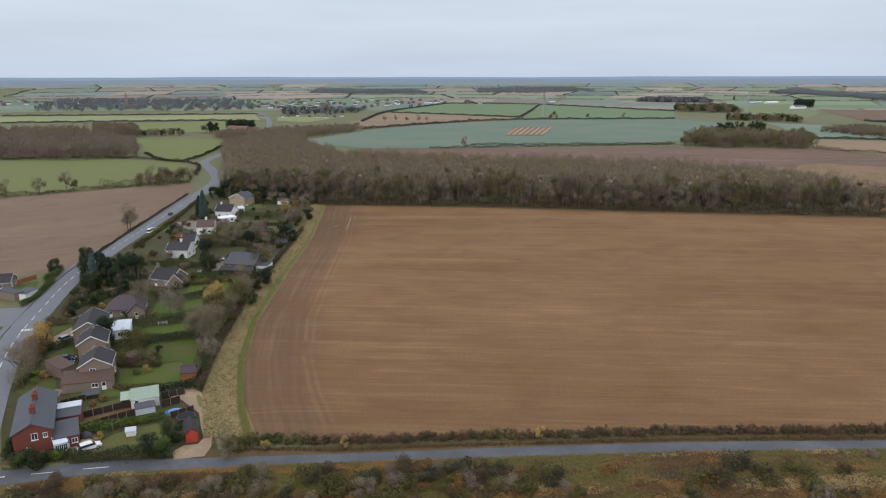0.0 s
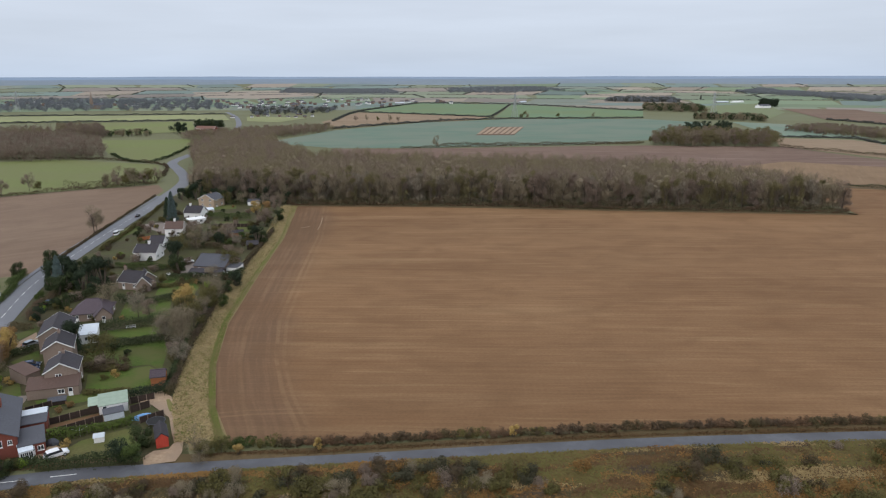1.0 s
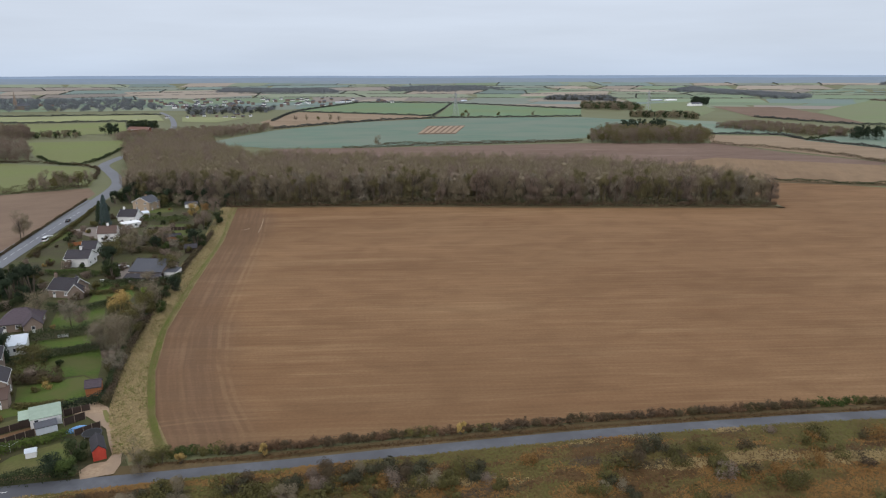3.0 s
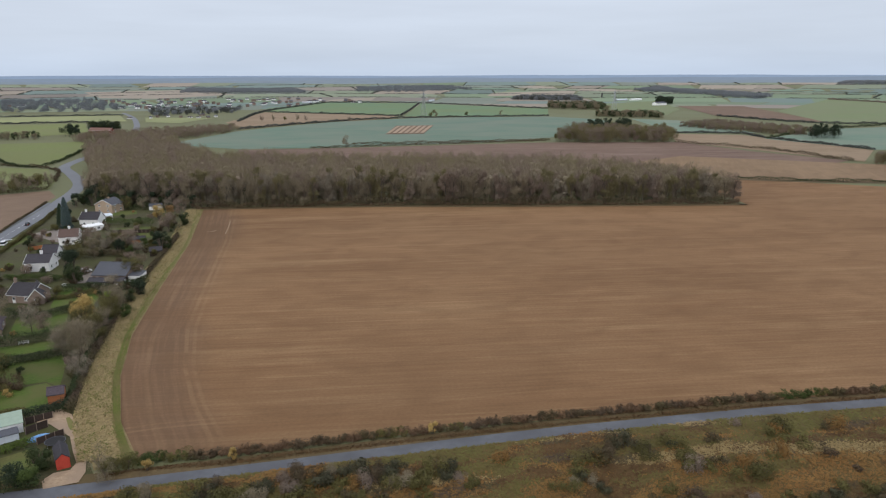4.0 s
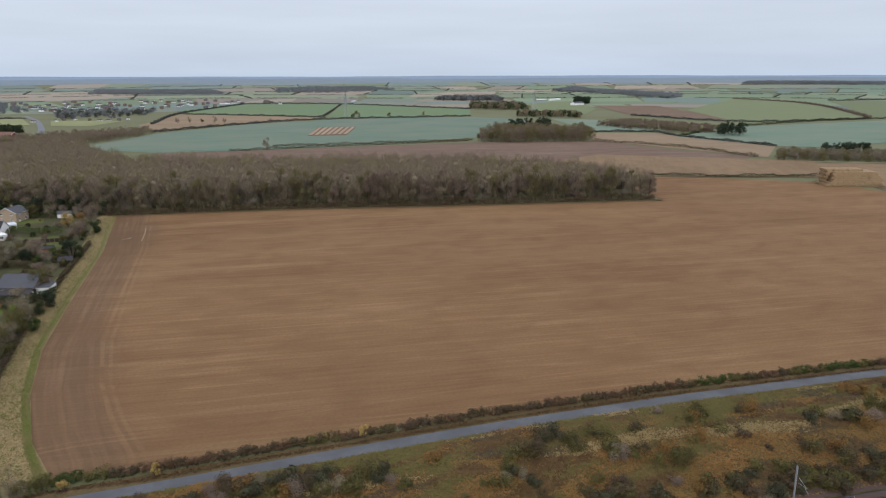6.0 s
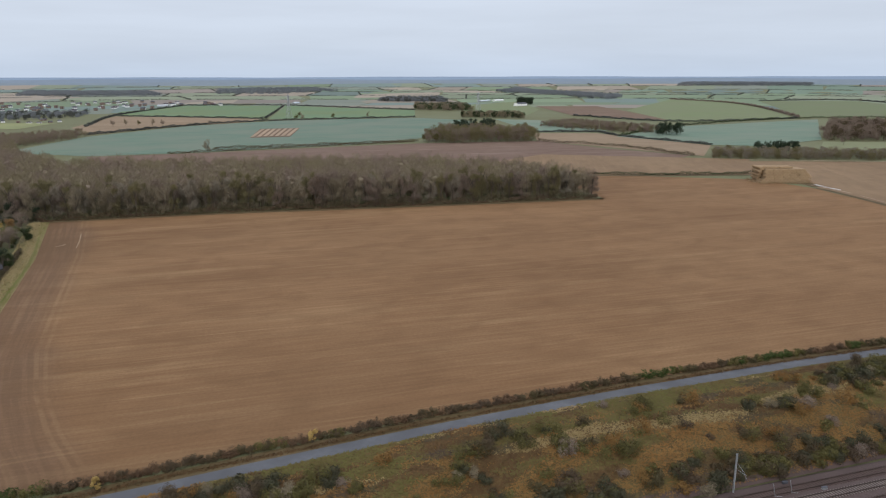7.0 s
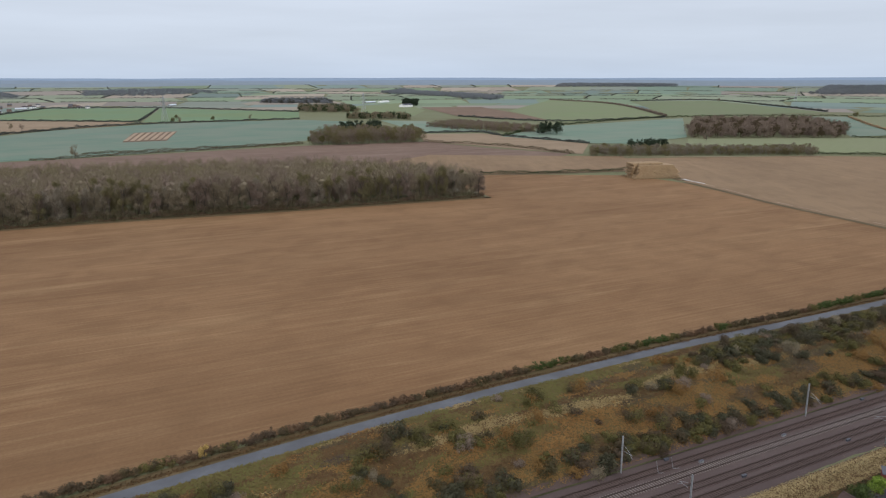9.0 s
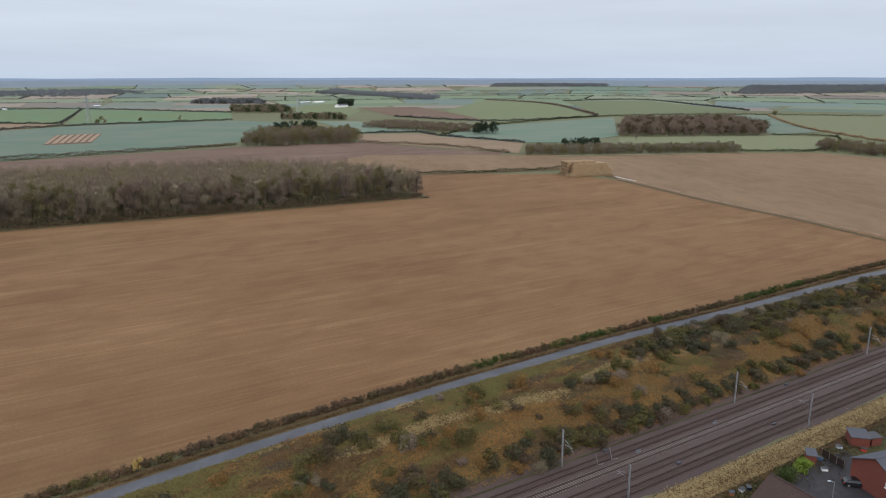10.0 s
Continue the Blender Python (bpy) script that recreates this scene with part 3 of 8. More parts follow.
def bare_tree(rng, height, spread, n, twigs, label, group="", ivy=0, width=0.11, length=1.3, name="bare_tree", low=0.2, up=0.4, fan=False):
    t = empty(name, Matrix(), label, "tree", group)
    r = 0.018 * height
    base = height * low
    bm, lean, top = trunk_mesh(rng, height, r, base)
    for k in range(9):
        a, h0 = k * 2.4 + rng.uniform(0, 0.6), rng.uniform(0.3, 0.85) * top
        reach = spread * rng.uniform(0.5, 0.9)
        f = h0 / top
        p0 = (lean[0] * 2 * f, lean[1] * 2 * f, h0)
        p1 = (p0[0] + math.cos(a) * reach * 0.5, p0[1] + math.sin(a) * reach * 0.5, h0 + (height - h0) * 0.4)
        p2 = (p0[0] + math.cos(a) * reach, p0[1] + math.sin(a) * reach, h0 + (height - h0) * 0.72)
        tube(bm, p0, p1, r * 0.42, r * 0.26, 5)
        tube(bm, p1, p2, r * 0.26, r * 0.07, 4)
    part("trunk", bm, BARK, t)
    if fan:
        tris = fans(rng, crown_points(rng, n, height, spread, base, 12, 0.15), length, width)
    else:
        tris = blades(rng, crown_points(rng, n, height, spread, base, 12, 0.2), length, width, up)
    soup("crown", tris, twigs, t)
    if ivy:
        p = rng.normal(size=(ivy, 3)) * (r * 1.8, r * 1.8, 0)
        p[:, 2] = rng.uniform(0, 0.6 * height, ivy)
        soup("ivy", blades(rng, p, 0.6, 0.4, 0.0), IVY, t)
    return t


def leafy_bush(rng, height, spread, n, leaves, label, name="shrub", group="", size=0.42, slim=0.55, base=0.06):
    t = empty(name, Matrix(), label, "shrub" if name == "shrub" else "tree", group)
    bm = bmesh.new()
    for k in range(5):
        a = k * 1.3 + rng.uniform(0, 0.5)
        tube(bm, (0.1 * math.cos(a), 0.1 * math.sin(a), -0.2), (0.45 * spread * math.cos(a), 0.45 * spread * math.sin(a), height * 0.7), 0.035 * height, 0.01 * height, 5)
    part("stem", bm, BARK, t)
    soup("foliage", blades(rng, crown_points(rng, n, height, spread, height * base, 10, 0.35), size, size * slim, 0.1), leaves, t)
    return t


def cone_tree(rng, height, spread, n, leaves, label, name="conifer", group=""):
    t = empty(name, Matrix(), label, "tree", group)
    bm = bmesh.new()
    tube(bm, (0, 0, -0.3), (0, 0, height * 0.9), 0.02 * height, 0.004 * height, 7)
    part("trunk", bm, BARK, t)
    z = height * (0.06 + 0.94 * rng.uniform(0, 1, n) ** 1.3)
    tier = 0.9 + 0.1 * np.cos(z / height * 44)
    rr = spread * (1 - z / height) ** 0.6 * tier * (1 + 0.1 * np.sin(z * 1.7 + 3 * np.sin(z))) * rng.uniform(0.55, 1.05, n) + 0.1
    a = rng.uniform(0, math.tau, n)
    p = np.stack([rr * np.cos(a), rr * np.sin(a), z - rr * 0.25], 1)
    soup("needles", blades(rng, (p, np.stack([np.cos(a), np.sin(a), np.full(n, 0.7)], 1)), 0.75, 0.42, -0.1), leaves, t)
    return t


def hedge(points, width, height, dense, material, label, size=0.45, seed=1, uneven=0.35, name="hedge", slim=0.55, mix=None, group=""):
    """A run of hedge along a curve: many small leaves or twigs about a line, with an uneven top."""
    rng = np.random.default_rng(seed)
    line = np.array([tuple(p) for p in smooth_line(points, 6)])[:, :2]
    seg = np.linalg.norm(np.diff(line, axis=0), axis=1)
    cum = np.concatenate([[0], np.cumsum(seg)])
    n = max(30, int(dense * cum[-1]))
    s = rng.uniform(0, cum[-1], n)
    c = np.stack([np.interp(s, cum, line[:, 0]), np.interp(s, cum, line[:, 1])], 1)
    bump = 1 + uneven * (np.sin(s / 2.7 + seed) * 0.4 + np.sin(s / 7.3 + 2 * seed) * 0.5 + np.sin(s / 1.1) * 0.2)
    off = rng.normal(size=(n, 2)) * width * 0.28
    z0 = np.array([land(*q) for q in c])
    h = height * bump * np.sqrt(rng.uniform(0.02, 1, n))
    h *= np.clip(1.15 - (np.linalg.norm(off, axis=1) / width) ** 2, 0.3, 1)
    p = np.column_stack([c + off, z0 + h])
    face = np.column_stack([off / width * 2.2, 0.35 + h / (height + 0.01)])
    top = tagged(new(name), label, "hedge", group)
    soup("foliage", blades(rng, (p, face / np.linalg.norm(face, axis=1)[:, None]), size, size * slim, 0.2), material, top)
    k = np.arange(0, cum[-1], max(1.2, cum[-1] / 120))
    q = np.column_stack([np.interp(k, cum, line[:, 0]), np.interp(k, cum, line[:, 1])])
    q = np.column_stack([q, [land(*u) + height * 0.35 for u in q]])
    tagged(soup("stems", blades(rng, q, height * 0.75, 0.12, 3.0), BARK, top), kind="stuff")
    return top


def copies(protos, places, rng, low=0.8, high=1.2, drop=0.0):
    """Sets copies of the given things at the places, each turned and sized a little differently; the models themselves take the first places."""
    for k, p in enumerate(places):
        base = protos[k % len(protos)]
        s = rng.uniform(low, high)
        m = at(p, rng.uniform(0, math.tau), land(*p[:2]) - drop) @ Matrix.Diagonal((s * rng.uniform(0.9, 1.1), s * rng.uniform(0.9, 1.1), s, 1))
        if k < len(protos):
            base.matrix_world = m
        else:
            made = copy_thing(base, Matrix())
            made.matrix_basis = m


# ---- the ground: one sheet to the horizon ----
def graded(lo, hi, step, growth, end):
    a = list(np.arange(lo, hi + step / 2, step))
    for sign in (1, -1):
        k, d = (a[-1] if sign > 0 else a[0]), step
        side = []
        while abs(k) < end:
            d = min(d * growth, 160)
            k += sign * d
            side.append(k)
        a = a + side if sign > 0 else side[::-1] + a
    return a


gx, gy = graded(-320, 420, 10, 1.12, 4900), graded(52, 128, 2.5, 1.12, 4900)
verts = [(x, y, land(x, y)) for y in gy for x in gx]
w = len(gx)
faces = [(j * w + i, j * w + i + 1, (j + 1) * w + i + 1, (j + 1) * w + i) for j in range(len(gy) - 1) for i in range(w - 1)]
ground = tagged(sheet("ground", verts, faces, FAR_LAND), "open rolling farmland running out to a hazy horizon", "ground", kind="structure")

# ridges closing the horizon, one behind another, with the haze put in their colours
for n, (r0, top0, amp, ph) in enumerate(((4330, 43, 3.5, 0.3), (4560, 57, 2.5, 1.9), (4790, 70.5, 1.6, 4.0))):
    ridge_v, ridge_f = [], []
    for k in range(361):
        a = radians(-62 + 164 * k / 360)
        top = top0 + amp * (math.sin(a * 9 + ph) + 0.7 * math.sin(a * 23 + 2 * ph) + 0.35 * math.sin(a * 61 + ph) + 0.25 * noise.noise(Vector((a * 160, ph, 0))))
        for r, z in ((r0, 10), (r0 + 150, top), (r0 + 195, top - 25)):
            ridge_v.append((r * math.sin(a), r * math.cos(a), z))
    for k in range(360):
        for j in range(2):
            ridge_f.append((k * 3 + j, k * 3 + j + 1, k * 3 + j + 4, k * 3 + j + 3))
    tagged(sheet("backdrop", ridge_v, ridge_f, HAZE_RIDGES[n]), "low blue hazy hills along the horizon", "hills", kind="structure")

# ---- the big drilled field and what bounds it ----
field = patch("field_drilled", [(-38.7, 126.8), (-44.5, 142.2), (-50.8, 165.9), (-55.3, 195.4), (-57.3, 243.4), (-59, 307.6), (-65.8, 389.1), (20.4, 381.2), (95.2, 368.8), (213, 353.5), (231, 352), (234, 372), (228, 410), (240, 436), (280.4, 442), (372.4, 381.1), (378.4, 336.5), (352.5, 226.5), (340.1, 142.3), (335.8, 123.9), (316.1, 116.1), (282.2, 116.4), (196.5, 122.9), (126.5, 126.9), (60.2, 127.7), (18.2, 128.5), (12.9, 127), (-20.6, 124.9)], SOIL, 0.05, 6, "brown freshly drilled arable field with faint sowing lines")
EDGE = [(-38.6, 126.5), (-44.5, 142.2), (-50.8, 165.9), (-55.3, 195.4), (-57.3, 243.4), (-59, 307.6), (-65.5, 387.3)]
HEADLAND = [(-36.8, 123.5), (-7.2, 124.2), (46.7, 126.9), (107, 126.9), (195, 121.9), (313, 114.8)]


def beside(x, y, line):
    """How far along a line of the plan a place lies, and how far from it."""
    best, run = (0.0, 1e9), 0.0
    for (x0, y0), (x1, y1) in zip(line, line[1:]):
        ln = math.hypot(x1 - x0, y1 - y0)
        f = min(max(((x - x0) * (x1 - x0) + (y - y0) * (y1 - y0)) / ln ** 2, 0), 1)
        d = math.hypot(x - x0 - f * (x1 - x0), y - y0 - f * (y1 - y0))
        if d < best[1]:
            best = (run + f * ln, d)
        run += ln
    return best


lay = field.data.attributes.new("lay", "FLOAT_VECTOR", "POINT")
for v, slot in zip(field.data.vertices, lay.data):
    slot.vector = (*beside(v.co.x, v.co.y, EDGE), beside(v.co.x, v.co.y, HEADLAND)[1])

ribbon("lime_mark", [(-47.4, 353.3), (-46.3, 336.4), (-46.0, 323.4)], 0.16, GRAVEL, 0.1, "pale lime wheel mark on the damp headland", "wheel mark", n=20, worn=0.0)
ribbon("lime_mark", [(-54.5, 328.9), (-52.5, 330.1), (-51.0, 332.6)], 0.3, GRAVEL, 0.1, "small pale lime spill on the damp headland", "lime spill", n=12, worn=0.1)
patch("rough_margin", [(-36.7, 125.6), (-44.1, 142.2), (-50.3, 165.9), (-54.8, 195.4), (-56.9, 243.4), (-58.7, 307.6), (-65.8, 390.9), (-74.1, 390.9), (-66.7, 332.2), (-67.8, 267.6), (-65.7, 223.2), (-63.3, 190.7), (-58.8, 162.4), (-54.1, 146.5), (-47, 130.7), (-44, 123.5)], DRY_GRASS, 0.06, 8, "pale rough grass strip between gardens and ploughed field")
GREEN_EDGE = [(-37.7, 126.5), (-42.3, 135.6), (-46.1, 146.4), (-50.6, 162.4), (-55.4, 188.3), (-56.9, 208.4), (-58.8, 243.5), (-60, 307.6), (-68.4, 387.3)]
ribbon("green_margin", GREEN_EDGE, 0.45, VERGE_GREEN, 0.13, "narrow green grass edge beside the brown field", "verge", n=26, worn=5, side=0.1)
patch("village_ground", [(-81.1, 114.8), (-102.3, 149.6), (-115.1, 182), (-129.9, 236.7), (-134.4, 277.1), (-148.2, 414.5), (-135.5, 458.8), (-74.1, 398.3), (-63, 319.5), (-64.1, 263.3), (-64.7, 223.2), (-60.1, 181.7), (-54.1, 146.5), (-43.5, 121.8), (-51.5, 118.7)], GARDEN, 0.04, 5, "rough green and brown garden ground of the village")

ribbon("wood_foot", [(-70, 390), (20.5, 381.5), (95.6, 369), (214, 352), (230, 350.5)], 2.6, VERGE_BROWN, 0.12, "brown rough grass line at the foot of the wood", "verge")

# ---- lane and main road ----
LANE = [(-200, 96), (-140, 106), (-80.4, 113.6), (-61, 116.2), (-35.3, 117.7), (-7, 119.4), (12.4, 120.8), (45.3, 122.6), (85, 123.3), (103.8, 123.1), (143.4, 122.3), (190, 118.6), (251.2, 115), (274.6, 113.1), (420, 92), (600, 70)]
ribbon("lane_verge", LANE, 4.1, VERGE_BROWN, 0.12, "brown muddy grass verge beside the lane", "verge", side=0.9)
ribbon("lane", LANE, 1.85, LANE_ASPHALT, 0.19, "narrow grey asphalt country lane", "road", n=14)
ROAD = [(-60, 60), (-85, 110), (-104.7, 149.6), (-116.5, 177.8), (-124.7, 206.1), (-132.6, 238.1), (-137.7, 274.4), (-143.4, 339.6), (-150, 424.9), (-159.6, 490.4), (-181.5, 546.3), (-202.9, 595), (-207.4, 647.7), (-208.7, 716.1), (-232.6, 915.8), (-265.9, 1087.1), (-329.5, 1325.1), (-393.4, 1512.4)]
ribbon("main_road", ROAD, 4.1, ASPHALT, 0.17, "grey two-lane main road with worn white markings", "road", n=14)
ribbon("pavement", ROAD[:9], 0.8, ASPHALT, 0.27, "narrow raised footway beside the main road", "pavement", side=5.2, n=14, edge=0.12)
patch("side_road", [(-146.7, 205.1), (-131.5, 208.8), (-123.2, 205), (-115.3, 186.4), (-122.8, 191), (-137.5, 191)], ASPHALT, 0.175, 8, "side road joining the main road at a junction", "road")


def dashes(points, gap, length, half, side, label, first=0, last=10 ** 9, name="road_marking"):
    line = smooth_line(points, 14)
    top = tagged(new(name), label, "road marking", kind="structure")
    s, nxt = 0.0, gap
    for a, b in zip(line, line[1:]):
        d = b - a
        while nxt < s + d.length:
            c = a + d * ((nxt - s) / d.length)
            u = d.normalized()
            nr = Vector((-u.y, u.x, 0))
            if first < nxt < last:
                q = [c + nr * (side + half), c + nr * (side - half), c + u * length + nr * (side - half), c + u * length + nr * (side + half)]
                sheet("dash", [(p.x, p.y, land(p.x, p.y) + 0.23) for p in q], [(0, 1, 2, 3)], ROAD_PAINT, top)
            nxt += gap
        s += d.length


dashes(ROAD, 7.5, 4.2, 0.1, 0.0, "broken white centre line of the main road", 40, 340)
dashes(LANE[:5], 9.0, 4.5, 0.09, 0.0, "broken white line on the lane near the junction", 90, 142)

# worn painted words on the main road, no longer legible
def road_bars(p, turn, n, label):
    top = tagged(new("road_marking"), label, "road marking", kind="structure")
    m = at(p, turn)
    for k in range(n):
        q = [m @ Vector((x, y, 0.23)) for x, y in ((k * 0.8 - 1.6, -0.9), (k * 0.8 - 1.05, -0.9), (k * 0.8 - 1.05, 0.9), (k * 0.8 - 1.6, 0.9))]
        sheet("bar", [tuple(v) for v in q], [(0, 1, 2, 3)], ROAD_PAINT, top)


road_bars((-118.6, 188.2), radians(15), 4, "block of worn white paint bars on the road")
road_bars((-138.6, 327.6), radians(8), 4, "worn white paint bars on the far lane")


# ---- houses ----
def window(parent, m, w, h, frame_mat=WHITE, sill=True, door=False):
    """A framed window or door on a wall: m puts its middle bottom on the wall face, local y outwards."""
    bm = bmesh.new()
    t = 0.09
    for x0, x1, z0, z1 in ((-w / 2, -w / 2 + t, 0, h), (w / 2 - t, w / 2, 0, h), (-w / 2 + t, w / 2 - t, 0, t), (-w / 2 + t, w / 2 - t, h - t, h), (-t / 2, t / 2, t, h - t)):
        if door and x0 == -t / 2:
            continue
        box(bm, x0, x1, -0.02, 0.05, z0, z1, m)
    win = part("door" if door else "window", bm, frame_mat, parent)
    bm = bmesh.new()
    if door:
        box(bm, -w / 2 + t, w / 2 - t, -0.02, 0.02, t, h * 0.55, m)
        part("door_panel", bm, frame_mat, win)
        bm = bmesh.new()
        box(bm, -w / 2 + t, w / 2 - t, -0.02, 0.01, h * 0.55, h - t, m)
    else:
        box(bm, -w / 2 + t, w / 2 - t, -0.02, 0.01, t, h - t, m)
    part("pane", bm, PANE, win)
    if sill and not door:
        bm = bmesh.new()
        box(bm, -w / 2 - 0.08, w / 2 + 0.08, -0.02, 0.12, -0.1, -0.003, m)
        part("sill", bm, frame_mat, win)


def chimney(parent, x, y, z, h, mat_wall, pots=2, w=0.55, l=0.9):
    bm = bmesh.new()
    box(bm, x - l / 2, x + l / 2, y - w / 2, y + w / 2, z - 1.2, z + h)
    box(bm, x - l / 2 - 0.06, x + l / 2 + 0.06, y - w / 2 - 0.06, y + w / 2 + 0.06, z + h - 0.25, z + h - 0.08)
    ch = part("chimney", bm, mat_wall, parent)
    for k in range(pots):
        bm = bmesh.new()
        px = x + (k - (pots - 1) / 2) * l / max(pots, 1) * 0.9
        tube(bm, (px, y, z + h), (px, y, z + h + 0.45), 0.13, 0.1, 8)
        part("chimney_pot", bm, TILE_RED, ch)


def house(a, b, depth, eave, rise, wall_mat, roof_mat, label, gable=False, name="house", openings=(), chimneys=(), verge=True, over=0.35, hip=0.0, z=None, auto=True, category="house", chim_mat=None, up=1.0):
    """A house on the front base line a to b, depth metres deep to its far side; gable: the gable end faces the front."""
    a, b = Vector((*a, 0)), Vector((*b, 0))
    d = b - a
    width, turn = d.length, math.atan2(d.y, d.x)
    ln, dp = (depth, width) if gable else (width, depth)
    org, ang = (b, turn + math.pi / 2) if gable else (a, turn)
    z0 = min(land(a.x, a.y), land(b.x, b.y)) if z is None else z
    top = empty(name, Matrix.Translation((org.x, org.y, z0)) @ Matrix.Rotation(ang, 4, "Z"), label, category)
    # walls: a gabled shell with real thickness
    bm = bmesh.new()
    prof = [(0, -0.3), (dp, -0.3), (dp, eave), (dp / 2, eave + rise), (0, eave)]
    if hip:
        prof = [(0, -0.3), (dp, -0.3), (dp, eave), (0, eave)]
    tw = 0.25
    box(bm, 0, ln, 0, tw, -0.3, eave)
    box(bm, 0, ln, dp - tw, dp, -0.3, eave)
    for x0 in (0, ln - tw):
        vs = [[bm.verts.new((x0 + q, y if 0 < y < dp else (tw if y == 0 else dp - tw), zz)) for y, zz in prof] for q in (0, tw)]
        bm.faces.new(vs[0][::-1])
        bm.faces.new(vs[1])
        for k in range(len(prof)):
            j = (k + 1) % len(prof)
            bm.faces.new((vs[0][k], vs[0][j], vs[1][j], vs[1][k]))
    part("wall", bm, wall_mat, top)
    # roof slabs
    bm = bmesh.new()
    th, ov = 0.16, over
    s = rise / (dp / 2)
    ze, zr = eave - ov * s, eave + rise
    if hip:
        for q in (0, th):
            c = [bm.verts.new(p) for p in ((-ov, -ov, ze + q), (ln + ov, -ov, ze + q), (ln + ov, dp + ov, ze + q), (-ov, dp + ov, ze + q))]
            r = [bm.verts.new((hip, dp / 2, zr + q)), bm.verts.new((ln - hip, dp / 2, zr + q))]
            for f in ((c[0], c[1], r[1], r[0]), (c[2], c[3], r[0], r[1]), (c[1], c[2], r[1]), (c[3], c[0], r[0])):
                bm.faces.new(f)
            if q == 0:
                low = c
            else:
                for k in range(4):
                    bm.faces.new((low[k], low[(k + 1) % 4], c[(k + 1) % 4], c[k]))
        x_r0, x_r1 = hip, ln - hip
    else:
        x_r0, x_r1 = -ov, ln + ov
        for y0, y1 in ((-ov, dp / 2), (dp + ov, dp / 2)):
            p = [(x, y, zz) for x in (-ov, ln + ov) for y, zz in ((y0, ze), (y1, zr), (y1, zr + th), (y0, ze + th))]
            v = [bm.verts.new(q) for q in p]
            for f in ((0, 1, 2, 3), (7, 6, 5, 4), (0, 4, 5, 1), (1, 5, 6, 2), (2, 6, 7, 3), (3, 7, 4, 0)):
                bm.faces.new([v[i] for i in f])
        bmesh.ops.recalc_face_normals(bm, faces=bm.faces)
    roof = part("roof", bm, roof_mat, top)
    bm = bmesh.new()
    box(bm, x_r0, x_r1, dp / 2 - 0.14, dp / 2 + 0.14, zr + th - 0.04, zr + th + 0.07, bevel=0.03)
    part("ridge_tiles", bm, roof_mat, roof)
    for y in (-ov, dp + ov):
        bm = bmesh.new()
        box(bm, -ov, ln + ov, y - 0.06, y + 0.06, ze - 0.06, ze + 0.05)
        part("gutter", bm, WHITE if verge else WIRE, roof)
    if verge and not hip:
        for x in (-ov - 0.03, ln + ov - 0.03):
            bm = bmesh.new()
            for y0, y1 in ((-ov, dp / 2), (dp + ov, dp / 2)):
                v = [bm.verts.new((x + q, y, zz)) for q in (0, 0.06) for y, zz in ((y0, ze - 0.08), (y1, zr - 0.08), (y1, zr + th + 0.02), (y0, ze + th + 0.02))]
                for f in ((0, 1, 2, 3), (7, 6, 5, 4), (0, 4, 5, 1), (1, 5, 6, 2), (2, 6, 7, 3), (3, 7, 4, 0)):
                    bm.faces.new([v[i] for i in f])
            part("bargeboard", bm, WHITE, roof)
    for cx, extra in chimneys:
        chimney(top, ln * cx, dp / 2, zr, 1.1 + extra, chim_mat or wall_mat, *((4, 0.9, 1.7) if name == "cottage" else ()))
    # windows: per wall, at each storey
    sides = {"v0": (Matrix.Identity(4), ln), "v1": (Matrix.Translation((ln, dp, 0)) @ Matrix.Rotation(math.pi, 4, "Z"), ln),
             "u0": (Matrix.Translation((0, dp, 0)) @ Matrix.Rotation(-math.pi / 2, 4, "Z"), dp), "u1": (Matrix.Translation((ln, 0, 0)) @ Matrix.Rotation(math.pi / 2, 4, "Z"), dp)}
    face = Matrix.Rotation(math.pi, 4, "Z")
    made = list(openings)
    if auto:
        for side, (_, length) in sides.items():
            n = max(1, int(length / 3.4))
            for st in range(2 if eave > 4 else 1):
                for k in range(n):
                    door = st == 0 and k == 0 and side in ("v0", "u0")
                    made.append((side, (k + 0.5) / n, 0.0 if door else 0.95 + 2.6 * st, 0.95 if door else 1.25, 2.05 if door else 1.1, door))
    for side, pos, zz, w, h, door in made:
        m, length = sides[side]
        window(top, m @ Matrix.Translation((pos * length, 0, zz)) @ face, w, h, door=door)
    return top


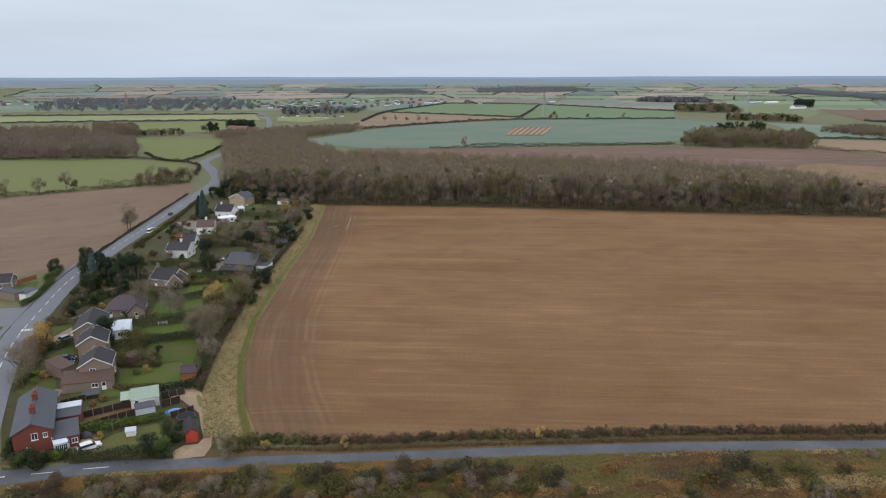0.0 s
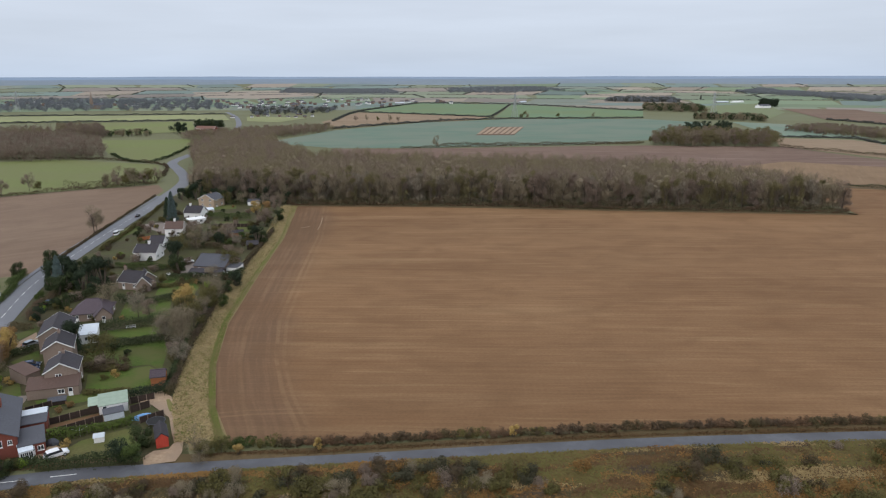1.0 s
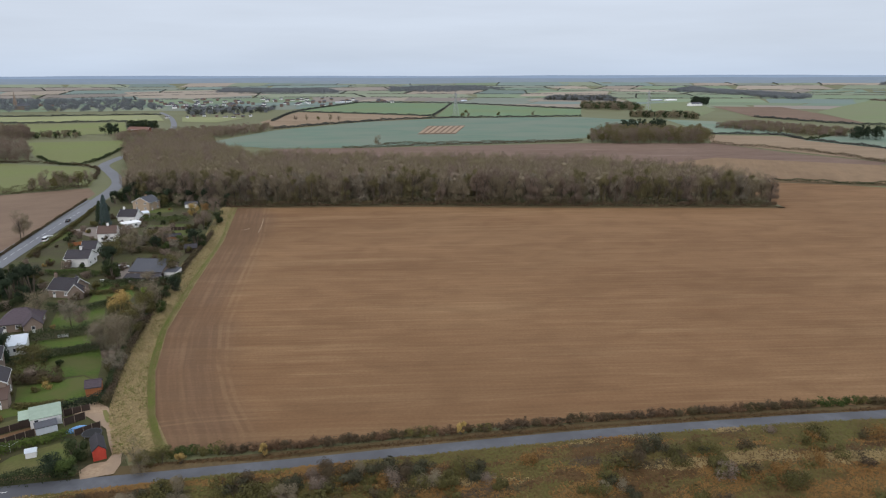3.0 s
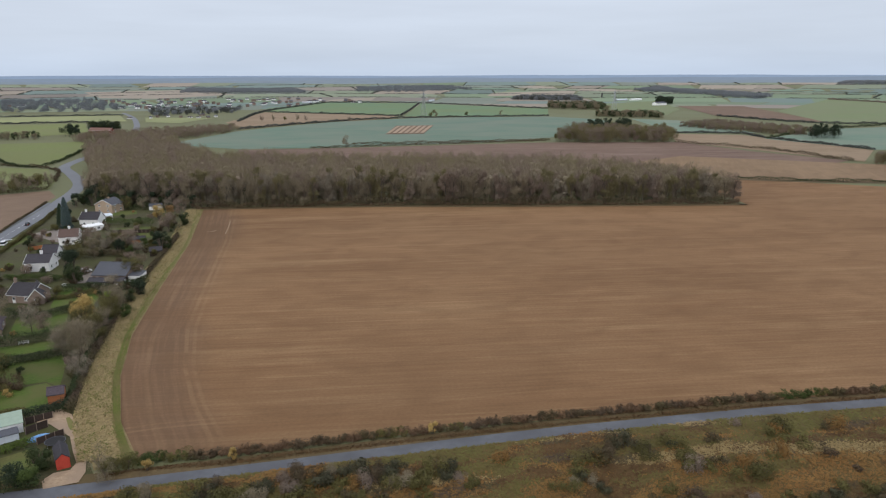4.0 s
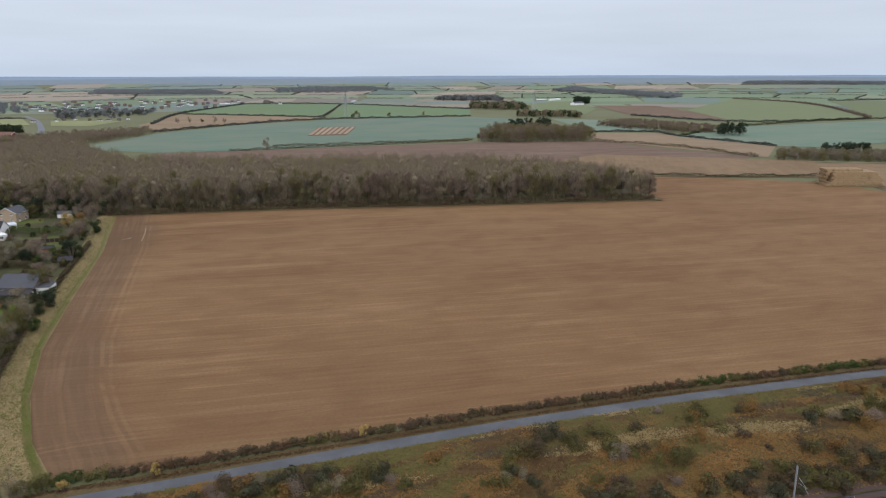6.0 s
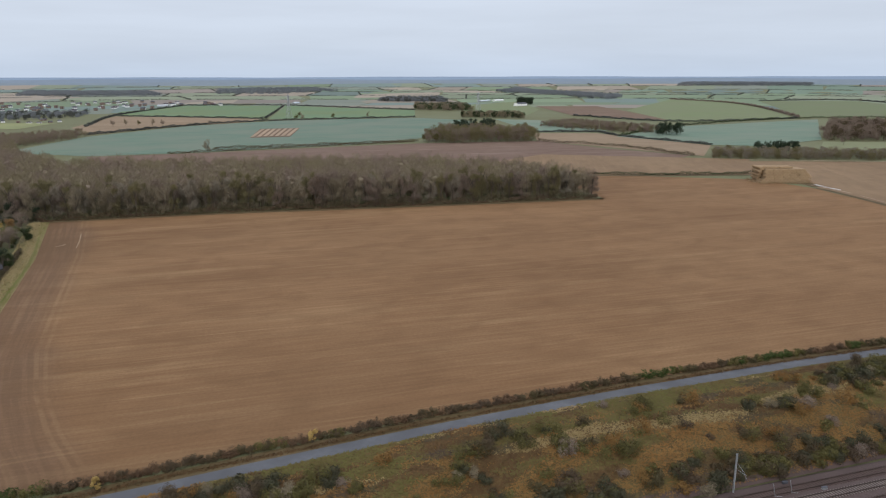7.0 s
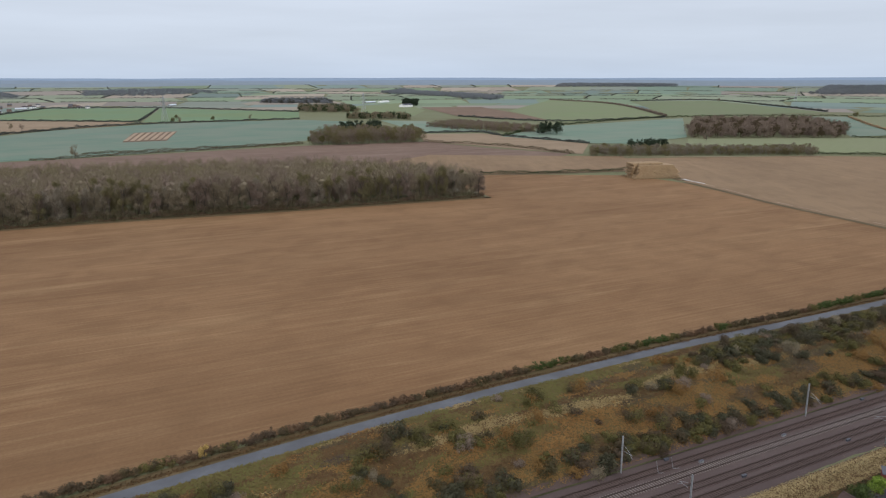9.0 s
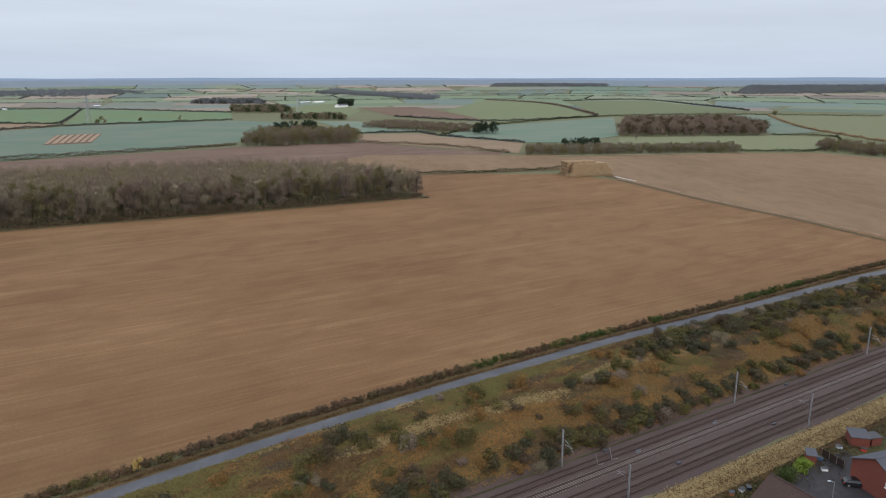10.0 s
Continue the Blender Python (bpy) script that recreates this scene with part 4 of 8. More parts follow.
def lean_to(a, b, depth, low, high, wall_mat, roof_mat, label, name="outbuilding", openings=(), category="outbuilding", over=0.15, legs=False):
    """A single-pitch building: low at the front line a to b, high at the far side."""
    a, b = Vector((*a, 0)), Vector((*b, 0))
    d = b - a
    w, turn = d.length, math.atan2(d.y, d.x)
    top = empty(name, Matrix.Translation((a.x, a.y, land(a.x, a.y))) @ Matrix.Rotation(turn, 4, "Z"), label, category)
    bm = bmesh.new()
    v = [bm.verts.new(p) for p in ((0, 0, -0.2), (w, 0, -0.2), (w, depth, -0.2), (0, depth, -0.2), (0, 0, low), (w, 0, low), (w, depth, high), (0, depth, high))]
    for f in ((0, 1, 5, 4), (1, 2, 6, 5), (2, 3, 7, 6), (3, 0, 4, 7), (4, 5, 6, 7)):
        bm.faces.new([v[i] for i in f])
    part("wall", bm, wall_mat, top)
    bm = bmesh.new()
    s = (high - low) / depth
    v = [bm.verts.new((x, y, low + s * y + q)) for q in (0.01, 0.13) for x, y in ((-over, -over), (w + over, -over), (w + over, depth + over), (-over, depth + over))]
    for f in ((3, 2, 1, 0), (4, 5, 6, 7), (0, 1, 5, 4), (1, 2, 6, 5), (2, 3, 7, 6), (3, 0, 4, 7)):
        bm.faces.new([v[i] for i in f])
    part("roof", bm, roof_mat, top)
    for pos, zz, ww, hh, door in openings:
        window(top, Matrix.Translation((pos * w, 0, zz)) @ Matrix.Rotation(math.pi, 4, "Z"), ww, hh, door=door)
    return top


# the brick cottage pair at the corner, with its low rear wings
house((-81.6, 119.9), (-75.6, 122.8), 18, 4.3, 1.75, BRICK, SLATE, "red brick pair of cottages with a long grey slate roof", gable=True, verge=False, chimneys=((0.3, 0.3), (0.66, 0.3)), auto=False,
      openings=(("u0", 0.55, 2.6, 1.1, 1.4, False), ("u0", 0.82, 2.8, 0.8, 1.0, False), ("u0", 0.36, 0.6, 0.6, 0.8, False), ("v0", 0.2, 2.7, 1, 1.2, False), ("v0", 0.7, 2.7, 1, 1.2, False), ("v1", 0.2, 0.9, 1, 1.3, False), ("v1", 0.45, 2.7, 1, 1.3, False), ("v1", 0.7, 2.7, 1, 1.3, False)), name="cottage")
lean_to((-75.1, 121.9), (-71.2, 124), 6.5, 2.4, 3.0, BRICK, SLATE, "low brick rear wing with a dark slate roof", openings=((0.5, 0, 0.9, 2.0, True), (0.82, 0.9, 1.1, 1.0, False)))
lean_to((-79.2, 130.3), (-75, 132), 6.0, 2.5, 2.9, BRICK, SLATE, "low brick wing with a felt and pale sheet roof", openings=((0.6, 0.9, 1.0, 1.0, False),))
lean_to((-80.6, 133.7), (-76.6, 135.5), 2.2, 2.9, 3.0, BRICK, PALE_SHEET, "pale sheet roof strip over a rear passage")
lean_to((-74.2, 120.6), (-72.4, 121.9), 2.4, 2.0, 2.4, WHITE, PALE_SHEET, "small white glazed porch on the brick wing", name="porch", openings=((0.2, 0.4, 0.8, 1.4, False), (0.5, 0.4, 0.8, 1.4, False), (0.8, 0.4, 0.8, 1.4, False)), category="porch")
# buff stone houses along the road
house((-84.3, 150.4), (-77.9, 152.5), 7.8, 5.0, 1.95, STONE, SLATE_DARK, "buff stone house with dark tiles and white verges", gable=True, auto=False, chimneys=((0.8, -0.3),),
      openings=(("u0", 0.42, 3.4, 1.3, 1.0, False), ("v0", 0.3, 3.2, 1.2, 1.1, False), ("v0", 0.7, 0.9, 1.2, 1.1, False), ("v1", 0.3, 3.2, 1.2, 1.1, False)))
lean_to((-86.8, 146.9), (-76.6, 149.5), 3.4, 2.3, 3.9, STONE, TILE_BROWN, "stone lean-to with a brown tiled roof against the house", openings=((0.66, 0.9, 1.4, 1.0, False), (0.84, 0.0, 0.95, 2.05, True)))
lean_to((-91.2, 155.1), (-89.6, 158.4), 5.5, 2.4, 3.6, STONE, TILE_BROWN, "stone garage side with a brown tiled roof", name="garage", category="garage")
house((-91.7, 164.4), (-85.6, 166.6), 8.5, 5.0, 1.9, STONE, SLATE_DARK, "stone house with a dark roof and white verge boards", gable=True, auto=False, openings=(("u0", 0.62, 3.2, 1.2, 1.0, False), ("v0", 0.5, 3.2, 1.2, 1.0, False)), chimneys=((0.7, -0.3),))
house((-97.8, 174.2), (-90.8, 176.6), 12.5, 5.0, 2.1, STONE, SLATE_DARK, "larger stone house with a dark tiled roof", gable=True, auto=False, openings=(("u0", 0.4, 3.3, 1.2, 1.0, False), ("v0", 0.3, 3.2, 1.2, 1.0, False), ("v0", 0.6, 3.2, 1.2, 1.0, False), ("v0", 0.4, 0.9, 1.2, 1.1, False)))
lean_to((-91.0, 180.6), (-86.6, 182.1), 8.0, 2.6, 2.9, WHITE, PALE_SHEET, "flat pale sheet roof of a white rear extension", openings=((0.5, 0.9, 1.4, 1.1, False),))
house((-101.3, 198.6), (-91.2, 200.6), 10, 2.5, 2.9, STONE, TILE_PURPLE, "stone bungalow with a hipped purple-brown roof", hip=3.5, verge=False, name="bungalow")
house((-93.6, 197.1), (-89.5, 199.1), 7, 2.4, 2.2, STONE, TILE_PURPLE, "gabled stone wing of the bungalow with purple-brown tiles", gable=True, name="bungalow", verge=False)
house((-101.2, 232.4), (-92.9, 229.7), 8, 2.8, 2.8, STONE, SLATE_DARK, "bungalow with a dark tiled roof and a stone chimney", name="bungalow", chimneys=((0.03, 0.3),), chim_mat=STONE)
house((-93.5, 227.8), (-89.2, 229.1), 11, 2.5, 2.6, STONE, SLATE_DARK, "gabled stone bungalow wing with dark tiles", gable=True, name="bungalow")
house((-110.3, 270.2), (-101.8, 270.0), 8.5, 3.4, 2.3, RENDER_WHITE, SLATE_DARK, "white rendered house with a dark tiled roof", chimneys=((0.55, 0.3),), chim_mat=RENDER_WHITE)
house((-109.9, 285.6), (-104.5, 285.6), 7, 3.4, 2.4, RENDER_WHITE, SLATE_DARK, "white rear wing with dark tiles")
house((-112.8, 312.6), (-105.4, 313.6), 9, 3.6, 2.5, RENDER_WHITE, TILE_BROWN, "white rendered house with a brown tiled roof", chimneys=((0.5, 0.2),), chim_mat=RENDER_WHITE)
house((-116.8, 352.5), (-108.2, 351.0), 8, 3.6, 2.8, RENDER_WHITE, SLATE_DARK, "white rendered house with a dark slate roof", chimneys=((0.2, 0.2),), chim_mat=RENDER_WHITE)
lean_to((-109.5, 338), (-103.3, 343.4), 4, 2.4, 2.8, WHITE, WHITE, "white flat-roofed extension at the back of the house", openings=((0.3, 0.8, 1.4, 1.2, False), (0.7, 0.8, 1.4, 1.2, False)))
lean_to((-111.6, 364.4), (-105.9, 367.5), 4, 2.3, 2.8, WHITE, PALE_SHEET, "white conservatory with a pale roof", name="conservatory", category="conservatory", openings=((0.3, 0.5, 1.4, 1.5, False), (0.7, 0.5, 1.4, 1.5, False)))
house((-120, 388), (-110.6, 384.6), 9.5, 4.6, 2.5, TAN_BRICK, SLATE, "tan brick house with a grey slate roof", gable=True, chimneys=((0.5, -0.3),))
house((-81.6, 252.0), (-70.0, 249.4), 13, 2.7, 2.9, STONE, SLATE, "long bungalow with a blue-grey slate roof", name="bungalow", verge=False)
house((-81.5, 245.8), (-70.0, 244.3), 5.4, 1.9, 0.7, FENCE_WOOD, SLATE_DARK, "low dark-roofed veranda in front of the long bungalow", name="veranda", verge=False, category="veranda")
lean_to((-69.4, 250.1), (-65.2, 249.6), 6, 2.3, 2.5, RENDER_WHITE, SLATE, "flat grey roof of the bungalow's garage", name="garage", category="garage")
house((-152.5, 226), (-146.8, 227.4), 7, 2.8, 2.0, STONE, SLATE_DARK, "stone house with a dark roof across the main road")
lean_to((-137.7, 214.5), (-136.2, 217.4), 9, 2.6, 2.7, STONE, SLATE, "stone garage with a grey flat roof", name="garage", category="garage")
lean_to((-134.8, 215.7), (-134.5, 222.3), 4, 2.2, 2.4, WHITE, SLATE, "white van-sized garden room beside the garage", name="garden_room", category="garden room")
house((-286.1, 935.9), (-258.7, 925.7), 10, 5, 3, BRICK, TILE_RED, "brick farmhouse with a red tiled roof", name="farmhouse")

# sheds and garden buildings
lean_to((-67.6, 139.0), (-62.4, 141.2), 4.8, 2.1, 2.75, WHITE, GREEN_SHEET, "white workshop with a pale green sheet roof", name="workshop", category="workshop", openings=((0.2, 0, 0.9, 2.0, True),))
lean_to((-70.0, 139.6), (-68.1, 140.4), 3.6, 1.9, 2.2, FENCE_WOOD, GREEN_SHEET, "low lean-to with a pale green roof beside the workshop")
lean_to((-65.4, 136.2), (-62.0, 138.0), 2.2, 1.5, 1.8, PALE_SHEET, SLATE, "low pale shed with a grey felt roof", name="garden_shed", category="shed")
house((-62, 153.4), (-58.9, 154.1), 3.6, 2.2, 1.0, ORANGE_WOOD, TILE_PURPLE, "brown timber garden shed with a dark red roof", name="garden_shed", verge=False, over=0.2, auto=False, category="shed")
house((-50.6, 124.6), (-48.5, 125.5), 5.5, 2.1, 0.9, RED_PAINT, SLATE_DARK, "small shed with a faded red painted end", gable=True, name="garden_shed", verge=False, over=0.1, auto=False, category="shed")
lean_to((-80.6, 143.6), (-77.4, 144.8), 1.8, 1.0, 1.25, FENCE_WOOD, SLATE, "low garden store with a grey felt roof", name="garden_store", category="shed")
house((-84.3, 310.1), (-77.6, 311.2), 3, 2.0, 0.9, ORANGE_WOOD, SLATE_DARK, "orange timber summer house", name="summer_house", verge=False, over=0.2, auto=False, category="shed")
house((-70.3, 286.4), (-65.8, 287.3), 3.5, 2.2, 1.2, FENCE_WOOD, SLATE_DARK, "dark timber shed among trees", name="garden_shed", verge=False, over=0.2, auto=False, category="shed")
house((-93.9, 391.1), (-87.5, 391.1), 4, 2.2, 1.0, RENDER_WHITE, SLATE, "pale garden building by the wood", name="garden_room", verge=False, over=0.2, auto=False, category="shed")


# ---- gardens, drives, fences ----
def fence(a, b, height, material, label, step=1.83, boards=True):
    a, b = Vector((*a, 0)), Vector((*b, 0))
    d = b - a
    n = max(1, round(d.length / step))
    top = empty("fence", Matrix.Translation((a.x, a.y, land(a.x, a.y))) @ Matrix.Rotation(math.atan2(d.y, d.x), 4, "Z"), label, "fence")
    w = d.length / n
    for k in range(n + 1):
        box_bm = box(bmesh.new(), k * w - 0.06, k * w + 0.06, -0.06, 0.06, -0.2, height + 0.1)
        part("post", box_bm, STONE if boards else material, top)
        if k < n:
            bm = box(bmesh.new(), k * w + 0.07, (k + 1) * w - 0.07, -0.02, 0.02, 0.08, height)
            box(bm, k * w + 0.07, (k + 1) * w - 0.07, -0.045, 0.045, height - 0.12, height + 0.02)
            part("panel", bm, material, top)


patch("lawn", [(-68.8, 123.6), (-66.6, 128.4), (-58.3, 133.6), (-54.8, 127.3), (-57.3, 121.2), (-65.7, 121.2)], LAWN_WORN, 0.1, 5, "worn green and brown lawn of the corner garden", "lawn")
patch("lawn", [(-85.1, 146.6), (-75.8, 150.1), (-79.7, 160.7), (-66.6, 165.3), (-62.1, 160.7), (-62.1, 153.1), (-65.5, 148.9), (-73.3, 146), (-81.6, 142.3)], LAWN, 0.1, 5, "bright green back lawn behind the stone houses", "lawn")
patch("lawn", [(-81.6, 163.2), (-86.8, 176.8), (-69, 183.5), (-65.9, 176.7), (-62.7, 162.4), (-66.8, 166)], LAWN, 0.104, 5, "green back lawn between dark hedges", "lawn")
patch("lawn", [(-88.6, 181.9), (-70.7, 188.4), (-73.6, 194.6), (-90.5, 190.8)], LAWN, 0.1, 5, "strip of green lawn with white garden seats", "lawn")
patch("lawn", [(-88.1, 198.6), (-74.3, 202.6), (-79.7, 220.8), (-93.4, 219.6)], LAWN, 0.1, 5, "green lawn behind the bungalow", "lawn")
patch("lawn", [(-86.2, 224.5), (-90.6, 246.6), (-78.8, 246.6), (-74.2, 233), (-73.6, 224.5)], LAWN, 0.1, 5, "green lawn beside the long bungalow", "lawn")
patch("lawn", [(-99.7, 149.6), (-93.6, 156.5), (-89.5, 149.5), (-94.5, 145.2)], LAWN, 0.1, 5, "front lawn by the road", "lawn")
patch("lawn", [(-102.9, 169.1), (-99.6, 176.9), (-96.1, 170.6), (-97.7, 165.4)], LAWN, 0.1, 5, "small green front lawn", "lawn")
patch("lawn", [(-112.5, 188.6), (-109.3, 194.7), (-107.3, 190.9), (-109.2, 185.4)], LAWN, 0.1, 5, "strip of front lawn by a hedge", "lawn")
patch("lawn", [(-135.7, 193.4), (-127.5, 194.8), (-121.4, 182), (-125.7, 177.8)], LAWN, 0.12, 6, "grass corner at the road junction", "lawn")
patch("lawn", [(-147.8, 233.4), (-143.6, 238.2), (-138.8, 228.7), (-142.7, 224.8)], LAWN, 0.1, 5, "lawn across the main road", "lawn")
patch("lawn", [(-131.9, 305.9), (-130, 326.3), (-131.3, 335.4), (-137.8, 339.6), (-136.3, 314)], LAWN, 0.1, 5, "green lawn beside the road", "lawn")
patch("lawn", [(-100.3, 335.2), (-80.3, 337.7), (-82.2, 346.1), (-100.7, 346.3)], LAWN, 0.1, 5, "long narrow green lawn", "lawn")
patch("lawn", [(-87.3, 322.1), (-76.7, 322.1), (-77.7, 332.3), (-90, 332.4)], LAWN, 0.106, 5, "green lawn by the summer house", "lawn")
patch("lawn", [(-112.3, 377.4), (-97.7, 380.6), (-100.3, 391.2), (-109.9, 391.3)], LAWN, 0.1, 5, "green lawn beside the tan house", "lawn")
patch("drive", [(-45.4, 119.6), (-45.2, 123), (-46.5, 128), (-49.7, 136), (-52.6, 141.8), (-55.2, 147.2), (-58.3, 150.6), (-62.6, 147.6), (-61.2, 144.6), (-58.3, 143.4), (-55.6, 140.6), (-52.4, 137.2), (-49.9, 131), (-47.9, 126.6), (-48.2, 124.2), (-50.8, 123.6), (-52, 121.4), (-50.8, 118.4)], GRAVEL, 0.2, 4, "tan gravel drive leading to the lane", "drive")
ribbon("drive_grass", [(-55.6, 145.9), (-52.4, 139.5), (-49.5, 133.1), (-47.5, 127.9)], 0.45, VERGE_GREEN, 0.24, "worn grass strip along the middle of the drive", "verge", n=10, worn=0.35)
patch("drive", [(-72.8, 122.9), (-71.7, 127.3), (-66.2, 124), (-65.7, 121.2), (-70.6, 120.6)], GRAVEL, 0.07, 6, "gravel parking place by the cottage", "drive")
patch("drive", [(-98.1, 160.8), (-98.1, 166.1), (-93.8, 166.1), (-90.5, 159.1), (-93.6, 156.5)], PAVING, 0.07, 6, "paved drive with parked cars", "drive")
patch("drive", [(-108.8, 179.8), (-107.3, 190.9), (-102.2, 181.9), (-104.6, 176.9)], GRAVEL, 0.07, 6, "gravel drive by the road", "drive")
patch("drive", [(-86.9, 145.1), (-90.9, 143.2), (-91.5, 141), (-89.9, 149.5), (-87.7, 149.5)], PAVING, 0.07, 6, "paved yard beside the cottage", "drive")
patch("drive", [(-89.1, 259.2), (-86.2, 266), (-81.1, 252.7), (-86.9, 251.2)], PAVING, 0.07, 6, "paved drive by the long bungalow", "drive")
patch("drive", [(-114.1, 317.4), (-135, 339.5), (-124.9, 346.5)], PAVING, 0.07, 6, "brown paved yard by the white house", "drive")
patch("vegetable_plot", [(-76.2, 135.2), (-67.7, 140.4), (-65.6, 136.9), (-74.4, 131.5)], SOIL_EDGE, 0.07, 6, "bare dark vegetable plot between fences", "garden plot")
patch("vegetable_plot", [(-78.2, 140.4), (-72.1, 144.8), (-69, 141.5), (-76.1, 136.2)], GRASS, 0.065, 6, "rough narrow garden plot between fences", "garden plot")

fence((-73.8, 129.9), (-65.6, 136.2), 1.7, FENCE_WOOD, "dark panel fence with pale concrete posts")
fence((-76.2, 135.2), (-68.3, 140.9), 1.5, FENCE_WOOD, "dark weathered panel fence")
fence((-61.5, 139.8), (-58.3, 142.5), 1.7, FENCE_WOOD, "dark panel fence with pale posts beside the workshop")
fence((-63.2, 144.2), (-58.7, 146.5), 1.6, FENCE_WOOD, "dark timber fence by the gravel drive")
fence((-57.7, 135.1), (-53.8, 138.2), 1.5, FENCE_WOOD, "dark low timber fence")
fence((-83.8, 140.4), (-79.8, 143.7), 1.5, FENCE_WOOD, "dark timber fence by the stone house")
fence((-122.1, 304.7), (-117.5, 308.1), 1.6, ORANGE_WOOD, "short orange timber garden fence")
fence((-148.6, 233.4), (-145.8, 241.1), 1.6, ORANGE_WOOD, "red-brown fence across the main road")
fence((-96.8, 332.5), (-78.5, 332.3), 1.7, FENCE_WOOD, "long dark timber garden fence")


# ---- cars ----
def car(p, turn, paint, label, van=False, z=None, lift=0.1):
    top = empty("van" if van else "car", at(p, turn) @ Matrix.Translation((0, 0, lift)), label, "van" if van else "car")
    ln, wd = (5.0, 1.9) if van else (4.3, 1.76)
    bm = bmesh.new()
    low = [(-0.5, 0.32), (-0.5, 0.66), (-0.47, 0.86), (0.22, 0.92), (0.42, 0.82), (0.5, 0.6), (0.49, 0.32)]
    loft(bm, low, ln, wd, 0.06)
    part("body", bm, paint, top)
    bm = bmesh.new()
    cab = [(-0.46, 0.84), (-0.44, 1.75), (0.2, 1.8), (0.36, 0.9)] if van else [(-0.47, 0.84), (-0.36, 1.32), (-0.15, 1.45), (0.08, 1.42), (0.26, 0.9)]
    loft(bm, cab, ln, wd * 0.9, 0.16)
    part("glasshouse", bm, PANE, top, "dark tinted windows")
    bm = bmesh.new()
    rf = [(-0.45, 1.74), (-0.44, 1.84), (0.2, 1.86), (0.24, 1.76)] if van else [(-0.38, 1.39), (-0.18, 1.52), (0.08, 1.5), (0.13, 1.4)]
    loft(bm, rf, ln, wd * 0.82, 0.04)
    part("roof", bm, paint, top)
    for sx in (-0.31, 0.31):
        for sy in (-1, 1):
            bm = bmesh.new()
            y = sy * (wd / 2 - 0.1)
            tube(bm, (sx * ln, y - 0.11, 0.31), (sx * ln, y + 0.11, 0.31), 0.31, 0.31, 14)
            wheel = part("wheel", bm, RUBBER, top)
            bm = bmesh.new()
            tube(bm, (sx * ln, y - 0.12, 0.31), (sx * ln, y + 0.12, 0.31), 0.19, 0.19, 12)
            part("rim", bm, GALV, wheel)
    for sy in (-1, 1):
        bm = box(bmesh.new(), 0.45 * ln, 0.497 * ln, sy * wd * 0.36 - 0.18, sy * wd * 0.36 + 0.18, 0.6, 0.74)
        part("headlight", bm, PALE_SHEET, top)
        bm = box(bmesh.new(), -0.503 * ln, -0.48 * ln, sy * wd * 0.38 - 0.14, sy * wd * 0.38 + 0.14, 0.64, 0.82)
        part("tail_light", bm, RED_PAINT, top)
    return top


def loft(bm, prof, ln, wd, inset):
    """A rounded body: the side profile carried across the width, narrower at the rims."""
    rows = []
    for y, k in ((-wd / 2, 1 - inset), (-wd / 2 + 0.12, 1.0), (wd / 2 - 0.12, 1.0), (wd / 2, 1 - inset)):
        mz = sum(q[1] for q in prof) / len(prof)
        rows.append([bm.verts.new((x * ln * (k if inset < 0.1 else 1), y * (1.0 if zz < mz else 1 - inset), mz + (zz - mz) * k)) for x, zz in prof])
    for r0, r1 in zip(rows, rows[1:]):
        for i in range(len(prof)):
            j = (i + 1) % len(prof)
            bm.faces.new((r0[i], r0[j], r1[j], r1[i]))
    bm.faces.new(rows[0][::-1])
    bm.faces.new(rows[-1])
    bmesh.ops.recalc_face_normals(bm, faces=bm.faces)


car((-68.6, 122.5), radians(40), CAR_WHITE, "white saloon car parked on gravel by the cottage")
car((-94.7, 163.2), radians(14), CAR_BLUE, "dark blue car parked on the paved drive")
car((-95.8, 166.1), radians(14), CAR_BLUE, "dark blue estate car parked behind another")
car((-103.4, 180.6), radians(60), CAR_SILVER, "silver car parked on a gravel drive")
car((-88.2, 266), radians(30), CAR_WHITE, "white car parked by the long bungalow")
car((-142.8, 360), radians(98), CAR_BLACK, "black car on the main road", lift=0.12)
car((-136.4, 317.6), radians(100), CAR_WHITE, "white van on the main road", van=True, lift=0.12)
car((-116, 216.7), radians(70), CAR_BLUE, "blue car by the front hedge")

# ---- small garden things ----
def trampoline(p, label):
    top = empty("trampoline", at(p), label, "trampoline")
    bm = bmesh.new()
    bmesh.ops.create_cone(bm, cap_ends=True, segments=24, radius1=1.75, radius2=1.75, depth=0.05, matrix=Matrix.Translation((0, 0, 0.9)))
    part("mat", bm, RUBBER, top)
    bm = bmesh.new()
    for k in range(24):
        a, b = k * math.tau / 24, (k + 1) * math.tau / 24
        tube(bm, (1.85 * math.cos(a), 1.85 * math.sin(a), 0.92), (1.85 * math.cos(b), 1.85 * math.sin(b), 0.92), 0.07, 0.07, 5)
    part("rim", bm, SLATE, top)
    for k in range(6):
        a = k * math.tau / 6
        part("leg", tube(bmesh.new(), (1.8 * math.cos(a), 1.8 * math.sin(a), -0.1), (1.8 * math.cos(a), 1.8 * math.sin(a), 0.9), 0.03, 0.03, 6), GALV, top)


trampoline((-54.2, 134.6), "round black trampoline beside the red shed")


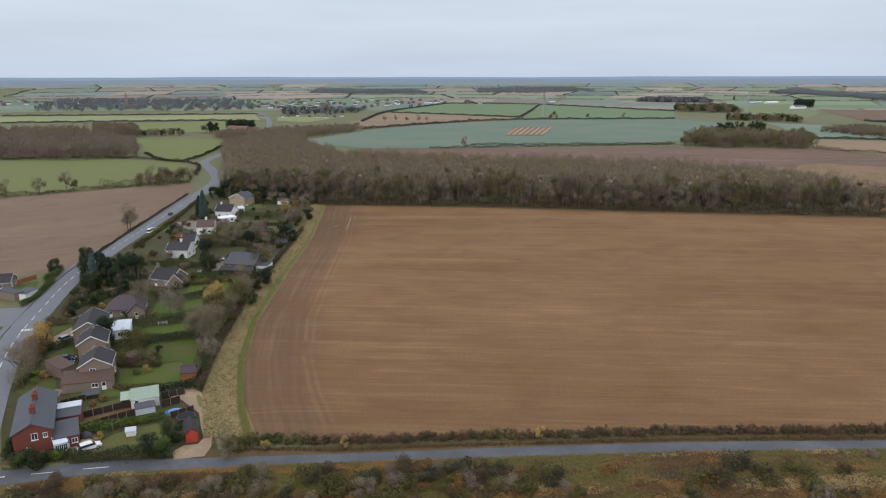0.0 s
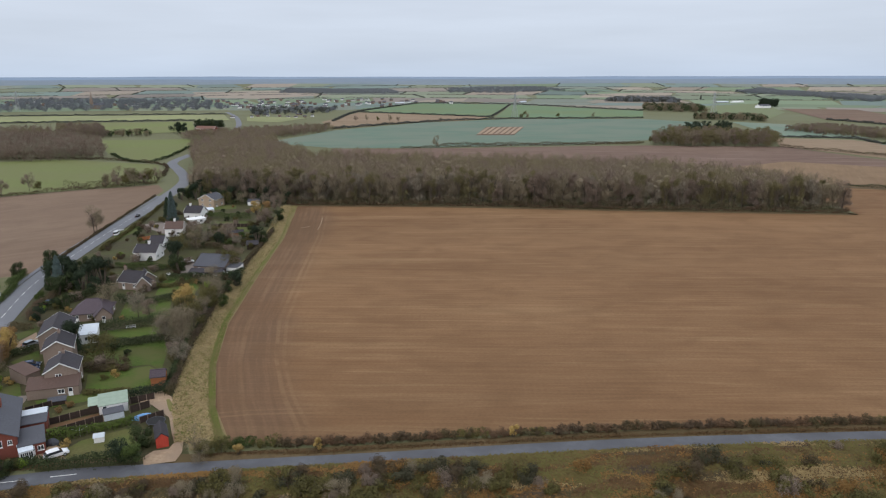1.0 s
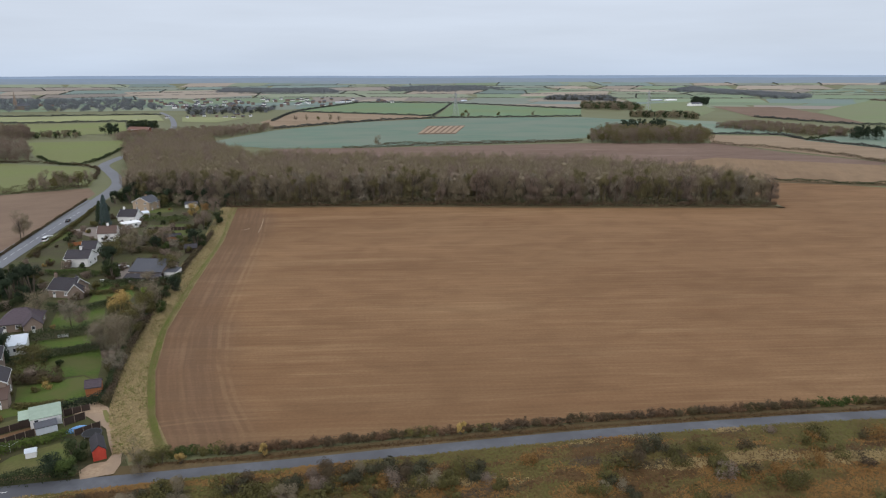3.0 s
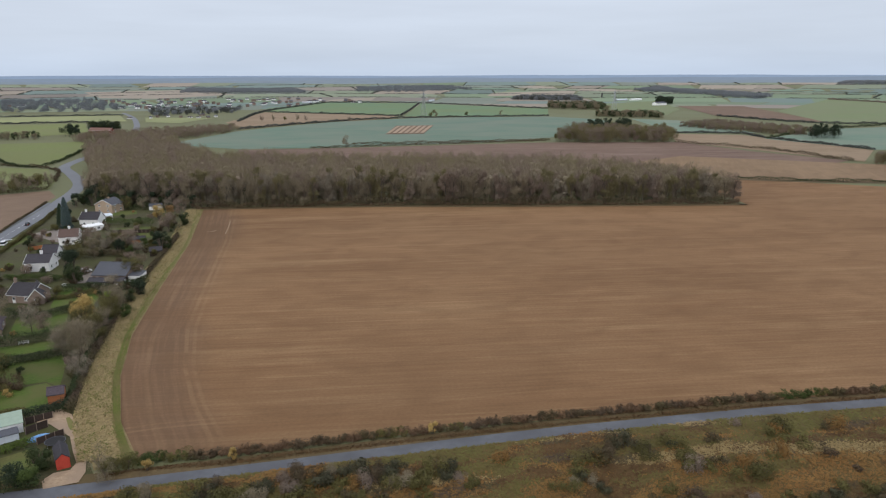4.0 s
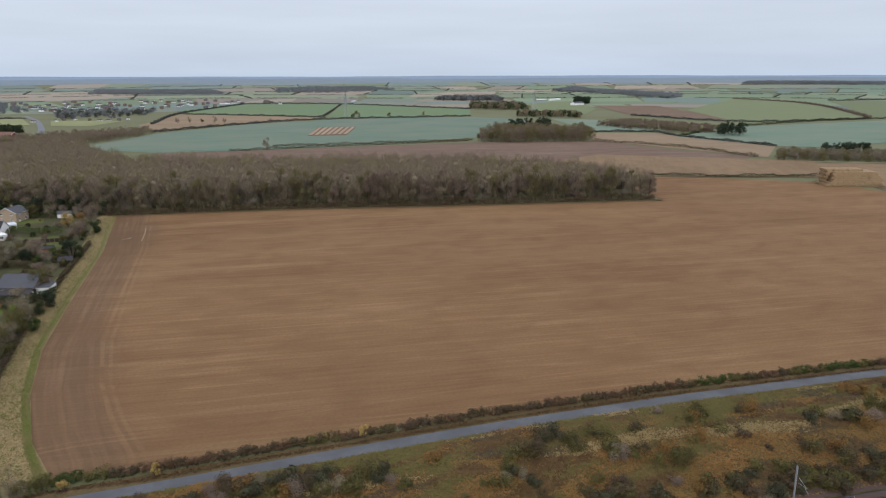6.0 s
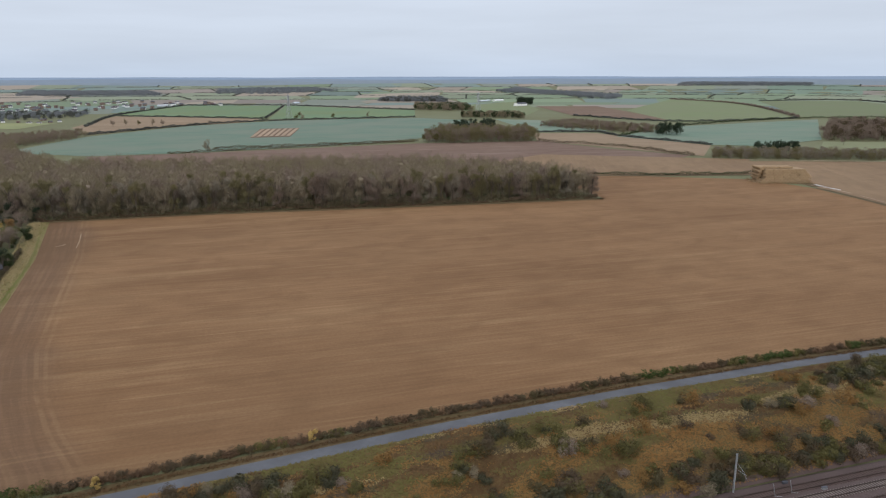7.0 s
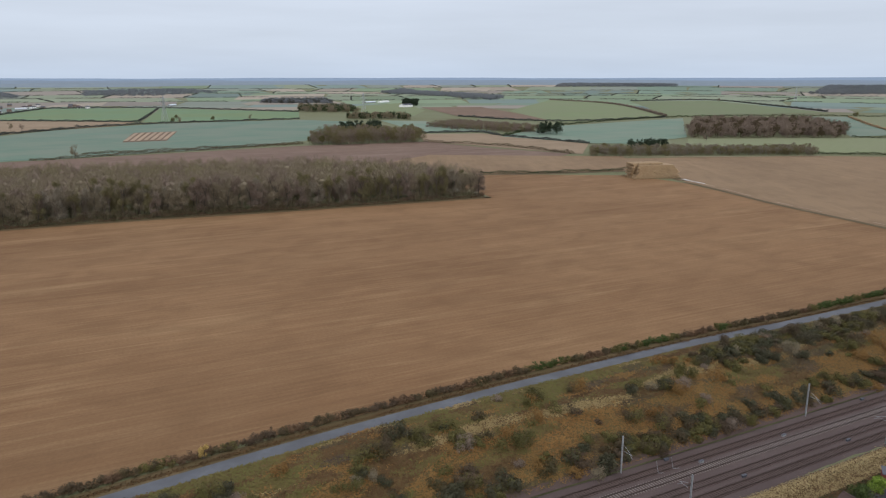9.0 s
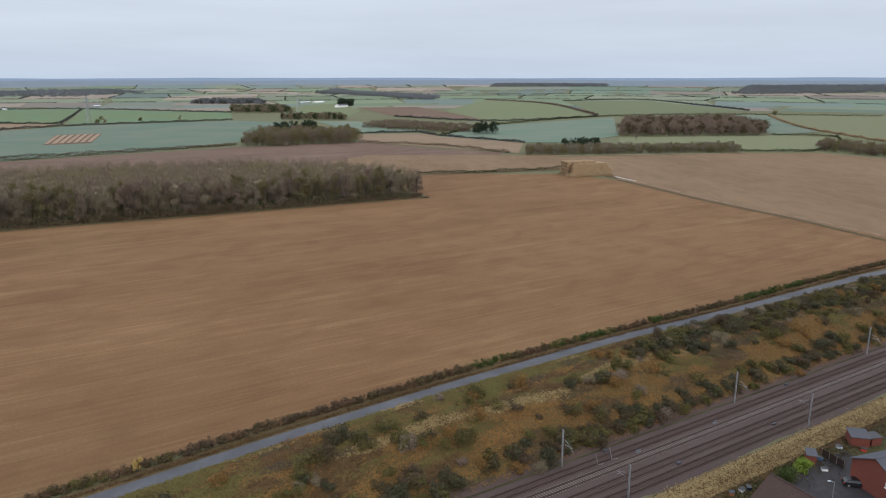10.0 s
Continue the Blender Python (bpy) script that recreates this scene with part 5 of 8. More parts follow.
def mound(name, p, sx, sy, sz, material, label, category, turn=0.0):
    bm = bmesh.new()
    bmesh.ops.create_icosphere(bm, subdivisions=3, radius=1)
    for v in bm.verts:
        k = 1 + 0.12 * noise.noise(v.co * 2.1 + Vector((p[0], p[1], 0)))
        v.co = Vector((v.co.x * sx * k, v.co.y * sy * k, max(v.co.z, -0.2) * sz * k))
    ob = part(name, bm, material, None)
    ob.matrix_world = at(p, turn)
    return tagged(ob, label, category)


mound("covered_boat", (-57.9, 137.4), 2.3, 0.9, 1.1, BLUE_TARP, "small boat under a blue tarpaulin", "boat", radians(20))
mound("compost_heap", (-71.7, 127.3), 1.3, 1.0, 1.2, SLATE, "dark covered heap by the parking place", "heap")


def garden_seat(p, turn, label):
    top = empty("garden_bench", at(p, turn), label, "garden bench")
    part("seat", box(bmesh.new(), -0.7, 0.7, -0.3, 0.3, 0.4, 0.48), WHITE, top)
    part("backrest", box(bmesh.new(), -0.7, 0.7, 0.24, 0.32, 0.48, 1.0), WHITE, top)
    for x in (-0.62, 0.62):
        for y in (-0.24, 0.24):
            part("leg", box(bmesh.new(), x - 0.04, x + 0.04, y - 0.04, y + 0.04, -0.05, 0.4), WHITE, top)


garden_seat((-82.4, 192.7), 0.3, "white garden bench on the lawn")
garden_seat((-81.3, 193.1), 0.2, "white garden bench beside another")
garden_seat((-89.7, 248.1), 0.3, "white garden bench by the bungalow")
garden_seat((-111.8, 216.7), 0.5, "pale garden bench by the drive")


def hutch(p, label):
    top = empty("playhouse", at(p, 0.3), label, "playhouse")
    part("body", box(bmesh.new(), -0.9, 0.9, -0.7, 0.7, 0, 1.3), WHITE, top)
    bm = bmesh.new()
    v = [bm.verts.new(q) for q in ((-1.05, -0.85, 1.25), (1.05, -0.85, 1.25), (1.05, 0.85, 1.25), (-1.05, 0.85, 1.25), (-1.05, 0, 1.9), (1.05, 0, 1.9))]
    for f in ((0, 1, 5, 4), (2, 3, 4, 5), (0, 4, 3), (1, 2, 5), (3, 2, 1, 0)):
        bm.faces.new([v[i] for i in f])
    part("roof", bm, PALE_SHEET, top)


hutch((-62.9, 128), "small white plastic playhouse on the lawn")


def drying_line(p, label):
    top = empty("clothes_airer", at(p), label, "clothes airer")
    part("pole", tube(bmesh.new(), (0, 0, -0.1), (0, 0, 2.0), 0.03, 0.025, 6), GALV, top)
    for k in range(4):
        a = 0.4 + k * math.pi / 2
        part("arm", tube(bmesh.new(), (0, 0, 1.3), (1.5 * math.cos(a), 1.5 * math.sin(a), 2.0), 0.025, 0.02, 5), GALV, top)


drying_line((-67.6, 130.1), "rotary metal clothes airer on the lawn")

# ---- garden hedges ----
GH = [
    ([(-73, 128), (-66.2, 131.5), (-58.9, 135.1)], 1.6, 2.2, HEDGE_BRIGHT, "dense clipped bright green garden hedge"),
    ([(-80.9, 118), (-77, 118.6), (-73.1, 119.4), (-69.5, 119)], 2.4, 2.2, IVY, "mixed shrubby hedge along the lane"),
    ([(-69.3, 118.2), (-62.2, 118.8), (-56, 119.4), (-51.8, 119.4)], 2.2, 2.2, IVY, "dense dark green roadside hedge"),
    ([(-64.3, 146.5), (-60.6, 148.8), (-57, 150.6)], 1.8, 2.4, CONIFER, "dark hedge behind the lawn"),
    ([(-86.8, 174.4), (-80.2, 178.4), (-68.7, 182.6)], 2.4, 2.6, IVY, "dark green hedge between two lawns"),
    ([(-90.1, 189.9), (-81.1, 192.7), (-73.3, 197.5)], 2.2, 3.2, IVY, "thick dark evergreen garden hedge"),
    ([(-95.3, 216), (-86.1, 214.8), (-78.2, 219.5)], 1.8, 2.6, IVY, "garden hedge behind the bungalow"),
    ([(-83, 166), (-73, 162.4)], 2.0, 2.2, OLIVE_LEAF, "loose brownish hedge on the lawn's edge"),
    ([(-113.6, 261.1), (-101.9, 257.7), (-93.2, 256)], 1.6, 2.2, GREEN_LEAF, "green hedge in front of the white house"),
    ([(-88.1, 242.2), (-78.9, 242.1), (-68.4, 240.6)], 2.0, 2.4, IVY, "dark hedge by the long bungalow"),
    ([(-69.8, 242.1), (-62.3, 246.5)], 2.4, 3.2, IVY, "tall dark hedge beside the bungalow"),
    ([(-107, 356.6), (-82.8, 349)], 1.8, 3.0, GREEN_LEAF, "tall dense green garden hedge"),
    ([(-138.3, 233.3), (-142.1, 251.5)], 2.0, 2.6, GREEN_LEAF, "green hedge along the footway"),
    ([(-132.2, 208.8), (-133.2, 218.6), (-137.5, 236.8)], 1.6, 2.0, GREEN_LEAF, "clipped green hedge by the road"),
    ([(-115.9, 193.3), (-109.7, 193.3)], 2.2, 2.6, THORN, "brown leafless hedge in a front garden"),
    ([(-104.1, 172.9), (-100.5, 176.9)], 1.8, 2.0, IVY, "dark hedge between two drives"),
    ([(-98.4, 149.6), (-101.5, 160.8), (-105.9, 174.5)], 1.8, 1.8, OLIVE_LEAF, "loose roadside garden hedge"),
    ([(-143.2, 404.7), (-135, 339.5), (-130.5, 286.8)], 1.6, 1.6, OLIVE_LEAF, "roadside hedge of the white houses"),
    ([(-157, 424.9), (-148.5, 339.7), (-144.6, 302.6), (-141.2, 274.4)], 1.2, 1.0, THORN, "thin brown hedge beside the main road"),
]
GH += [
    ([(-56, 148.2), (-57.9, 159), (-59.2, 167.8), (-60.7, 179.6), (-62.4, 200.5), (-64.3, 220.1), (-65.2, 255), (-66.4, 322)], 1.8, 1.7, THORN, "tangled brown hedge between gardens and the field margin"),
    ([(-57.3, 149.4), (-58.8, 159), (-60, 167.8), (-61.5, 179.6), (-63.2, 200.5), (-65, 220.1)], 1.6, 1.6, IVY, "dark ivy growth along the garden ends"),
    ([(-75.5, 149.5), (-65.1, 149.5)], 1.4, 1.3, OLIVE_LEAF, "low olive hedge beside the lawn"),
    ([(-81.7, 163.2), (-76.5, 162.5), (-75.9, 166)], 3.0, 2.4, THORN, "loose brown hedge between back gardens"),
    ([(-96.1, 236.5), (-86, 233), (-76.6, 237.8)], 1.6, 1.8, OLIVE_LEAF, "mixed garden hedge by the bungalow"),
    ([(-101.9, 286.6), (-87.6, 290.5), (-71.1, 281.5)], 2.4, 2.4, THORN, "brown bushy garden boundary"),
    ([(-99.6, 310.2), (-83.8, 303.3), (-70.2, 298.8)], 2.4, 2.2, OLIVE_LEAF, "overgrown olive garden boundary"),
    ([(-107.5, 240.1), (-108, 223.4), (-115.6, 208.7)], 2.0, 2.4, IVY, "dark evergreen hedge across the gardens"),
    ([(-87.4, 137), (-85.3, 127.4), (-82.6, 118.9)], 1.6, 1.6, IVY, "dark hedge beside the cottage front"),
    ([(-114.9, 200.8), (-118.2, 217.3), (-119, 226.6)], 2.4, 2.6, THORN, "brown bare hedge beside the main road"),
    ([(-121, 398.8), (-98, 394.8), (-76.3, 391)], 2.6, 3.0, IVY, "dark shrub belt below the wood"),
]
for k, (pts, wd, ht, m, lab) in enumerate(GH):
    hedge(pts, wd, ht, 170, m, lab, size=0.4, seed=20 + k)


# ---- the railway in its cutting ----
def rail_y(x):
    return 86.4 - 0.055 * x


BED = -5.2
RA = math.atan2(-0.055, 1)
bed_line = [(x, rail_y(x)) for x in (-300, -150, 0, 100, 200, 300, 450)]
bm = bmesh.new()
rows = []
for x in range(-300, 460, 10):
    y = rail_y(x)
    rows.append([bm.verts.new((x, y + o, BED + h)) for o, h in ((-9.4, -0.1), (-8.2, 0.3), (8.2, 0.3), (9.4, -0.1))])
for r0, r1 in zip(rows, rows[1:]):
    for k in range(3):
        bm.faces.new((r0[k], r1[k], r1[k + 1], r0[k + 1]))
bmesh.ops.recalc_face_normals(bm, faces=bm.faces)
if sum(f.normal.z for f in bm.faces) < 0:
    bmesh.ops.reverse_faces(bm, faces=bm.faces)
tagged(part("ballast_bed", bm, BALLAST, None), "pinkish grey stone ballast under four railway tracks", "ballast", kind="structure")
TRACKS = (5.6, 2.1, -1.9, -5.4)
for k, o in enumerate(TRACKS):
    for half, m, lift in ((1.25, BALLAST_DARK if k in (0, 1, 3) else BALLAST, 0.33),):
        vs = []
        for x in range(-300, 460, 10):
            for q in (-half, half):
                vs.append((x, rail_y(x) + o + q, BED + lift))
        tagged(sheet("stained_ballast", vs, [(2 * i, 2 * i + 2, 2 * i + 3, 2 * i + 1) for i in range(75)], m), "rust-stained ballast between the rails", "ballast", kind="structure")

for o in (9.9, -9.9):
    ribbon("cess", [(x, rail_y(x) + o) for x in (-120, 0, 120, 240, 360, 440)], 1.1, BALLAST_DARK, 0.42, "dark cinder path beside the ballast", "path", n=20)

# bushes, grass and bracken grow on the bank between lane and line
BANK_EDGE = [(-120, 105), (-78, 111.8), (-58, 114.2), (-10, 117.5), (45, 120.5), (85, 121.3), (112, 121), (142, 119.9), (187, 116.3), (250, 112.6), (330, 104), (330, 77.4), (250, 81.9), (150, 87.4), (50, 92.8), (-60, 99), (-120, 100)]
patch("cutting_bank", BANK_EDGE, BANK, 0.36, 3, "steep bank of rough grass and russet bracken above the railway", "bank")
patch("far_bank", [(-60, 80), (60, 74.2), (150, 69.2), (260, 63.2), (260, 55.5), (150, 61.5), (60, 66.3), (-60, 73)], BANK_STRAW, 0.36, 4, "pale dry grass bank on the near side of the railway", "bank")


def tufts(n, place, size, slim, material, label, seed, name="grass", up=0.5, laid=False):
    """Uncounted tufts thrown over a piece of ground; place: gives x, y and keep or not."""
    rng = np.random.default_rng(seed)
    pts = []
    while len(pts) < n:
        x, y = place(rng)
        if x is None:
            continue
        pts.append((x, y, land(x, y) + size * rng.uniform(0.1, 0.5) + (0.25 if laid else 0)))
    pts = np.array(pts)
    if laid:
        pts = (pts, np.array((0.0, -0.5, 2.6)) + 0.5 * rng.normal(size=(n, 3)))
    return tagged(soup(name, blades(rng, pts, size, size * slim, up), material), label, "ground plants", kind="stuff")


def lane_y(x):
    return float(np.interp(x, (-80, -60, -10, 45, 85, 142, 187, 250, 330), (110.6, 113.7, 116.9, 119.9, 120.7, 119.0, 115.4, 111.8, 104.5)))


def bank_cover(n, seed):
    """Low growth over the whole bank in natural drifts: russet bracken on the slope, olive and straw grass above."""
    rng = np.random.default_rng(seed)
    kinds = {"bracken": (BRACKEN, "russet dead bracken in drifts over the bank"), "straw": (BANK_STRAW, "pale dry grass in drifts along the bank"), "olive": (OLIVE_GRASS, "olive rough grass over the bank"), "brown": (BROWN_GROWTH, "dull brown dead growth over the bank"), "dark": (THORN, "dark bramble patches over the bank")}
    spots = {k: [] for k in kinds}
    for x, f in zip(rng.uniform(-78, 310, n), rng.uniform(0, 1.03, n)):
        y0 = rail_y(x) + 9.6
        y = y0 + (lane_y(x) - y0) * f
        n1, n2, n3, n4 = (noise.noise(Vector((x / 15 + q, y / 4.5, q))) + 0.4 * noise.noise(Vector((x / 4.5, y / 1.5, q))) for q in (3.1, 8.4, 15.7, 22.3))
        score = {"bracken": n1 + 0.14 + 0.75 * (0.62 - f), "olive": n2 + 0.45 * (f - 0.45), "straw": 0.7 * n3 - 0.4 + (0.8 if 55 < x < 175 else 0.45) * math.exp(-((f - 0.6 - 0.05 * math.sin(x / 9)) / 0.1) ** 2) + (0.5 if f > 0.965 else 0), "brown": n4 + 0.05, "dark": n3 - 0.1 + 0.3 * (x > 150) * (f > 0.45) + 0.25 * (f < 0.12)}
        best = max(score, key=lambda k: score[k] + rng.normal() * 0.1)
        spots[best].append((x, y, land(x, y) + rng.uniform(0.3, 0.65)))
    for k, (m, lab) in kinds.items():
        p = np.array(spots[k])
        up = np.array((0.0, -0.6, 2.6)) + 0.5 * rng.normal(size=(len(p), 3))
        tagged(soup("bracken" if k == "bracken" else "grass", blades(rng, (p, up), 0.62, 0.3, 0.5), m), lab, "ground plants", kind="stuff")


bank_cover(190000, 3)


def near_side(rng):
    x = rng.uniform(40, 240)
    return x, rail_y(x) - rng.uniform(10, 18)


tufts(15000, near_side, 0.6, 0.35, BROWN_GROWTH, "brown dead grass beside the railway", 7, laid=True)


def crest(rng):
    x = rng.uniform(40, 240)
    return x, rail_y(x) - 12.4 + rng.normal() * 1.4


def garden_end(rng):
    x = rng.uniform(40, 240)
    return x, rail_y(x) - 18.5 + rng.normal() * 2.2


tufts(40000, crest, 0.5, 0.3, TALL_GRASS, "tall straw-coloured grass along the railway", 8, laid=True)
tufts(16000, garden_end, 0.8, 0.3, THORN, "dark tangled brambles behind the gardens", 9, "bramble")


def verge_edge(rng):
    x = rng.uniform(-80, 300)
    return x, lane_y(x) + 0.1 + rng.normal() * 0.45


tufts(12000, verge_edge, 0.45, 0.4, DRY_GRASS, "dry grass along the lane's edge", 10)
tufts(7000, verge_edge, 0.4, 0.4, LIME_GRASS, "green grass along the lane's edge", 11)


def margin(rng):
    k = rng.uniform(0, len(EDGE) - 1.001)
    i = int(k)
    a, b = EDGE[i], EDGE[i + 1]
    f = k - i
    return a[0] + (b[0] - a[0]) * f - 1.4 - rng.uniform(0, 1) * 7.6, a[1] + (b[1] - a[1]) * f


def clumped(rng):
    x, y = margin(rng)
    return (x, y) if noise.noise(Vector((x / 1.6, y / 2.2, 3.3))) > -0.05 else (None, None)


tufts(6000, clumped, 0.8, 0.35, TALL_GRASS, "pale dry tussocks on the rough field margin", 12)
tufts(17000, margin, 0.55, 0.35, TALL_GRASS, "pale dry grass on the rough field margin", 16, laid=True)
tufts(3500, clumped, 0.6, 0.4, VERGE_GREEN, "green grass among dry tussocks", 13, laid=True)


def green_rim(rng):
    k = rng.uniform(0, len(EDGE) - 1.001)
    (x0, y0), (x1, y1), f = EDGE[int(k)], EDGE[int(k) + 1], k % 1
    y = y0 + (y1 - y0) * f
    wide = (0.9 + 1.3 * min(max((y - 150) / 120, 0), 1)) * (1 + 0.6 * noise.noise(Vector((y / 9, 2.0, 0))))
    return x0 + (x1 - x0) * f + 0.3 - abs(rng.normal()) * wide, y


tufts(8000, green_rim, 0.45, 0.4, VERGE_GREEN, "green grass edge thinning into the dry margin", 14, laid=True)


# ---- masts ----
def mast(x, side, label):
    y = rail_y(x) + side * 8.0
    top = empty("overhead_line_mast", Matrix.Translation((x, y, BED)) @ Matrix.Rotation(RA + (0 if side < 0 else math.pi), 4, "Z"), label, "mast", "masts along the railway")
    bm = bmesh.new()
    for y0, y1, x0, x1 in ((-0.13, -0.11, -0.12, 0.12), (0.11, 0.13, -0.12, 0.12), (-0.11, 0.11, -0.01, 0.01)):
        box(bm, x0, x1, y0, y1, 0, 8.3)
    part("post", bm, GALV, top)
    part("footing", box(bmesh.new(), -0.4, 0.4, -0.4, 0.4, -0.4, 0.25), SLEEPER, top)
    arm = part("top_tube", tube(bmesh.new(), (0, 0.1, 6.6), (0, 2.6, 5.5), 0.035, 0.035, 6), GALV, top)
    part("stay_tube", tube(bmesh.new(), (0, 0.1, 5.3), (0, 2.9, 5.45), 0.035, 0.035, 6), GALV, top)
    part("registration_arm", tube(bmesh.new(), (0, 2.3, 5.3), (0, 3.2, 4.7), 0.035, 0.03, 6), GALV, top)
    for zz, tilt in ((6.6, -0.44), (5.3, 0.05)):
        bm = bmesh.new()
        for q in range(4):
            c = Vector((0, 0.25 + q * 0.12, zz + tilt * (0.15 + q * 0.12)))
            tube(bm, c, c + Vector((0, 0.06, tilt * 0.06)), 0.1, 0.1, 8)
        part("insulator", bm, TILE_BROWN, top)


for x in (36, 90.2, 143.5, 200.8, 256):
    mast(x, 1, "tall grey galvanised railway mast with a bracket arm")
for x in (37, 91.1, 146.5, 202, 258):
    mast(x, -1, "tall grey galvanised railway mast on the near side")


def trackside_box(x, o, s, label, material):
    top = empty("trackside_cabinet", Matrix.Translation((x, rail_y(x) + o, BED + 0.3)) @ Matrix.Rotation(RA, 4, "Z"), label, "cabinet")
    part("body", box(bmesh.new(), -0.7 * s, 0.7 * s, -0.3 * s, 0.3 * s, -0.1, 0.55 * s, bevel=0.03), material, top)
    part("lid", box(bmesh.new(), -0.75 * s, 0.75 * s, -0.35 * s, 0.35 * s, 0.553 * s, 0.63 * s), SLATE, top)


for x, o, m in ((101.5, 7.6, SLATE), (107, 3.9, GALV), (131, 3.9, GALV), (141, -3.6, SLATE), (110, -3.6, SLATE), (163, 7.5, SLATE)):
    trackside_box(x, o, 0.75, "small grey trackside equipment cabinet", m)
for x in (96.5, 100.3):
    top = empty("pipe_bracket", Matrix.Translation((x, rail_y(x) + 4.6, BED + 0.3)) @ Matrix.Rotation(RA, 4, "Z"), "thin pale metal bracket rising beside the track", "bracket")
    part("post", tube(bmesh.new(), (0, 0, -0.1), (-0.5, 0.3, 2.6), 0.06, 0.05, 6), GALV, top)
    part("foot", tube(bmesh.new(), (-0.1, 0, 0.1), (1.1, -0.5, 0.15), 0.035, 0.035, 6), GALV, top)

# ---- houses beyond the line ----
patch("back_gardens", [(20, 68.4), (60, 66.2), (150, 61.4), (260, 55.4), (260, 20), (20, 20)], GARDEN, 0.1, 6, "dark brown garden ground behind the houses", "garden")
patch("yard", [(121.4, 62), (138.6, 58.9), (136.8, 47.8), (117.2, 39.5), (98.4, 52.4), (113.5, 59.5)], YARD, 0.16, 5, "dark asphalt yard between the houses", "yard")
house((112.6, 46.0), (113.9, 57.0), 9, 2.4, 3.2, STONE, TILE_DARK, "bungalow with a large dark brown tiled roof", name="bungalow", verge=False)
house((128.3, 53), (125.5, 43.9), 9, 4.8, 2.4, BRICK, SLATE, "red brick house with a grey slate roof", gable=True, auto=False, openings=(("u0", 0.8, 3.0, 1.0, 1.0, False),), verge=False)
lean_to((141.5, 59.1), (143.9, 56.6), 3.2, 2.1, 2.5, BRICK, SLATE, "small brick shed with a grey sheet roof", name="shed", category="shed")
lean_to((144.9, 56.7), (147.1, 55.8), 2, 1.8, 2.0, BRICK, WIRE, "red painted garden store", name="shed", category="shed")
lean_to((127.5, 60.7), (128.5, 59.3), 2.6, 1.9, 2.1, BRICK, SLATE, "low store with a grey felt roof", name="shed", category="shed")
car((127.5, 51.5), radians(-48), CAR_BLACK, "black car parked beside the brick house")
fence((133.1, 60.6), (131.7, 55.6), 1.6, FENCE_WOOD, "dark timber fence by the yard")


def lamp_post(p, label):
    top = empty("street_lamp", at(p, radians(140)), label, "street lamp")
    part("pole", tube(bmesh.new(), (0, 0, -0.2), (0, 0, 5.0), 0.07, 0.045, 8), GALV, top)
    part("arm", tube(bmesh.new(), (0, 0, 4.95), (0.7, 0, 5.15), 0.035, 0.03, 6), GALV, top)
    part("lantern", box(bmesh.new(), 0.6, 1.2, -0.12, 0.12, 5.08, 5.22, bevel=0.04), PALE_SHEET, top)




def crate(p, turn, m, label, s=1.0):
    top = empty("storage_box", at(p, turn), label, "storage box")
    part("body", box(bmesh.new(), -0.6 * s, 0.6 * s, -0.45 * s, 0.45 * s, 0, 0.7 * s, bevel=0.04), m, top)
    part("lid", box(bmesh.new(), -0.64 * s, 0.64 * s, -0.49 * s, 0.49 * s, 0.703 * s, 0.8 * s), WIRE, top)


for k, (p, m) in enumerate((((108.8, 62.3), WHITE), ((106.3, 62.7), ORANGE_WOOD), ((110.4, 62), CAR_BLUE), ((138.8, 60.1), PALE_SHEET), ((131.2, 60.1), BLUE_TARP), ((141.8, 56.7), RED_PAINT), ((128, 57.4), WHITE))):
    crate(p, 0.4 * k, m, "small garden storage box by the houses", 0.9)
lamp_post((117.2, 50.6), "grey street lamp in the yard")

# ---- rails and sleepers ----
def rail_strip(parent, o):
    bm = bmesh.new()
    x0, x1 = -300, 450
    for y0, y1, z0, z1 in ((-0.075, 0.075, 0, 0.02), (-0.01, 0.01, 0.02, 0.12), (-0.036, 0.036, 0.12, 0.16)):
        ln = (x1 - x0) / math.cos(RA)
        box(bm, 0, ln, y0, y1, z0, z1)
    ob = part("rail", bm, RAIL, parent)
    ob.matrix_world = Matrix.Translation((x0, rail_y(x0) + o, BED + 0.4)) @ Matrix.Rotation(RA, 4, "Z")


sleeper_bm = bmesh.new()
v = [sleeper_bm.verts.new(p) for p in ((-0.14, -1.25, 0), (0.14, -1.25, 0), (0.14, 1.25, 0), (-0.14, 1.25, 0), (-0.1, -1.22, 0.12), (0.1, -1.22, 0.12), (0.1, 1.22, 0.12), (-0.1, 1.22, 0.12))]
for f in ((4, 5, 6, 7), (0, 1, 5, 4), (1, 2, 6, 5), (2, 3, 7, 6), (3, 0, 4, 7)):
    sleeper_bm.faces.new([v[i] for i in f])
SLEEPERS = []
for m in (SLEEPER, FENCE_WOOD, BALLAST_DARK):
    me = bpy.data.meshes.new("sleeper")
    sleeper_bm.to_mesh(me)
    me.materials.append(m)
    SLEEPERS.append(me)
sleeper_bm.free()
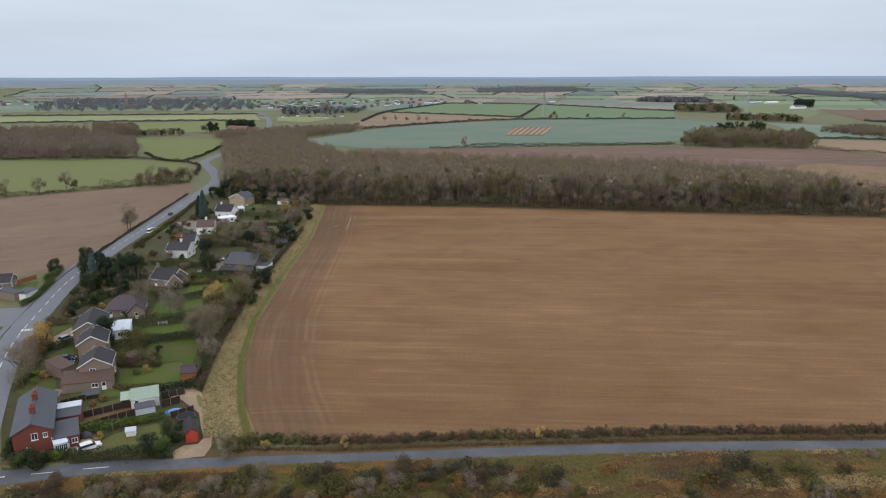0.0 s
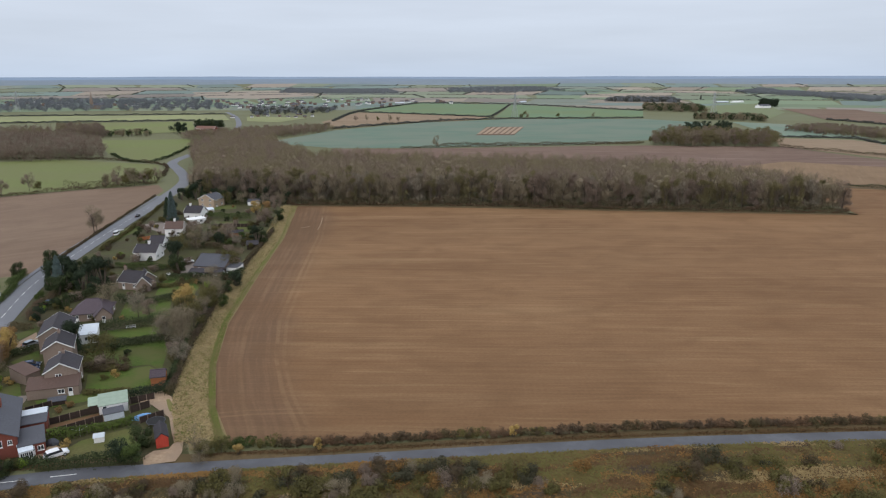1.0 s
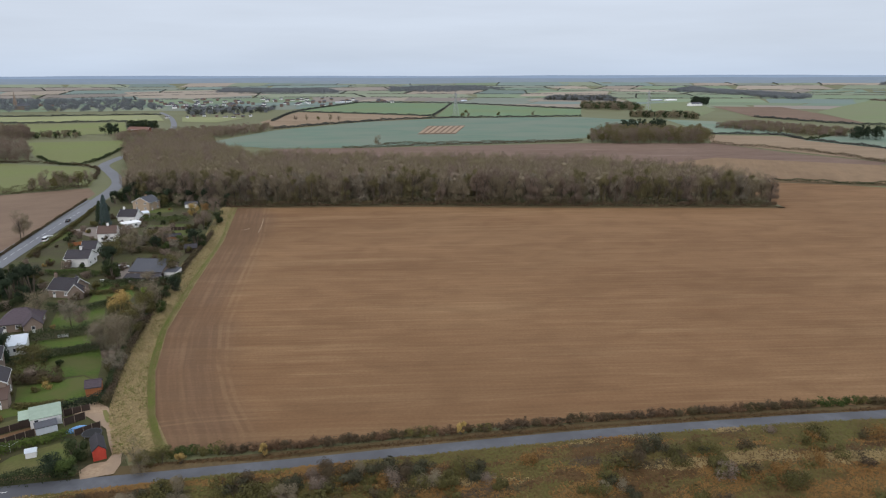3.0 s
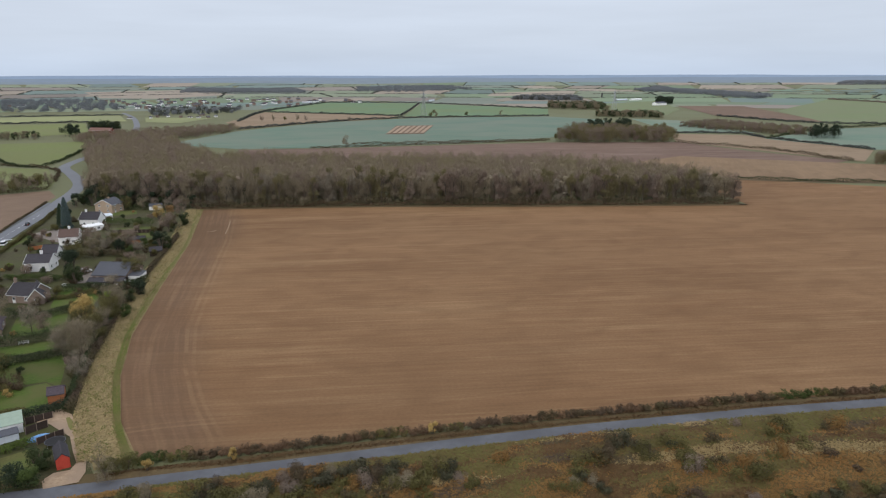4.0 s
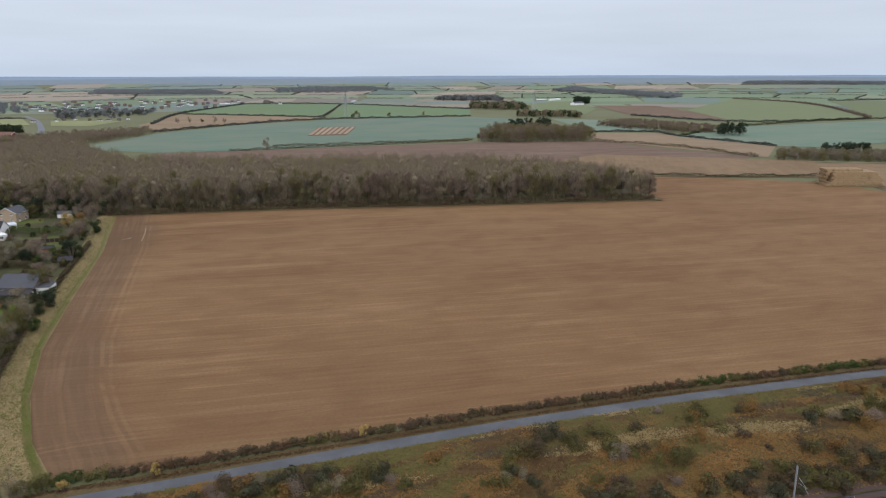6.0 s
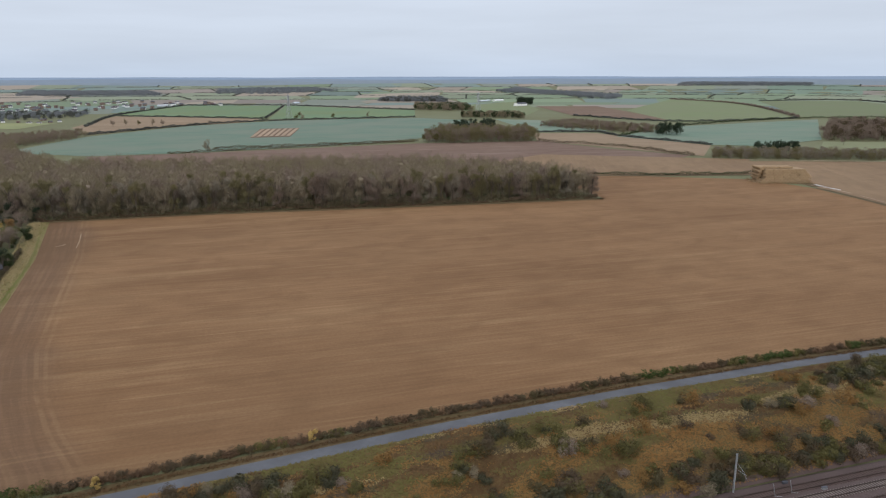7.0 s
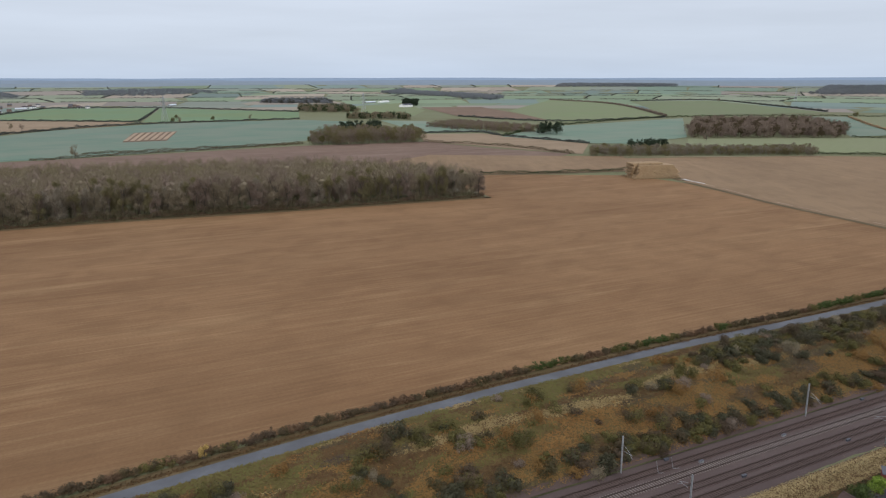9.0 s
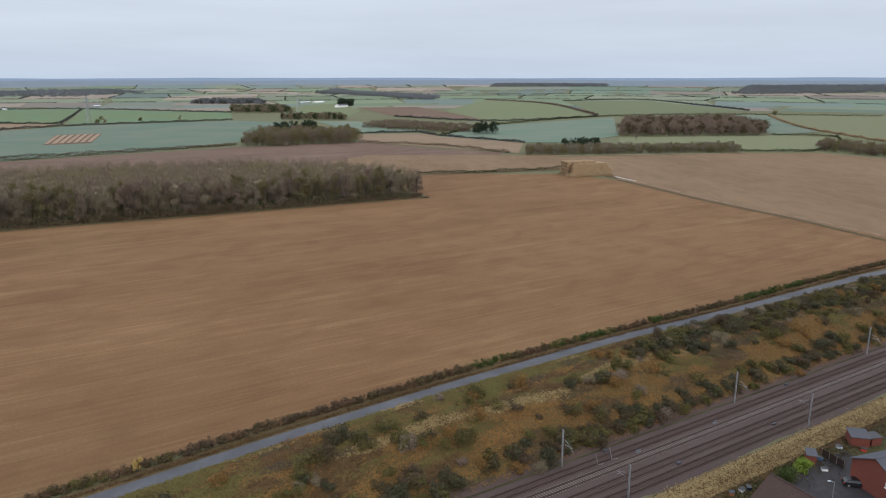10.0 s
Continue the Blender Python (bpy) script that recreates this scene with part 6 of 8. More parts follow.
for k, o in enumerate(TRACKS):
    track = tagged(new("railway_track"), ("brown rusty railway track with dark sleepers", "railway track with pale concrete sleepers", "grey railway track on pale ballast", "railway track with dark stained sleepers")[k], "railway track", "parallel railway tracks")
    for g in (-0.75, 0.75):
        rail_strip(track, o + g)
    for i in range(300):
        x = 55 + i * 0.65
        ob = new("sleeper", SLEEPERS[(2, 0, 2, 2)[k]])
        ob.parent = track
        ob.matrix_world = Matrix.Translation((x, rail_y(x) + o, BED + 0.29)) @ Matrix.Rotation(RA, 4, "Z")


# ---- fields beyond ----
patch("field_brown", [(-283.2, 411.9), (-265.4, 415.8), (-219.6, 447.8), (-171.7, 471.8), (-159.4, 447.1), (-146.1, 302.7), (-140.4, 253.1), (-167.7, 237)], FALLOW, 0.06, 20, "pale brown bare field across the main road")
patch("pasture", [(-397.9, 585.9), (-379.3, 601.7), (-308.8, 626.3), (-210.7, 583.2), (-182.3, 514), (-174.4, 479.7), (-220.7, 450.2), (-266.6, 417.8), (-283.2, 411.9)], PASTURE, 0.1, 30, "bright green sheep pasture")
patch("pasture", [(-358.3, 817.8), (-254.6, 830.9), (-228.4, 728.2), (-219.8, 616.1), (-239.8, 603.7), (-288.4, 673.8)], PASTURE, 0.1, 30, "green pasture in a bend of the road")
patch("meadow", [(-838.7, 1255), (-791.7, 1275.5), (-373.1, 1411.8), (-310.9, 1210.3), (-546.4, 1180), (-685.8, 1102.2), (-721, 1076.2)], PASTURE_PALE, 0.3, 60, "pale yellow-green meadow strip")
patch("meadow", [(-489.4, 1123.4), (-357.5, 1158.6), (-289.1, 945.9), (-378.9, 890.6)], PASTURE, 0.3, 60, "light green meadow by the farm")
patch("meadow", [(-308.9, 1326.6), (-188.2, 1291), (-217.5, 1146.7), (-274.6, 1177.6)], PASTURE_PALE, 0.3, 60, "yellowish meadow by the far road")
patch("field_stubble", [(-149.4, 1147.5), (-117.4, 1498.8), (17.9, 1420.6), (135.3, 1306.1), (116.2, 1212.9), (-3.7, 1131.6), (-113, 986)], STUBBLE, 0.35, 60, "pale stubble field with dark bushes")
patch("field_cereal", [(-164.2, 778.2), (-109.3, 953.2), (14.2, 1131.4), (171.2, 1228.5), (390.2, 1213.3), (448, 1116.3), (438.9, 1012.1), (260.1, 783.7), (174.8, 739.1), (-2.4, 712.4), (-82.4, 713.8)], CEREAL, 0.25, 50, "large blue-green field of winter cereal")
patch("field_green", [(-125.3, 1686.6), (9.1, 1939.9), (249.1, 1848.6), (142.5, 1305.7), (-111.5, 1498.7)], CEREAL_GREEN, 0.4, 80, "deep green cereal field")
patch("field_green", [(253.4, 1848.2), (478.7, 1474.2), (405.4, 1245.9), (146.5, 1285.8)], CEREAL_GREEN, 0.4, 80, "deep green cereal field by a hedge")
patch("field_wet", [(-81.7, 708.1), (-2.4, 706.7), (235.5, 725.8), (375.9, 705.6), (397.2, 603.4), (434.5, 522.2), (280.6, 441.9), (225.3, 500.9), (221.9, 542.4), (-68.8, 593)], WET_SOIL, 0.12, 30, "wet reddish ploughed land behind the wood")
patch("field_brown", [(242, 537.6), (311.8, 578.5), (460.1, 479.2), (392.3, 399.8), (282.4, 440.7)], SOIL_TAN, 0.2, 30, "brown ploughed field behind the hedge")
patch("field_stubble", [(418.5, 805.2), (492.8, 775.1), (514.8, 590), (440, 512), (374.5, 707.5)], STUBBLE, 0.3, 40, "tan field beside a copse")
patch("field_brown", [(450, 468.7), (614.4, 394.4), (679.8, 347.9), (680.7, 261.6), (326.7, 120.3), (352.5, 226.5), (383.4, 340), (391.2, 400.6)], SOIL_TAN, 0.04, 30, "wide pale brown field beyond the farm track")
patch("field_cereal", [(488.1, 722.4), (667.5, 843.3), (979.9, 879.9), (676, 598.1), (560, 566.2), (519.4, 595.3)], CEREAL, 0.35, 50, "blue-green cereal field with tramlines")
patch("field_green", [(554.2, 491.6), (657.7, 580), (855.8, 482.4), (872.2, 428.7), (722.4, 364.6), (633.7, 407)], OLIVE, 0.35, 50, "dull green meadow before a wood")
patch("meadow", [(1261.7, 753.8), (1457.4, 571.9), (806.5, 311.9), (883.9, 441.3), (1013.6, 547.5)], OLIVE, 0.35, 50, "wide olive green meadow")
patch("field_cereal", [(1207, 793.9), (1261.7, 753.8), (944.3, 490.5), (855.9, 504.8)], CEREAL, 0.4, 60, "blue-green field beside the wood")
patch("meadow", [(1527, 1575), (1783.7, 1468.5), (1360.8, 857.2), (1031.5, 926.6), (1008.2, 944.7)], PASTURE_FAR, 0.4, 80, "light yellow-green sloping meadow")
patch("meadow", [(862.9, 1244.7), (1406.9, 1808.2), (1473.6, 1616.6), (976.7, 924.7), (725.3, 901.7)], PASTURE_FAR, 0.4, 80, "bright green sloping meadow")
patch("field_brown", [(795.4, 1520.1), (921.3, 1447.8), (753.3, 955), (676.8, 1141.9)], SOIL_FAR, 0.4, 80, "brown field by a line of trees")
patch("meadow", [(604.2, 1612.8), (928.6, 1886.3), (724.6, 1364.6), (611.1, 1196.1), (530, 1217.7)], PASTURE_FAR, 0.4, 80, "green meadow in front of white barns")
patch("field_cereal", [(504.1, 1111.9), (557.1, 1050.3), (530.3, 798.4), (433.5, 818.2)], CEREAL, 0.4, 60, "blue-green field behind a copse")
patch("field_stubble", [(-952.2, 3117), (-596, 3389.8), (-300.6, 2655.1), (-479.4, 2306.7), (-704.7, 2460.6)], HAZED_FAR_MATS[3], 0.6, 120, "pale distant stubble field")
patch("field_stubble", [(655.9, 2728.1), (1065.4, 2911.4), (904.1, 2494), (571, 2452.6)], HAZED_FAR_MATS[3], 0.6, 120, "pale distant stubble strip")
patch("field_stubble", [(26.6, 2120.8), (177, 2344.6), (138, 2039.2), (9.4, 2008)], HAZED_FAR_MATS[3], 0.6, 120, "small pale distant field")

# patchwork of distant fields
rng = np.random.default_rng(11)
far_mats = [HAZED_FAR_MATS[k] for k in (0, 1, 2, 3, 4, 1, 6, 2, 4, 5)]
far_lab = ["green cereal field beyond the woods", "olive meadow between hedges", "blue-green cereal field", "pale stubble field", "green pasture between hedges", "dull green meadow", "brown ploughed field", "blue-green field of cereal", "pale green meadow", "dull olive field by hedges"]
r, lines = 1650.0, []
while r < 4250:
    dr = r * rng.uniform(0.1, 0.17)
    a = -34 + rng.uniform(0, 4)
    while a < 71:
        da = rng.uniform(5, 12) * 1900 / r
        skew = rng.uniform(-1.2, 1.2)
        k = int(rng.integers(0, 10))
        q = [(a, r), (a + da * 0.99, r * rng.uniform(0.985, 1.015)), (a + da * 0.99 + skew, r + dr * 0.98), (a + skew, r + dr * 0.98)]
        pts = [(round(rr * math.sin(radians(aa)), 1), round(rr * math.cos(radians(aa)), 1)) for aa, rr in q]
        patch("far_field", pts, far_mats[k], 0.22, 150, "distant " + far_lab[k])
        lines.append((pts[0], pts[1]))
        if rng.uniform() < 0.7:
            lines.append((pts[0], pts[3]))
        a += da
    r += dr

# ---- hedges and tree lines beyond ----
def far_hedge(pts, h, w, m, label, seed, dense=9, size=1.3):
    hedge(pts, w, h, dense, m, label, size=size, seed=seed, uneven=0.5, name="hedgerow", slim=0.8)


FH = [
    ([(-276.4, 411.9), (-240.4, 432.3), (-219.6, 447.8), (-173.5, 477)], 2.2, TWIG, "brown hedge between pasture and ploughland"),
    ([(-223, 451), (-212.1, 461.7), (-203, 470), (-190, 480), (-176, 491)], 4, THORN, "dark thorn hedge by the pasture"),
    ([(-387, 614.4), (-311, 630.8), (-212.1, 587.1), (-180.2, 507.9)], 2.0, TWIG, "low hedge round the pasture"),
    ([(-281.5, 663.5), (-239.8, 603.7), (-219.8, 616.1), (-230.4, 740.4)], 2.0, IVY, "dark hedge in the bend of the road"),
    ([(-791.7, 1275.5), (-586.7, 1338), (-367.7, 1412.3)], 2.5, IVY, "long dark far hedge line"),
    ([(-685.8, 1102.2), (-497.2, 1152.2), (-362.6, 1190.7)], 2.2, IVY, "long dark hedge across the meadows"),
    ([(-113, 986), (-3.7, 1116.2), (116.2, 1212.9), (400.1, 1229.2)], 2.5, TWIG, "dark hedge above the cereal field"),
    ([(-111.5, 1498.7), (17.6, 1397.9), (138.4, 1286.3)], 2.5, IVY, "dark hedge along the stubble"),
    ([(-133, 1163.8), (-115.3, 1550.2), (9.1, 1939.9)], 2.8, IVY, "dark hedge on a slope"),
    ([(9.1, 1939.9), (249.1, 1848.6), (478.7, 1474.2)], 2.8, IVY, "long dark far hedge"),
    ([(244.7, 1815.8), (142.5, 1305.7)], 2.5, IVY, "hedge between two green fields"),
    ([(-13.7, 706.9), (66.9, 722.9), (173.3, 733), (241.3, 744.2)], 2.2, TWIG, "dark hedge behind the wood"),
    ([(29.5, 744.3), (122.9, 743.7), (246.7, 748.7)], 2.2, TWIG, "dark hedge below the cereal field"),
    ([(371.2, 701.2), (420.4, 616.9), (433.4, 516.7)], 2.4, TWIG, "dark brown hedge between tan fields"),
    ([(427.6, 822.5), (503.6, 792), (495.8, 727.5), (519.4, 595.3)], 2.0, TWIG, "brown hedge beside the copse"),
    ([(282.3, 444.6), (324.4, 422.8), (393.7, 403.2)], 1.8, IVY, "low dark hedge at the end of the field"),
        ([(490.9, 720.3), (667.5, 843.3), (968.2, 909.8), (1223, 804.6), (1397.3, 614)], 2.6, IVY, "long dark hedge across the meadows"),
    ([(676.8, 1141.9), (736.1, 930.1), (968.2, 909.8)], 2.6, IVY, "hedge below the green slope"),
    ([(1406.9, 1808.2), (1341.3, 1471.1), (995.1, 932.4)], 3.5, TWIG_RED, "brown hedge down the slope"),
    ([(1527, 1575), (1821.2, 1499.6), (1382.7, 871.1)], 3.0, IVY, "dark hedge over the meadow"),
    ([(628.8, 403.7), (706.5, 362), (878, 434.9), (847.2, 499.5)], 2.2, IVY, "hedge round the dull meadow"),
    ([(1245.4, 743.9), (1002.4, 541.4), (806.5, 311.9)], 2.4, STRAW, "pale grass track beside the meadow"),
]
for k, (pts, h, m, lab) in enumerate(FH):
    far = math.hypot(*pts[0]) > 900
    far_hedge(pts, h * (1.2 if far else 1.1), 3.0 if far else 2.4, (FAR_HEDGE if m in (IVY, TWIG) else m) if far else (THORN if m is TWIG else m), lab, 50 + k, 20 if far else 30, 1.3 if far else 0.65)
far_tris = []
for k, (p, q) in enumerate(lines):
    if 2050 < math.hypot(*p) < 3900:
        n = max(8, int(2.4 * math.dist(p, q)))
        r2 = np.random.default_rng(200 + k)
        f = r2.uniform(0, 1, (n, 1))
        c = np.array(p) * (1 - f) + np.array(q) * f + r2.normal(size=(n, 2)) * 1.0
        gap = np.sin(f[:, 0] * 9 + k) > -0.8
        h = np.array([land(*u) for u in c]) + r2.uniform(0.6, 3.6, n) + 0.8 * np.clip(np.sin(f[:, 0] * 40 + k) - 0.6, 0, 1)
        far_tris.append(blades(r2, np.column_stack([c, h])[gap], 2.0, 1.7, 0.2))
tagged(soup("far_hedgerows", np.concatenate(far_tris), FAR_HEDGE), "thin bare hedgerows dividing the distant fields", "hedgerows", kind="stuff")


# ---- pylons, church, barns, stack ----
def pylon(p, h, turn, label):
    top = empty("pylon", at(p, turn), label, "pylon", "pylons across the farmland")
    bm = bmesh.new()
    w = h * 0.1
    lev = [0, 0.25, 0.45, 0.62, 0.78, 0.9, 1.0]
    wid = [w, w * 0.7, w * 0.5, w * 0.34, w * 0.26, w * 0.2, w * 0.05]
    for (z0, w0), (z1, w1) in zip(zip(lev, wid), zip(lev[1:], wid[1:])):
        c0 = [(sx * w0, sy * w0, z0 * h) for sx, sy in ((1, 1), (1, -1), (-1, -1), (-1, 1))]
        c1 = [(sx * w1, sy * w1, z1 * h) for sx, sy in ((1, 1), (1, -1), (-1, -1), (-1, 1))]
        for k in range(4):
            tube(bm, c0[k], c1[k], 0.3, 0.26, 4)
            tube(bm, c0[k], c1[(k + 1) % 4], 0.16, 0.16, 4)
    part("tower", bm, GALV, top)
    for z, r in ((0.62, 0.17), (0.77, 0.22), (0.9, 0.15)):
        bm = bmesh.new()
        tube(bm, (-r * h, 0, z * h), (r * h, 0, z * h), 0.25, 0.25, 4)
        tube(bm, (-r * h, 0, z * h), (0, 0, z * h + 0.06 * h), 0.18, 0.18, 4)
        tube(bm, (r * h, 0, z * h), (0, 0, z * h + 0.06 * h), 0.18, 0.18, 4)
        part("cross_arm", bm, GALV, top)


pylon((184.5, 1302.8), 42, 0.4, "grey lattice steel pylon in the cereal field")
pylon((553.5, 1297.7), 42, 0.4, "grey lattice steel pylon by the meadow")
pylon((2026.9, 1384.2), 42, 0.4, "distant grey lattice steel pylon")
pylon((-805.4, 1483.6), 40, 0.4, "distant grey pylon over the village")


def church(p, label):
    top = empty("church", at(p, 0.5), label, "church")
    part("nave", box(bmesh.new(), 0, 22, -5, 5, -0.5, 8), STONE, top)
    bm = bmesh.new()
    v = [bm.verts.new(q) for q in ((0, -5.6, 7.8), (22, -5.6, 7.8), (22, 5.6, 7.8), (0, 5.6, 7.8), (0, 0, 13), (22, 0, 13))]
    for f in ((0, 1, 5, 4), (2, 3, 4, 5), (0, 4, 3), (1, 2, 5)):
        bm.faces.new([v[i] for i in f])
    part("roof", bm, SLATE, top)
    part("tower", box(bmesh.new(), -7, 0, -3.5, 3.5, -0.5, 17), STONE, top)
    bm = bmesh.new()
    bmesh.ops.create_cone(bm, cap_ends=True, segments=8, radius1=3.6, radius2=0.1, depth=22, matrix=Matrix.Translation((-3.5, 0, 28)))
    part("spire", bm, STONE, top)


church((-716.3, 1625.7), "stone village church with a tall spire")


def barn(a, b, depth, eave, rise, m, roof_mat, label):
    return house(a, b, depth, eave, rise, m, roof_mat, label, name="barn", verge=False, auto=False, over=0.3, category="barn")


barn((826.3, 1917.4), (872, 1949.2), 10, 3.2, 1.8, GALV, PALE_SHEET, "long farm barn with a white roof")
barn((881.5, 1938.8), (925.6, 1971.1), 10, 3.2, 1.8, WHITE, WHITE, "white farm barn beside another")
barn((764.9, 1548.6), (797, 1564.3), 14, 5, 3, RENDER_WHITE, SLATE, "white farmhouse by dark trees")
barn((-51.4, 1914.6), (-27.3, 1911.7), 8, 3, 1.6, GALV, PALE_SHEET, "white farm building in the distance")
barn((292.1, 1946.4), (312, 1974.5), 8, 3, 1.6, GALV, PALE_SHEET, "pale farm building far off")

# straw stack of big square bales
stack = empty("straw_stack", at((381.6, 366.9), radians(-18)), "large stack of weathered square straw bales", "straw stack")
bale_bm = box(bmesh.new(), -1.2, 1.2, -0.6, 0.6, -0.58, 0.58, bevel=0.06)
BALE = bpy.data.meshes.new("bale")
bale_bm.to_mesh(BALE)
bale_bm.free()
BALE.materials.append(STRAW)
rng = np.random.default_rng(8)
for lay in range(9):
    for i in range(14):
        for j in range(12):
            shown = j == 0 or i == 0 or lay == 8
            if not shown or (lay == 8 and (j < 3 or i > 9 or (i * 7 + j * 3) % 4 == 0)) or (lay >= 7 and i > 11) or (lay >= 5 and i == 13) or (lay > 1 and i == 0 and j < 6 - lay // 2):
                continue
            ob = new("bale", BALE)
            ob.parent = stack
            ob.matrix_basis = Matrix.Translation(((i - 6.8 + 0.5 * (lay % 2)) * 2.42 + rng.normal() * 0.12, (j - 5.5) * 1.22 + rng.normal() * 0.14, 0.58 + lay * 1.17)) @ Matrix.Rotation(rng.normal() * 0.06, 4, "Z")
loose = []
for side, ln in (((0, -8.2), 16), ((-17.6, 0), 8), ((10, -8.6), 7)):
    c = np.column_stack([side[0] + rng.uniform(-ln, ln, 900) * (1 if side[1] else 0.25), side[1] + rng.normal(size=900) * (1.3 if side[1] else 5), np.abs(rng.normal(size=900)) * 0.5])
    loose.append(blades(rng, c, 1.1, 0.3, 0.1))
soup("loose_straw", np.concatenate(loose), STRAW, stack)
core = part("core", box(bmesh.new(), -14.2, 13.4, -6.3, 7.2, 0, 9.2), STRAW, stack)

ribbon("farm_track", [(389.6, 414.9), (391.2, 400.6)], 1.5, GRAVEL, 0.15, "pale farm track at the hedge", "track", n=3)
ribbon("farm_track", [(385.8, 345.4), (384.8, 321.9), (364.2, 253), (354.4, 194.8), (346.4, 162.1), (338.1, 124.8)], 0.6, GRAVEL, 0.2, "pale chalky farm track between two fields", "track", n=16, worn=0.1)
ribbon("farm_track", [(391.5, 347), (388.5, 336), (386.5, 322)], 1.1, SKY_PUDDLE, 0.22, "sky-white puddles where the track leaves the stack", "track", n=14, worn=0.25)
ribbon("farm_track", [(452, 474), (480, 460), (510, 444), (560, 418), (616, 389)], 1.2, GRAVEL, 0.5, "pale farm track along the foot of the tree belt", "track", n=14, worn=0.5)
ribbon("track_verge", [(380, 335.4), (376.4, 314.7), (357.4, 248.1), (347.1, 190.6), (338.5, 158.2), (328.9, 121.2)], 2.0, VERGE_BROWN, 0.15, "dark rough grass beside the farm track", "verge")

ribbon("field_baulk", [(277.2, 440.5), (322.4, 420.2), (388.8, 398.1), (395.5, 368.7), (384.3, 339.3)], 3.5, VERGE_BROWN, 0.14, "dark rough grass between two fields", "verge")

# trial plots of straw in the cereal field
plot = patch("plot_ground", [(74.9, 864.4), (122.3, 863.3), (158.4, 1017.8), (103.5, 1018.6)], SOIL_FAR, 0.3, 40, "square of bare tan trial plots in the cereal", "trial plot")
for k in range(7):
    t0 = (k + 0.1) / 6.3
    a0 = Vector((78.4, 872.8)) * (1 - t0) + Vector((122.1, 871.8)) * t0
    b0 = Vector((105.4, 1006.2)) * (1 - t0) + Vector((154.1, 1005.6)) * t0
    ribbon("trial_strip", [tuple(a0), tuple((a0 + b0) / 2), tuple(b0)], 2.3, GRAVEL, 0.8, "pale straw-coloured strip of a trial plot", "trial plot", n=2, edge=0.7)


# ---- the far village ----
def cottage(w, d, eave, rise, wall_mat, roof_mat, label):
    top = empty("village_house", Matrix(), label, "house", "houses of the distant village")
    part("wall", box(bmesh.new(), -w / 2, w / 2, -d / 2, d / 2, -1, eave), wall_mat, top)
    bm = bmesh.new()
    v = [bm.verts.new(q) for q in ((-w / 2 - 0.3, -d / 2 - 0.3, eave - 0.1), (w / 2 + 0.3, -d / 2 - 0.3, eave - 0.1), (w / 2 + 0.3, d / 2 + 0.3, eave - 0.1), (-w / 2 - 0.3, d / 2 + 0.3, eave - 0.1), (-w / 2 - 0.3, 0, eave + rise), (w / 2 + 0.3, 0, eave + rise))]
    for f in ((0, 1, 5, 4), (2, 3, 4, 5), (0, 4, 3), (1, 2, 5)):
        bm.faces.new([v[i] for i in f])
    part("roof", bm, roof_mat, top)
    part("chimney", box(bmesh.new(), w * 0.3, w * 0.3 + 0.9, -0.4, 0.4, eave, eave + rise + 1.0), wall_mat, top)
    for x in (-w / 4, w / 4):
        for z in (0.9, 3.3):
            win = part("window", box(bmesh.new(), x - 0.7, x + 0.7, -d / 2 - 0.03, -d / 2 + 0.05, z, z + 1.2), PANE, top)
    return top


rng = np.random.default_rng(21)
kinds = [cottage(10, 8, 5, 3, RENDER_WHITE, SLATE, "white village house with a slate roof"), cottage(9, 8, 5, 3, STONE, TILE_BROWN, "stone village house with brown tiles"), cottage(11, 8, 5, 3, STONE, SLATE, "stone village house with a grey roof"), cottage(14, 9, 3, 3, RENDER_WHITE, TILE_PURPLE, "white village bungalow with dark tiles")]
spots = []
for (x0, y0), (x1, y1), n in (((-700, 1700), (-300, 2200), 60), ((-330, 1750), (-60, 2200), 40), ((-1250, 1700), (-700, 2150), 50), ((-330, 1290), (-180, 1400), 12), ((-60, 1900), (120, 2100), 12)):
    spots += [(rng.uniform(x0, x1), rng.uniform(y0, y1)) for _ in range(n)]
for k, p in enumerate(spots):
    small_one = 0.5 if p[1] < 1500 else 0.85
    m = at(p, rng.uniform(-0.5, 0.5)) @ Matrix.Scale(small_one, 4)
    if k < 4:
        kinds[k].matrix_world = m
    else:
        made = copy_thing(kinds[k % 4], Matrix())
        made.matrix_basis = m


# ---- the big bare wood behind the field ----
def inside(p, poly):
    x, y = p
    c = False
    for (x0, y0), (x1, y1) in zip(poly, poly[1:] + poly[:1]):
        if (y0 > y) != (y1 > y) and x < (x1 - x0) * (y - y0) / (y1 - y0) + x0:
            c = not c
    return c


def scattered(poly, gap, rng, wobble=0.35):
    xs, ys = [p[0] for p in poly], [p[1] for p in poly]
    out = []
    for i, y in enumerate(np.arange(min(ys), max(ys), gap * 0.87)):
        for x in np.arange(min(xs) + (i % 2) * gap / 2, max(xs), gap):
            p = (x + rng.uniform(-wobble, wobble) * gap, y + rng.uniform(-wobble, wobble) * gap)
            if inside(p, poly):
                out.append(p)
    return out


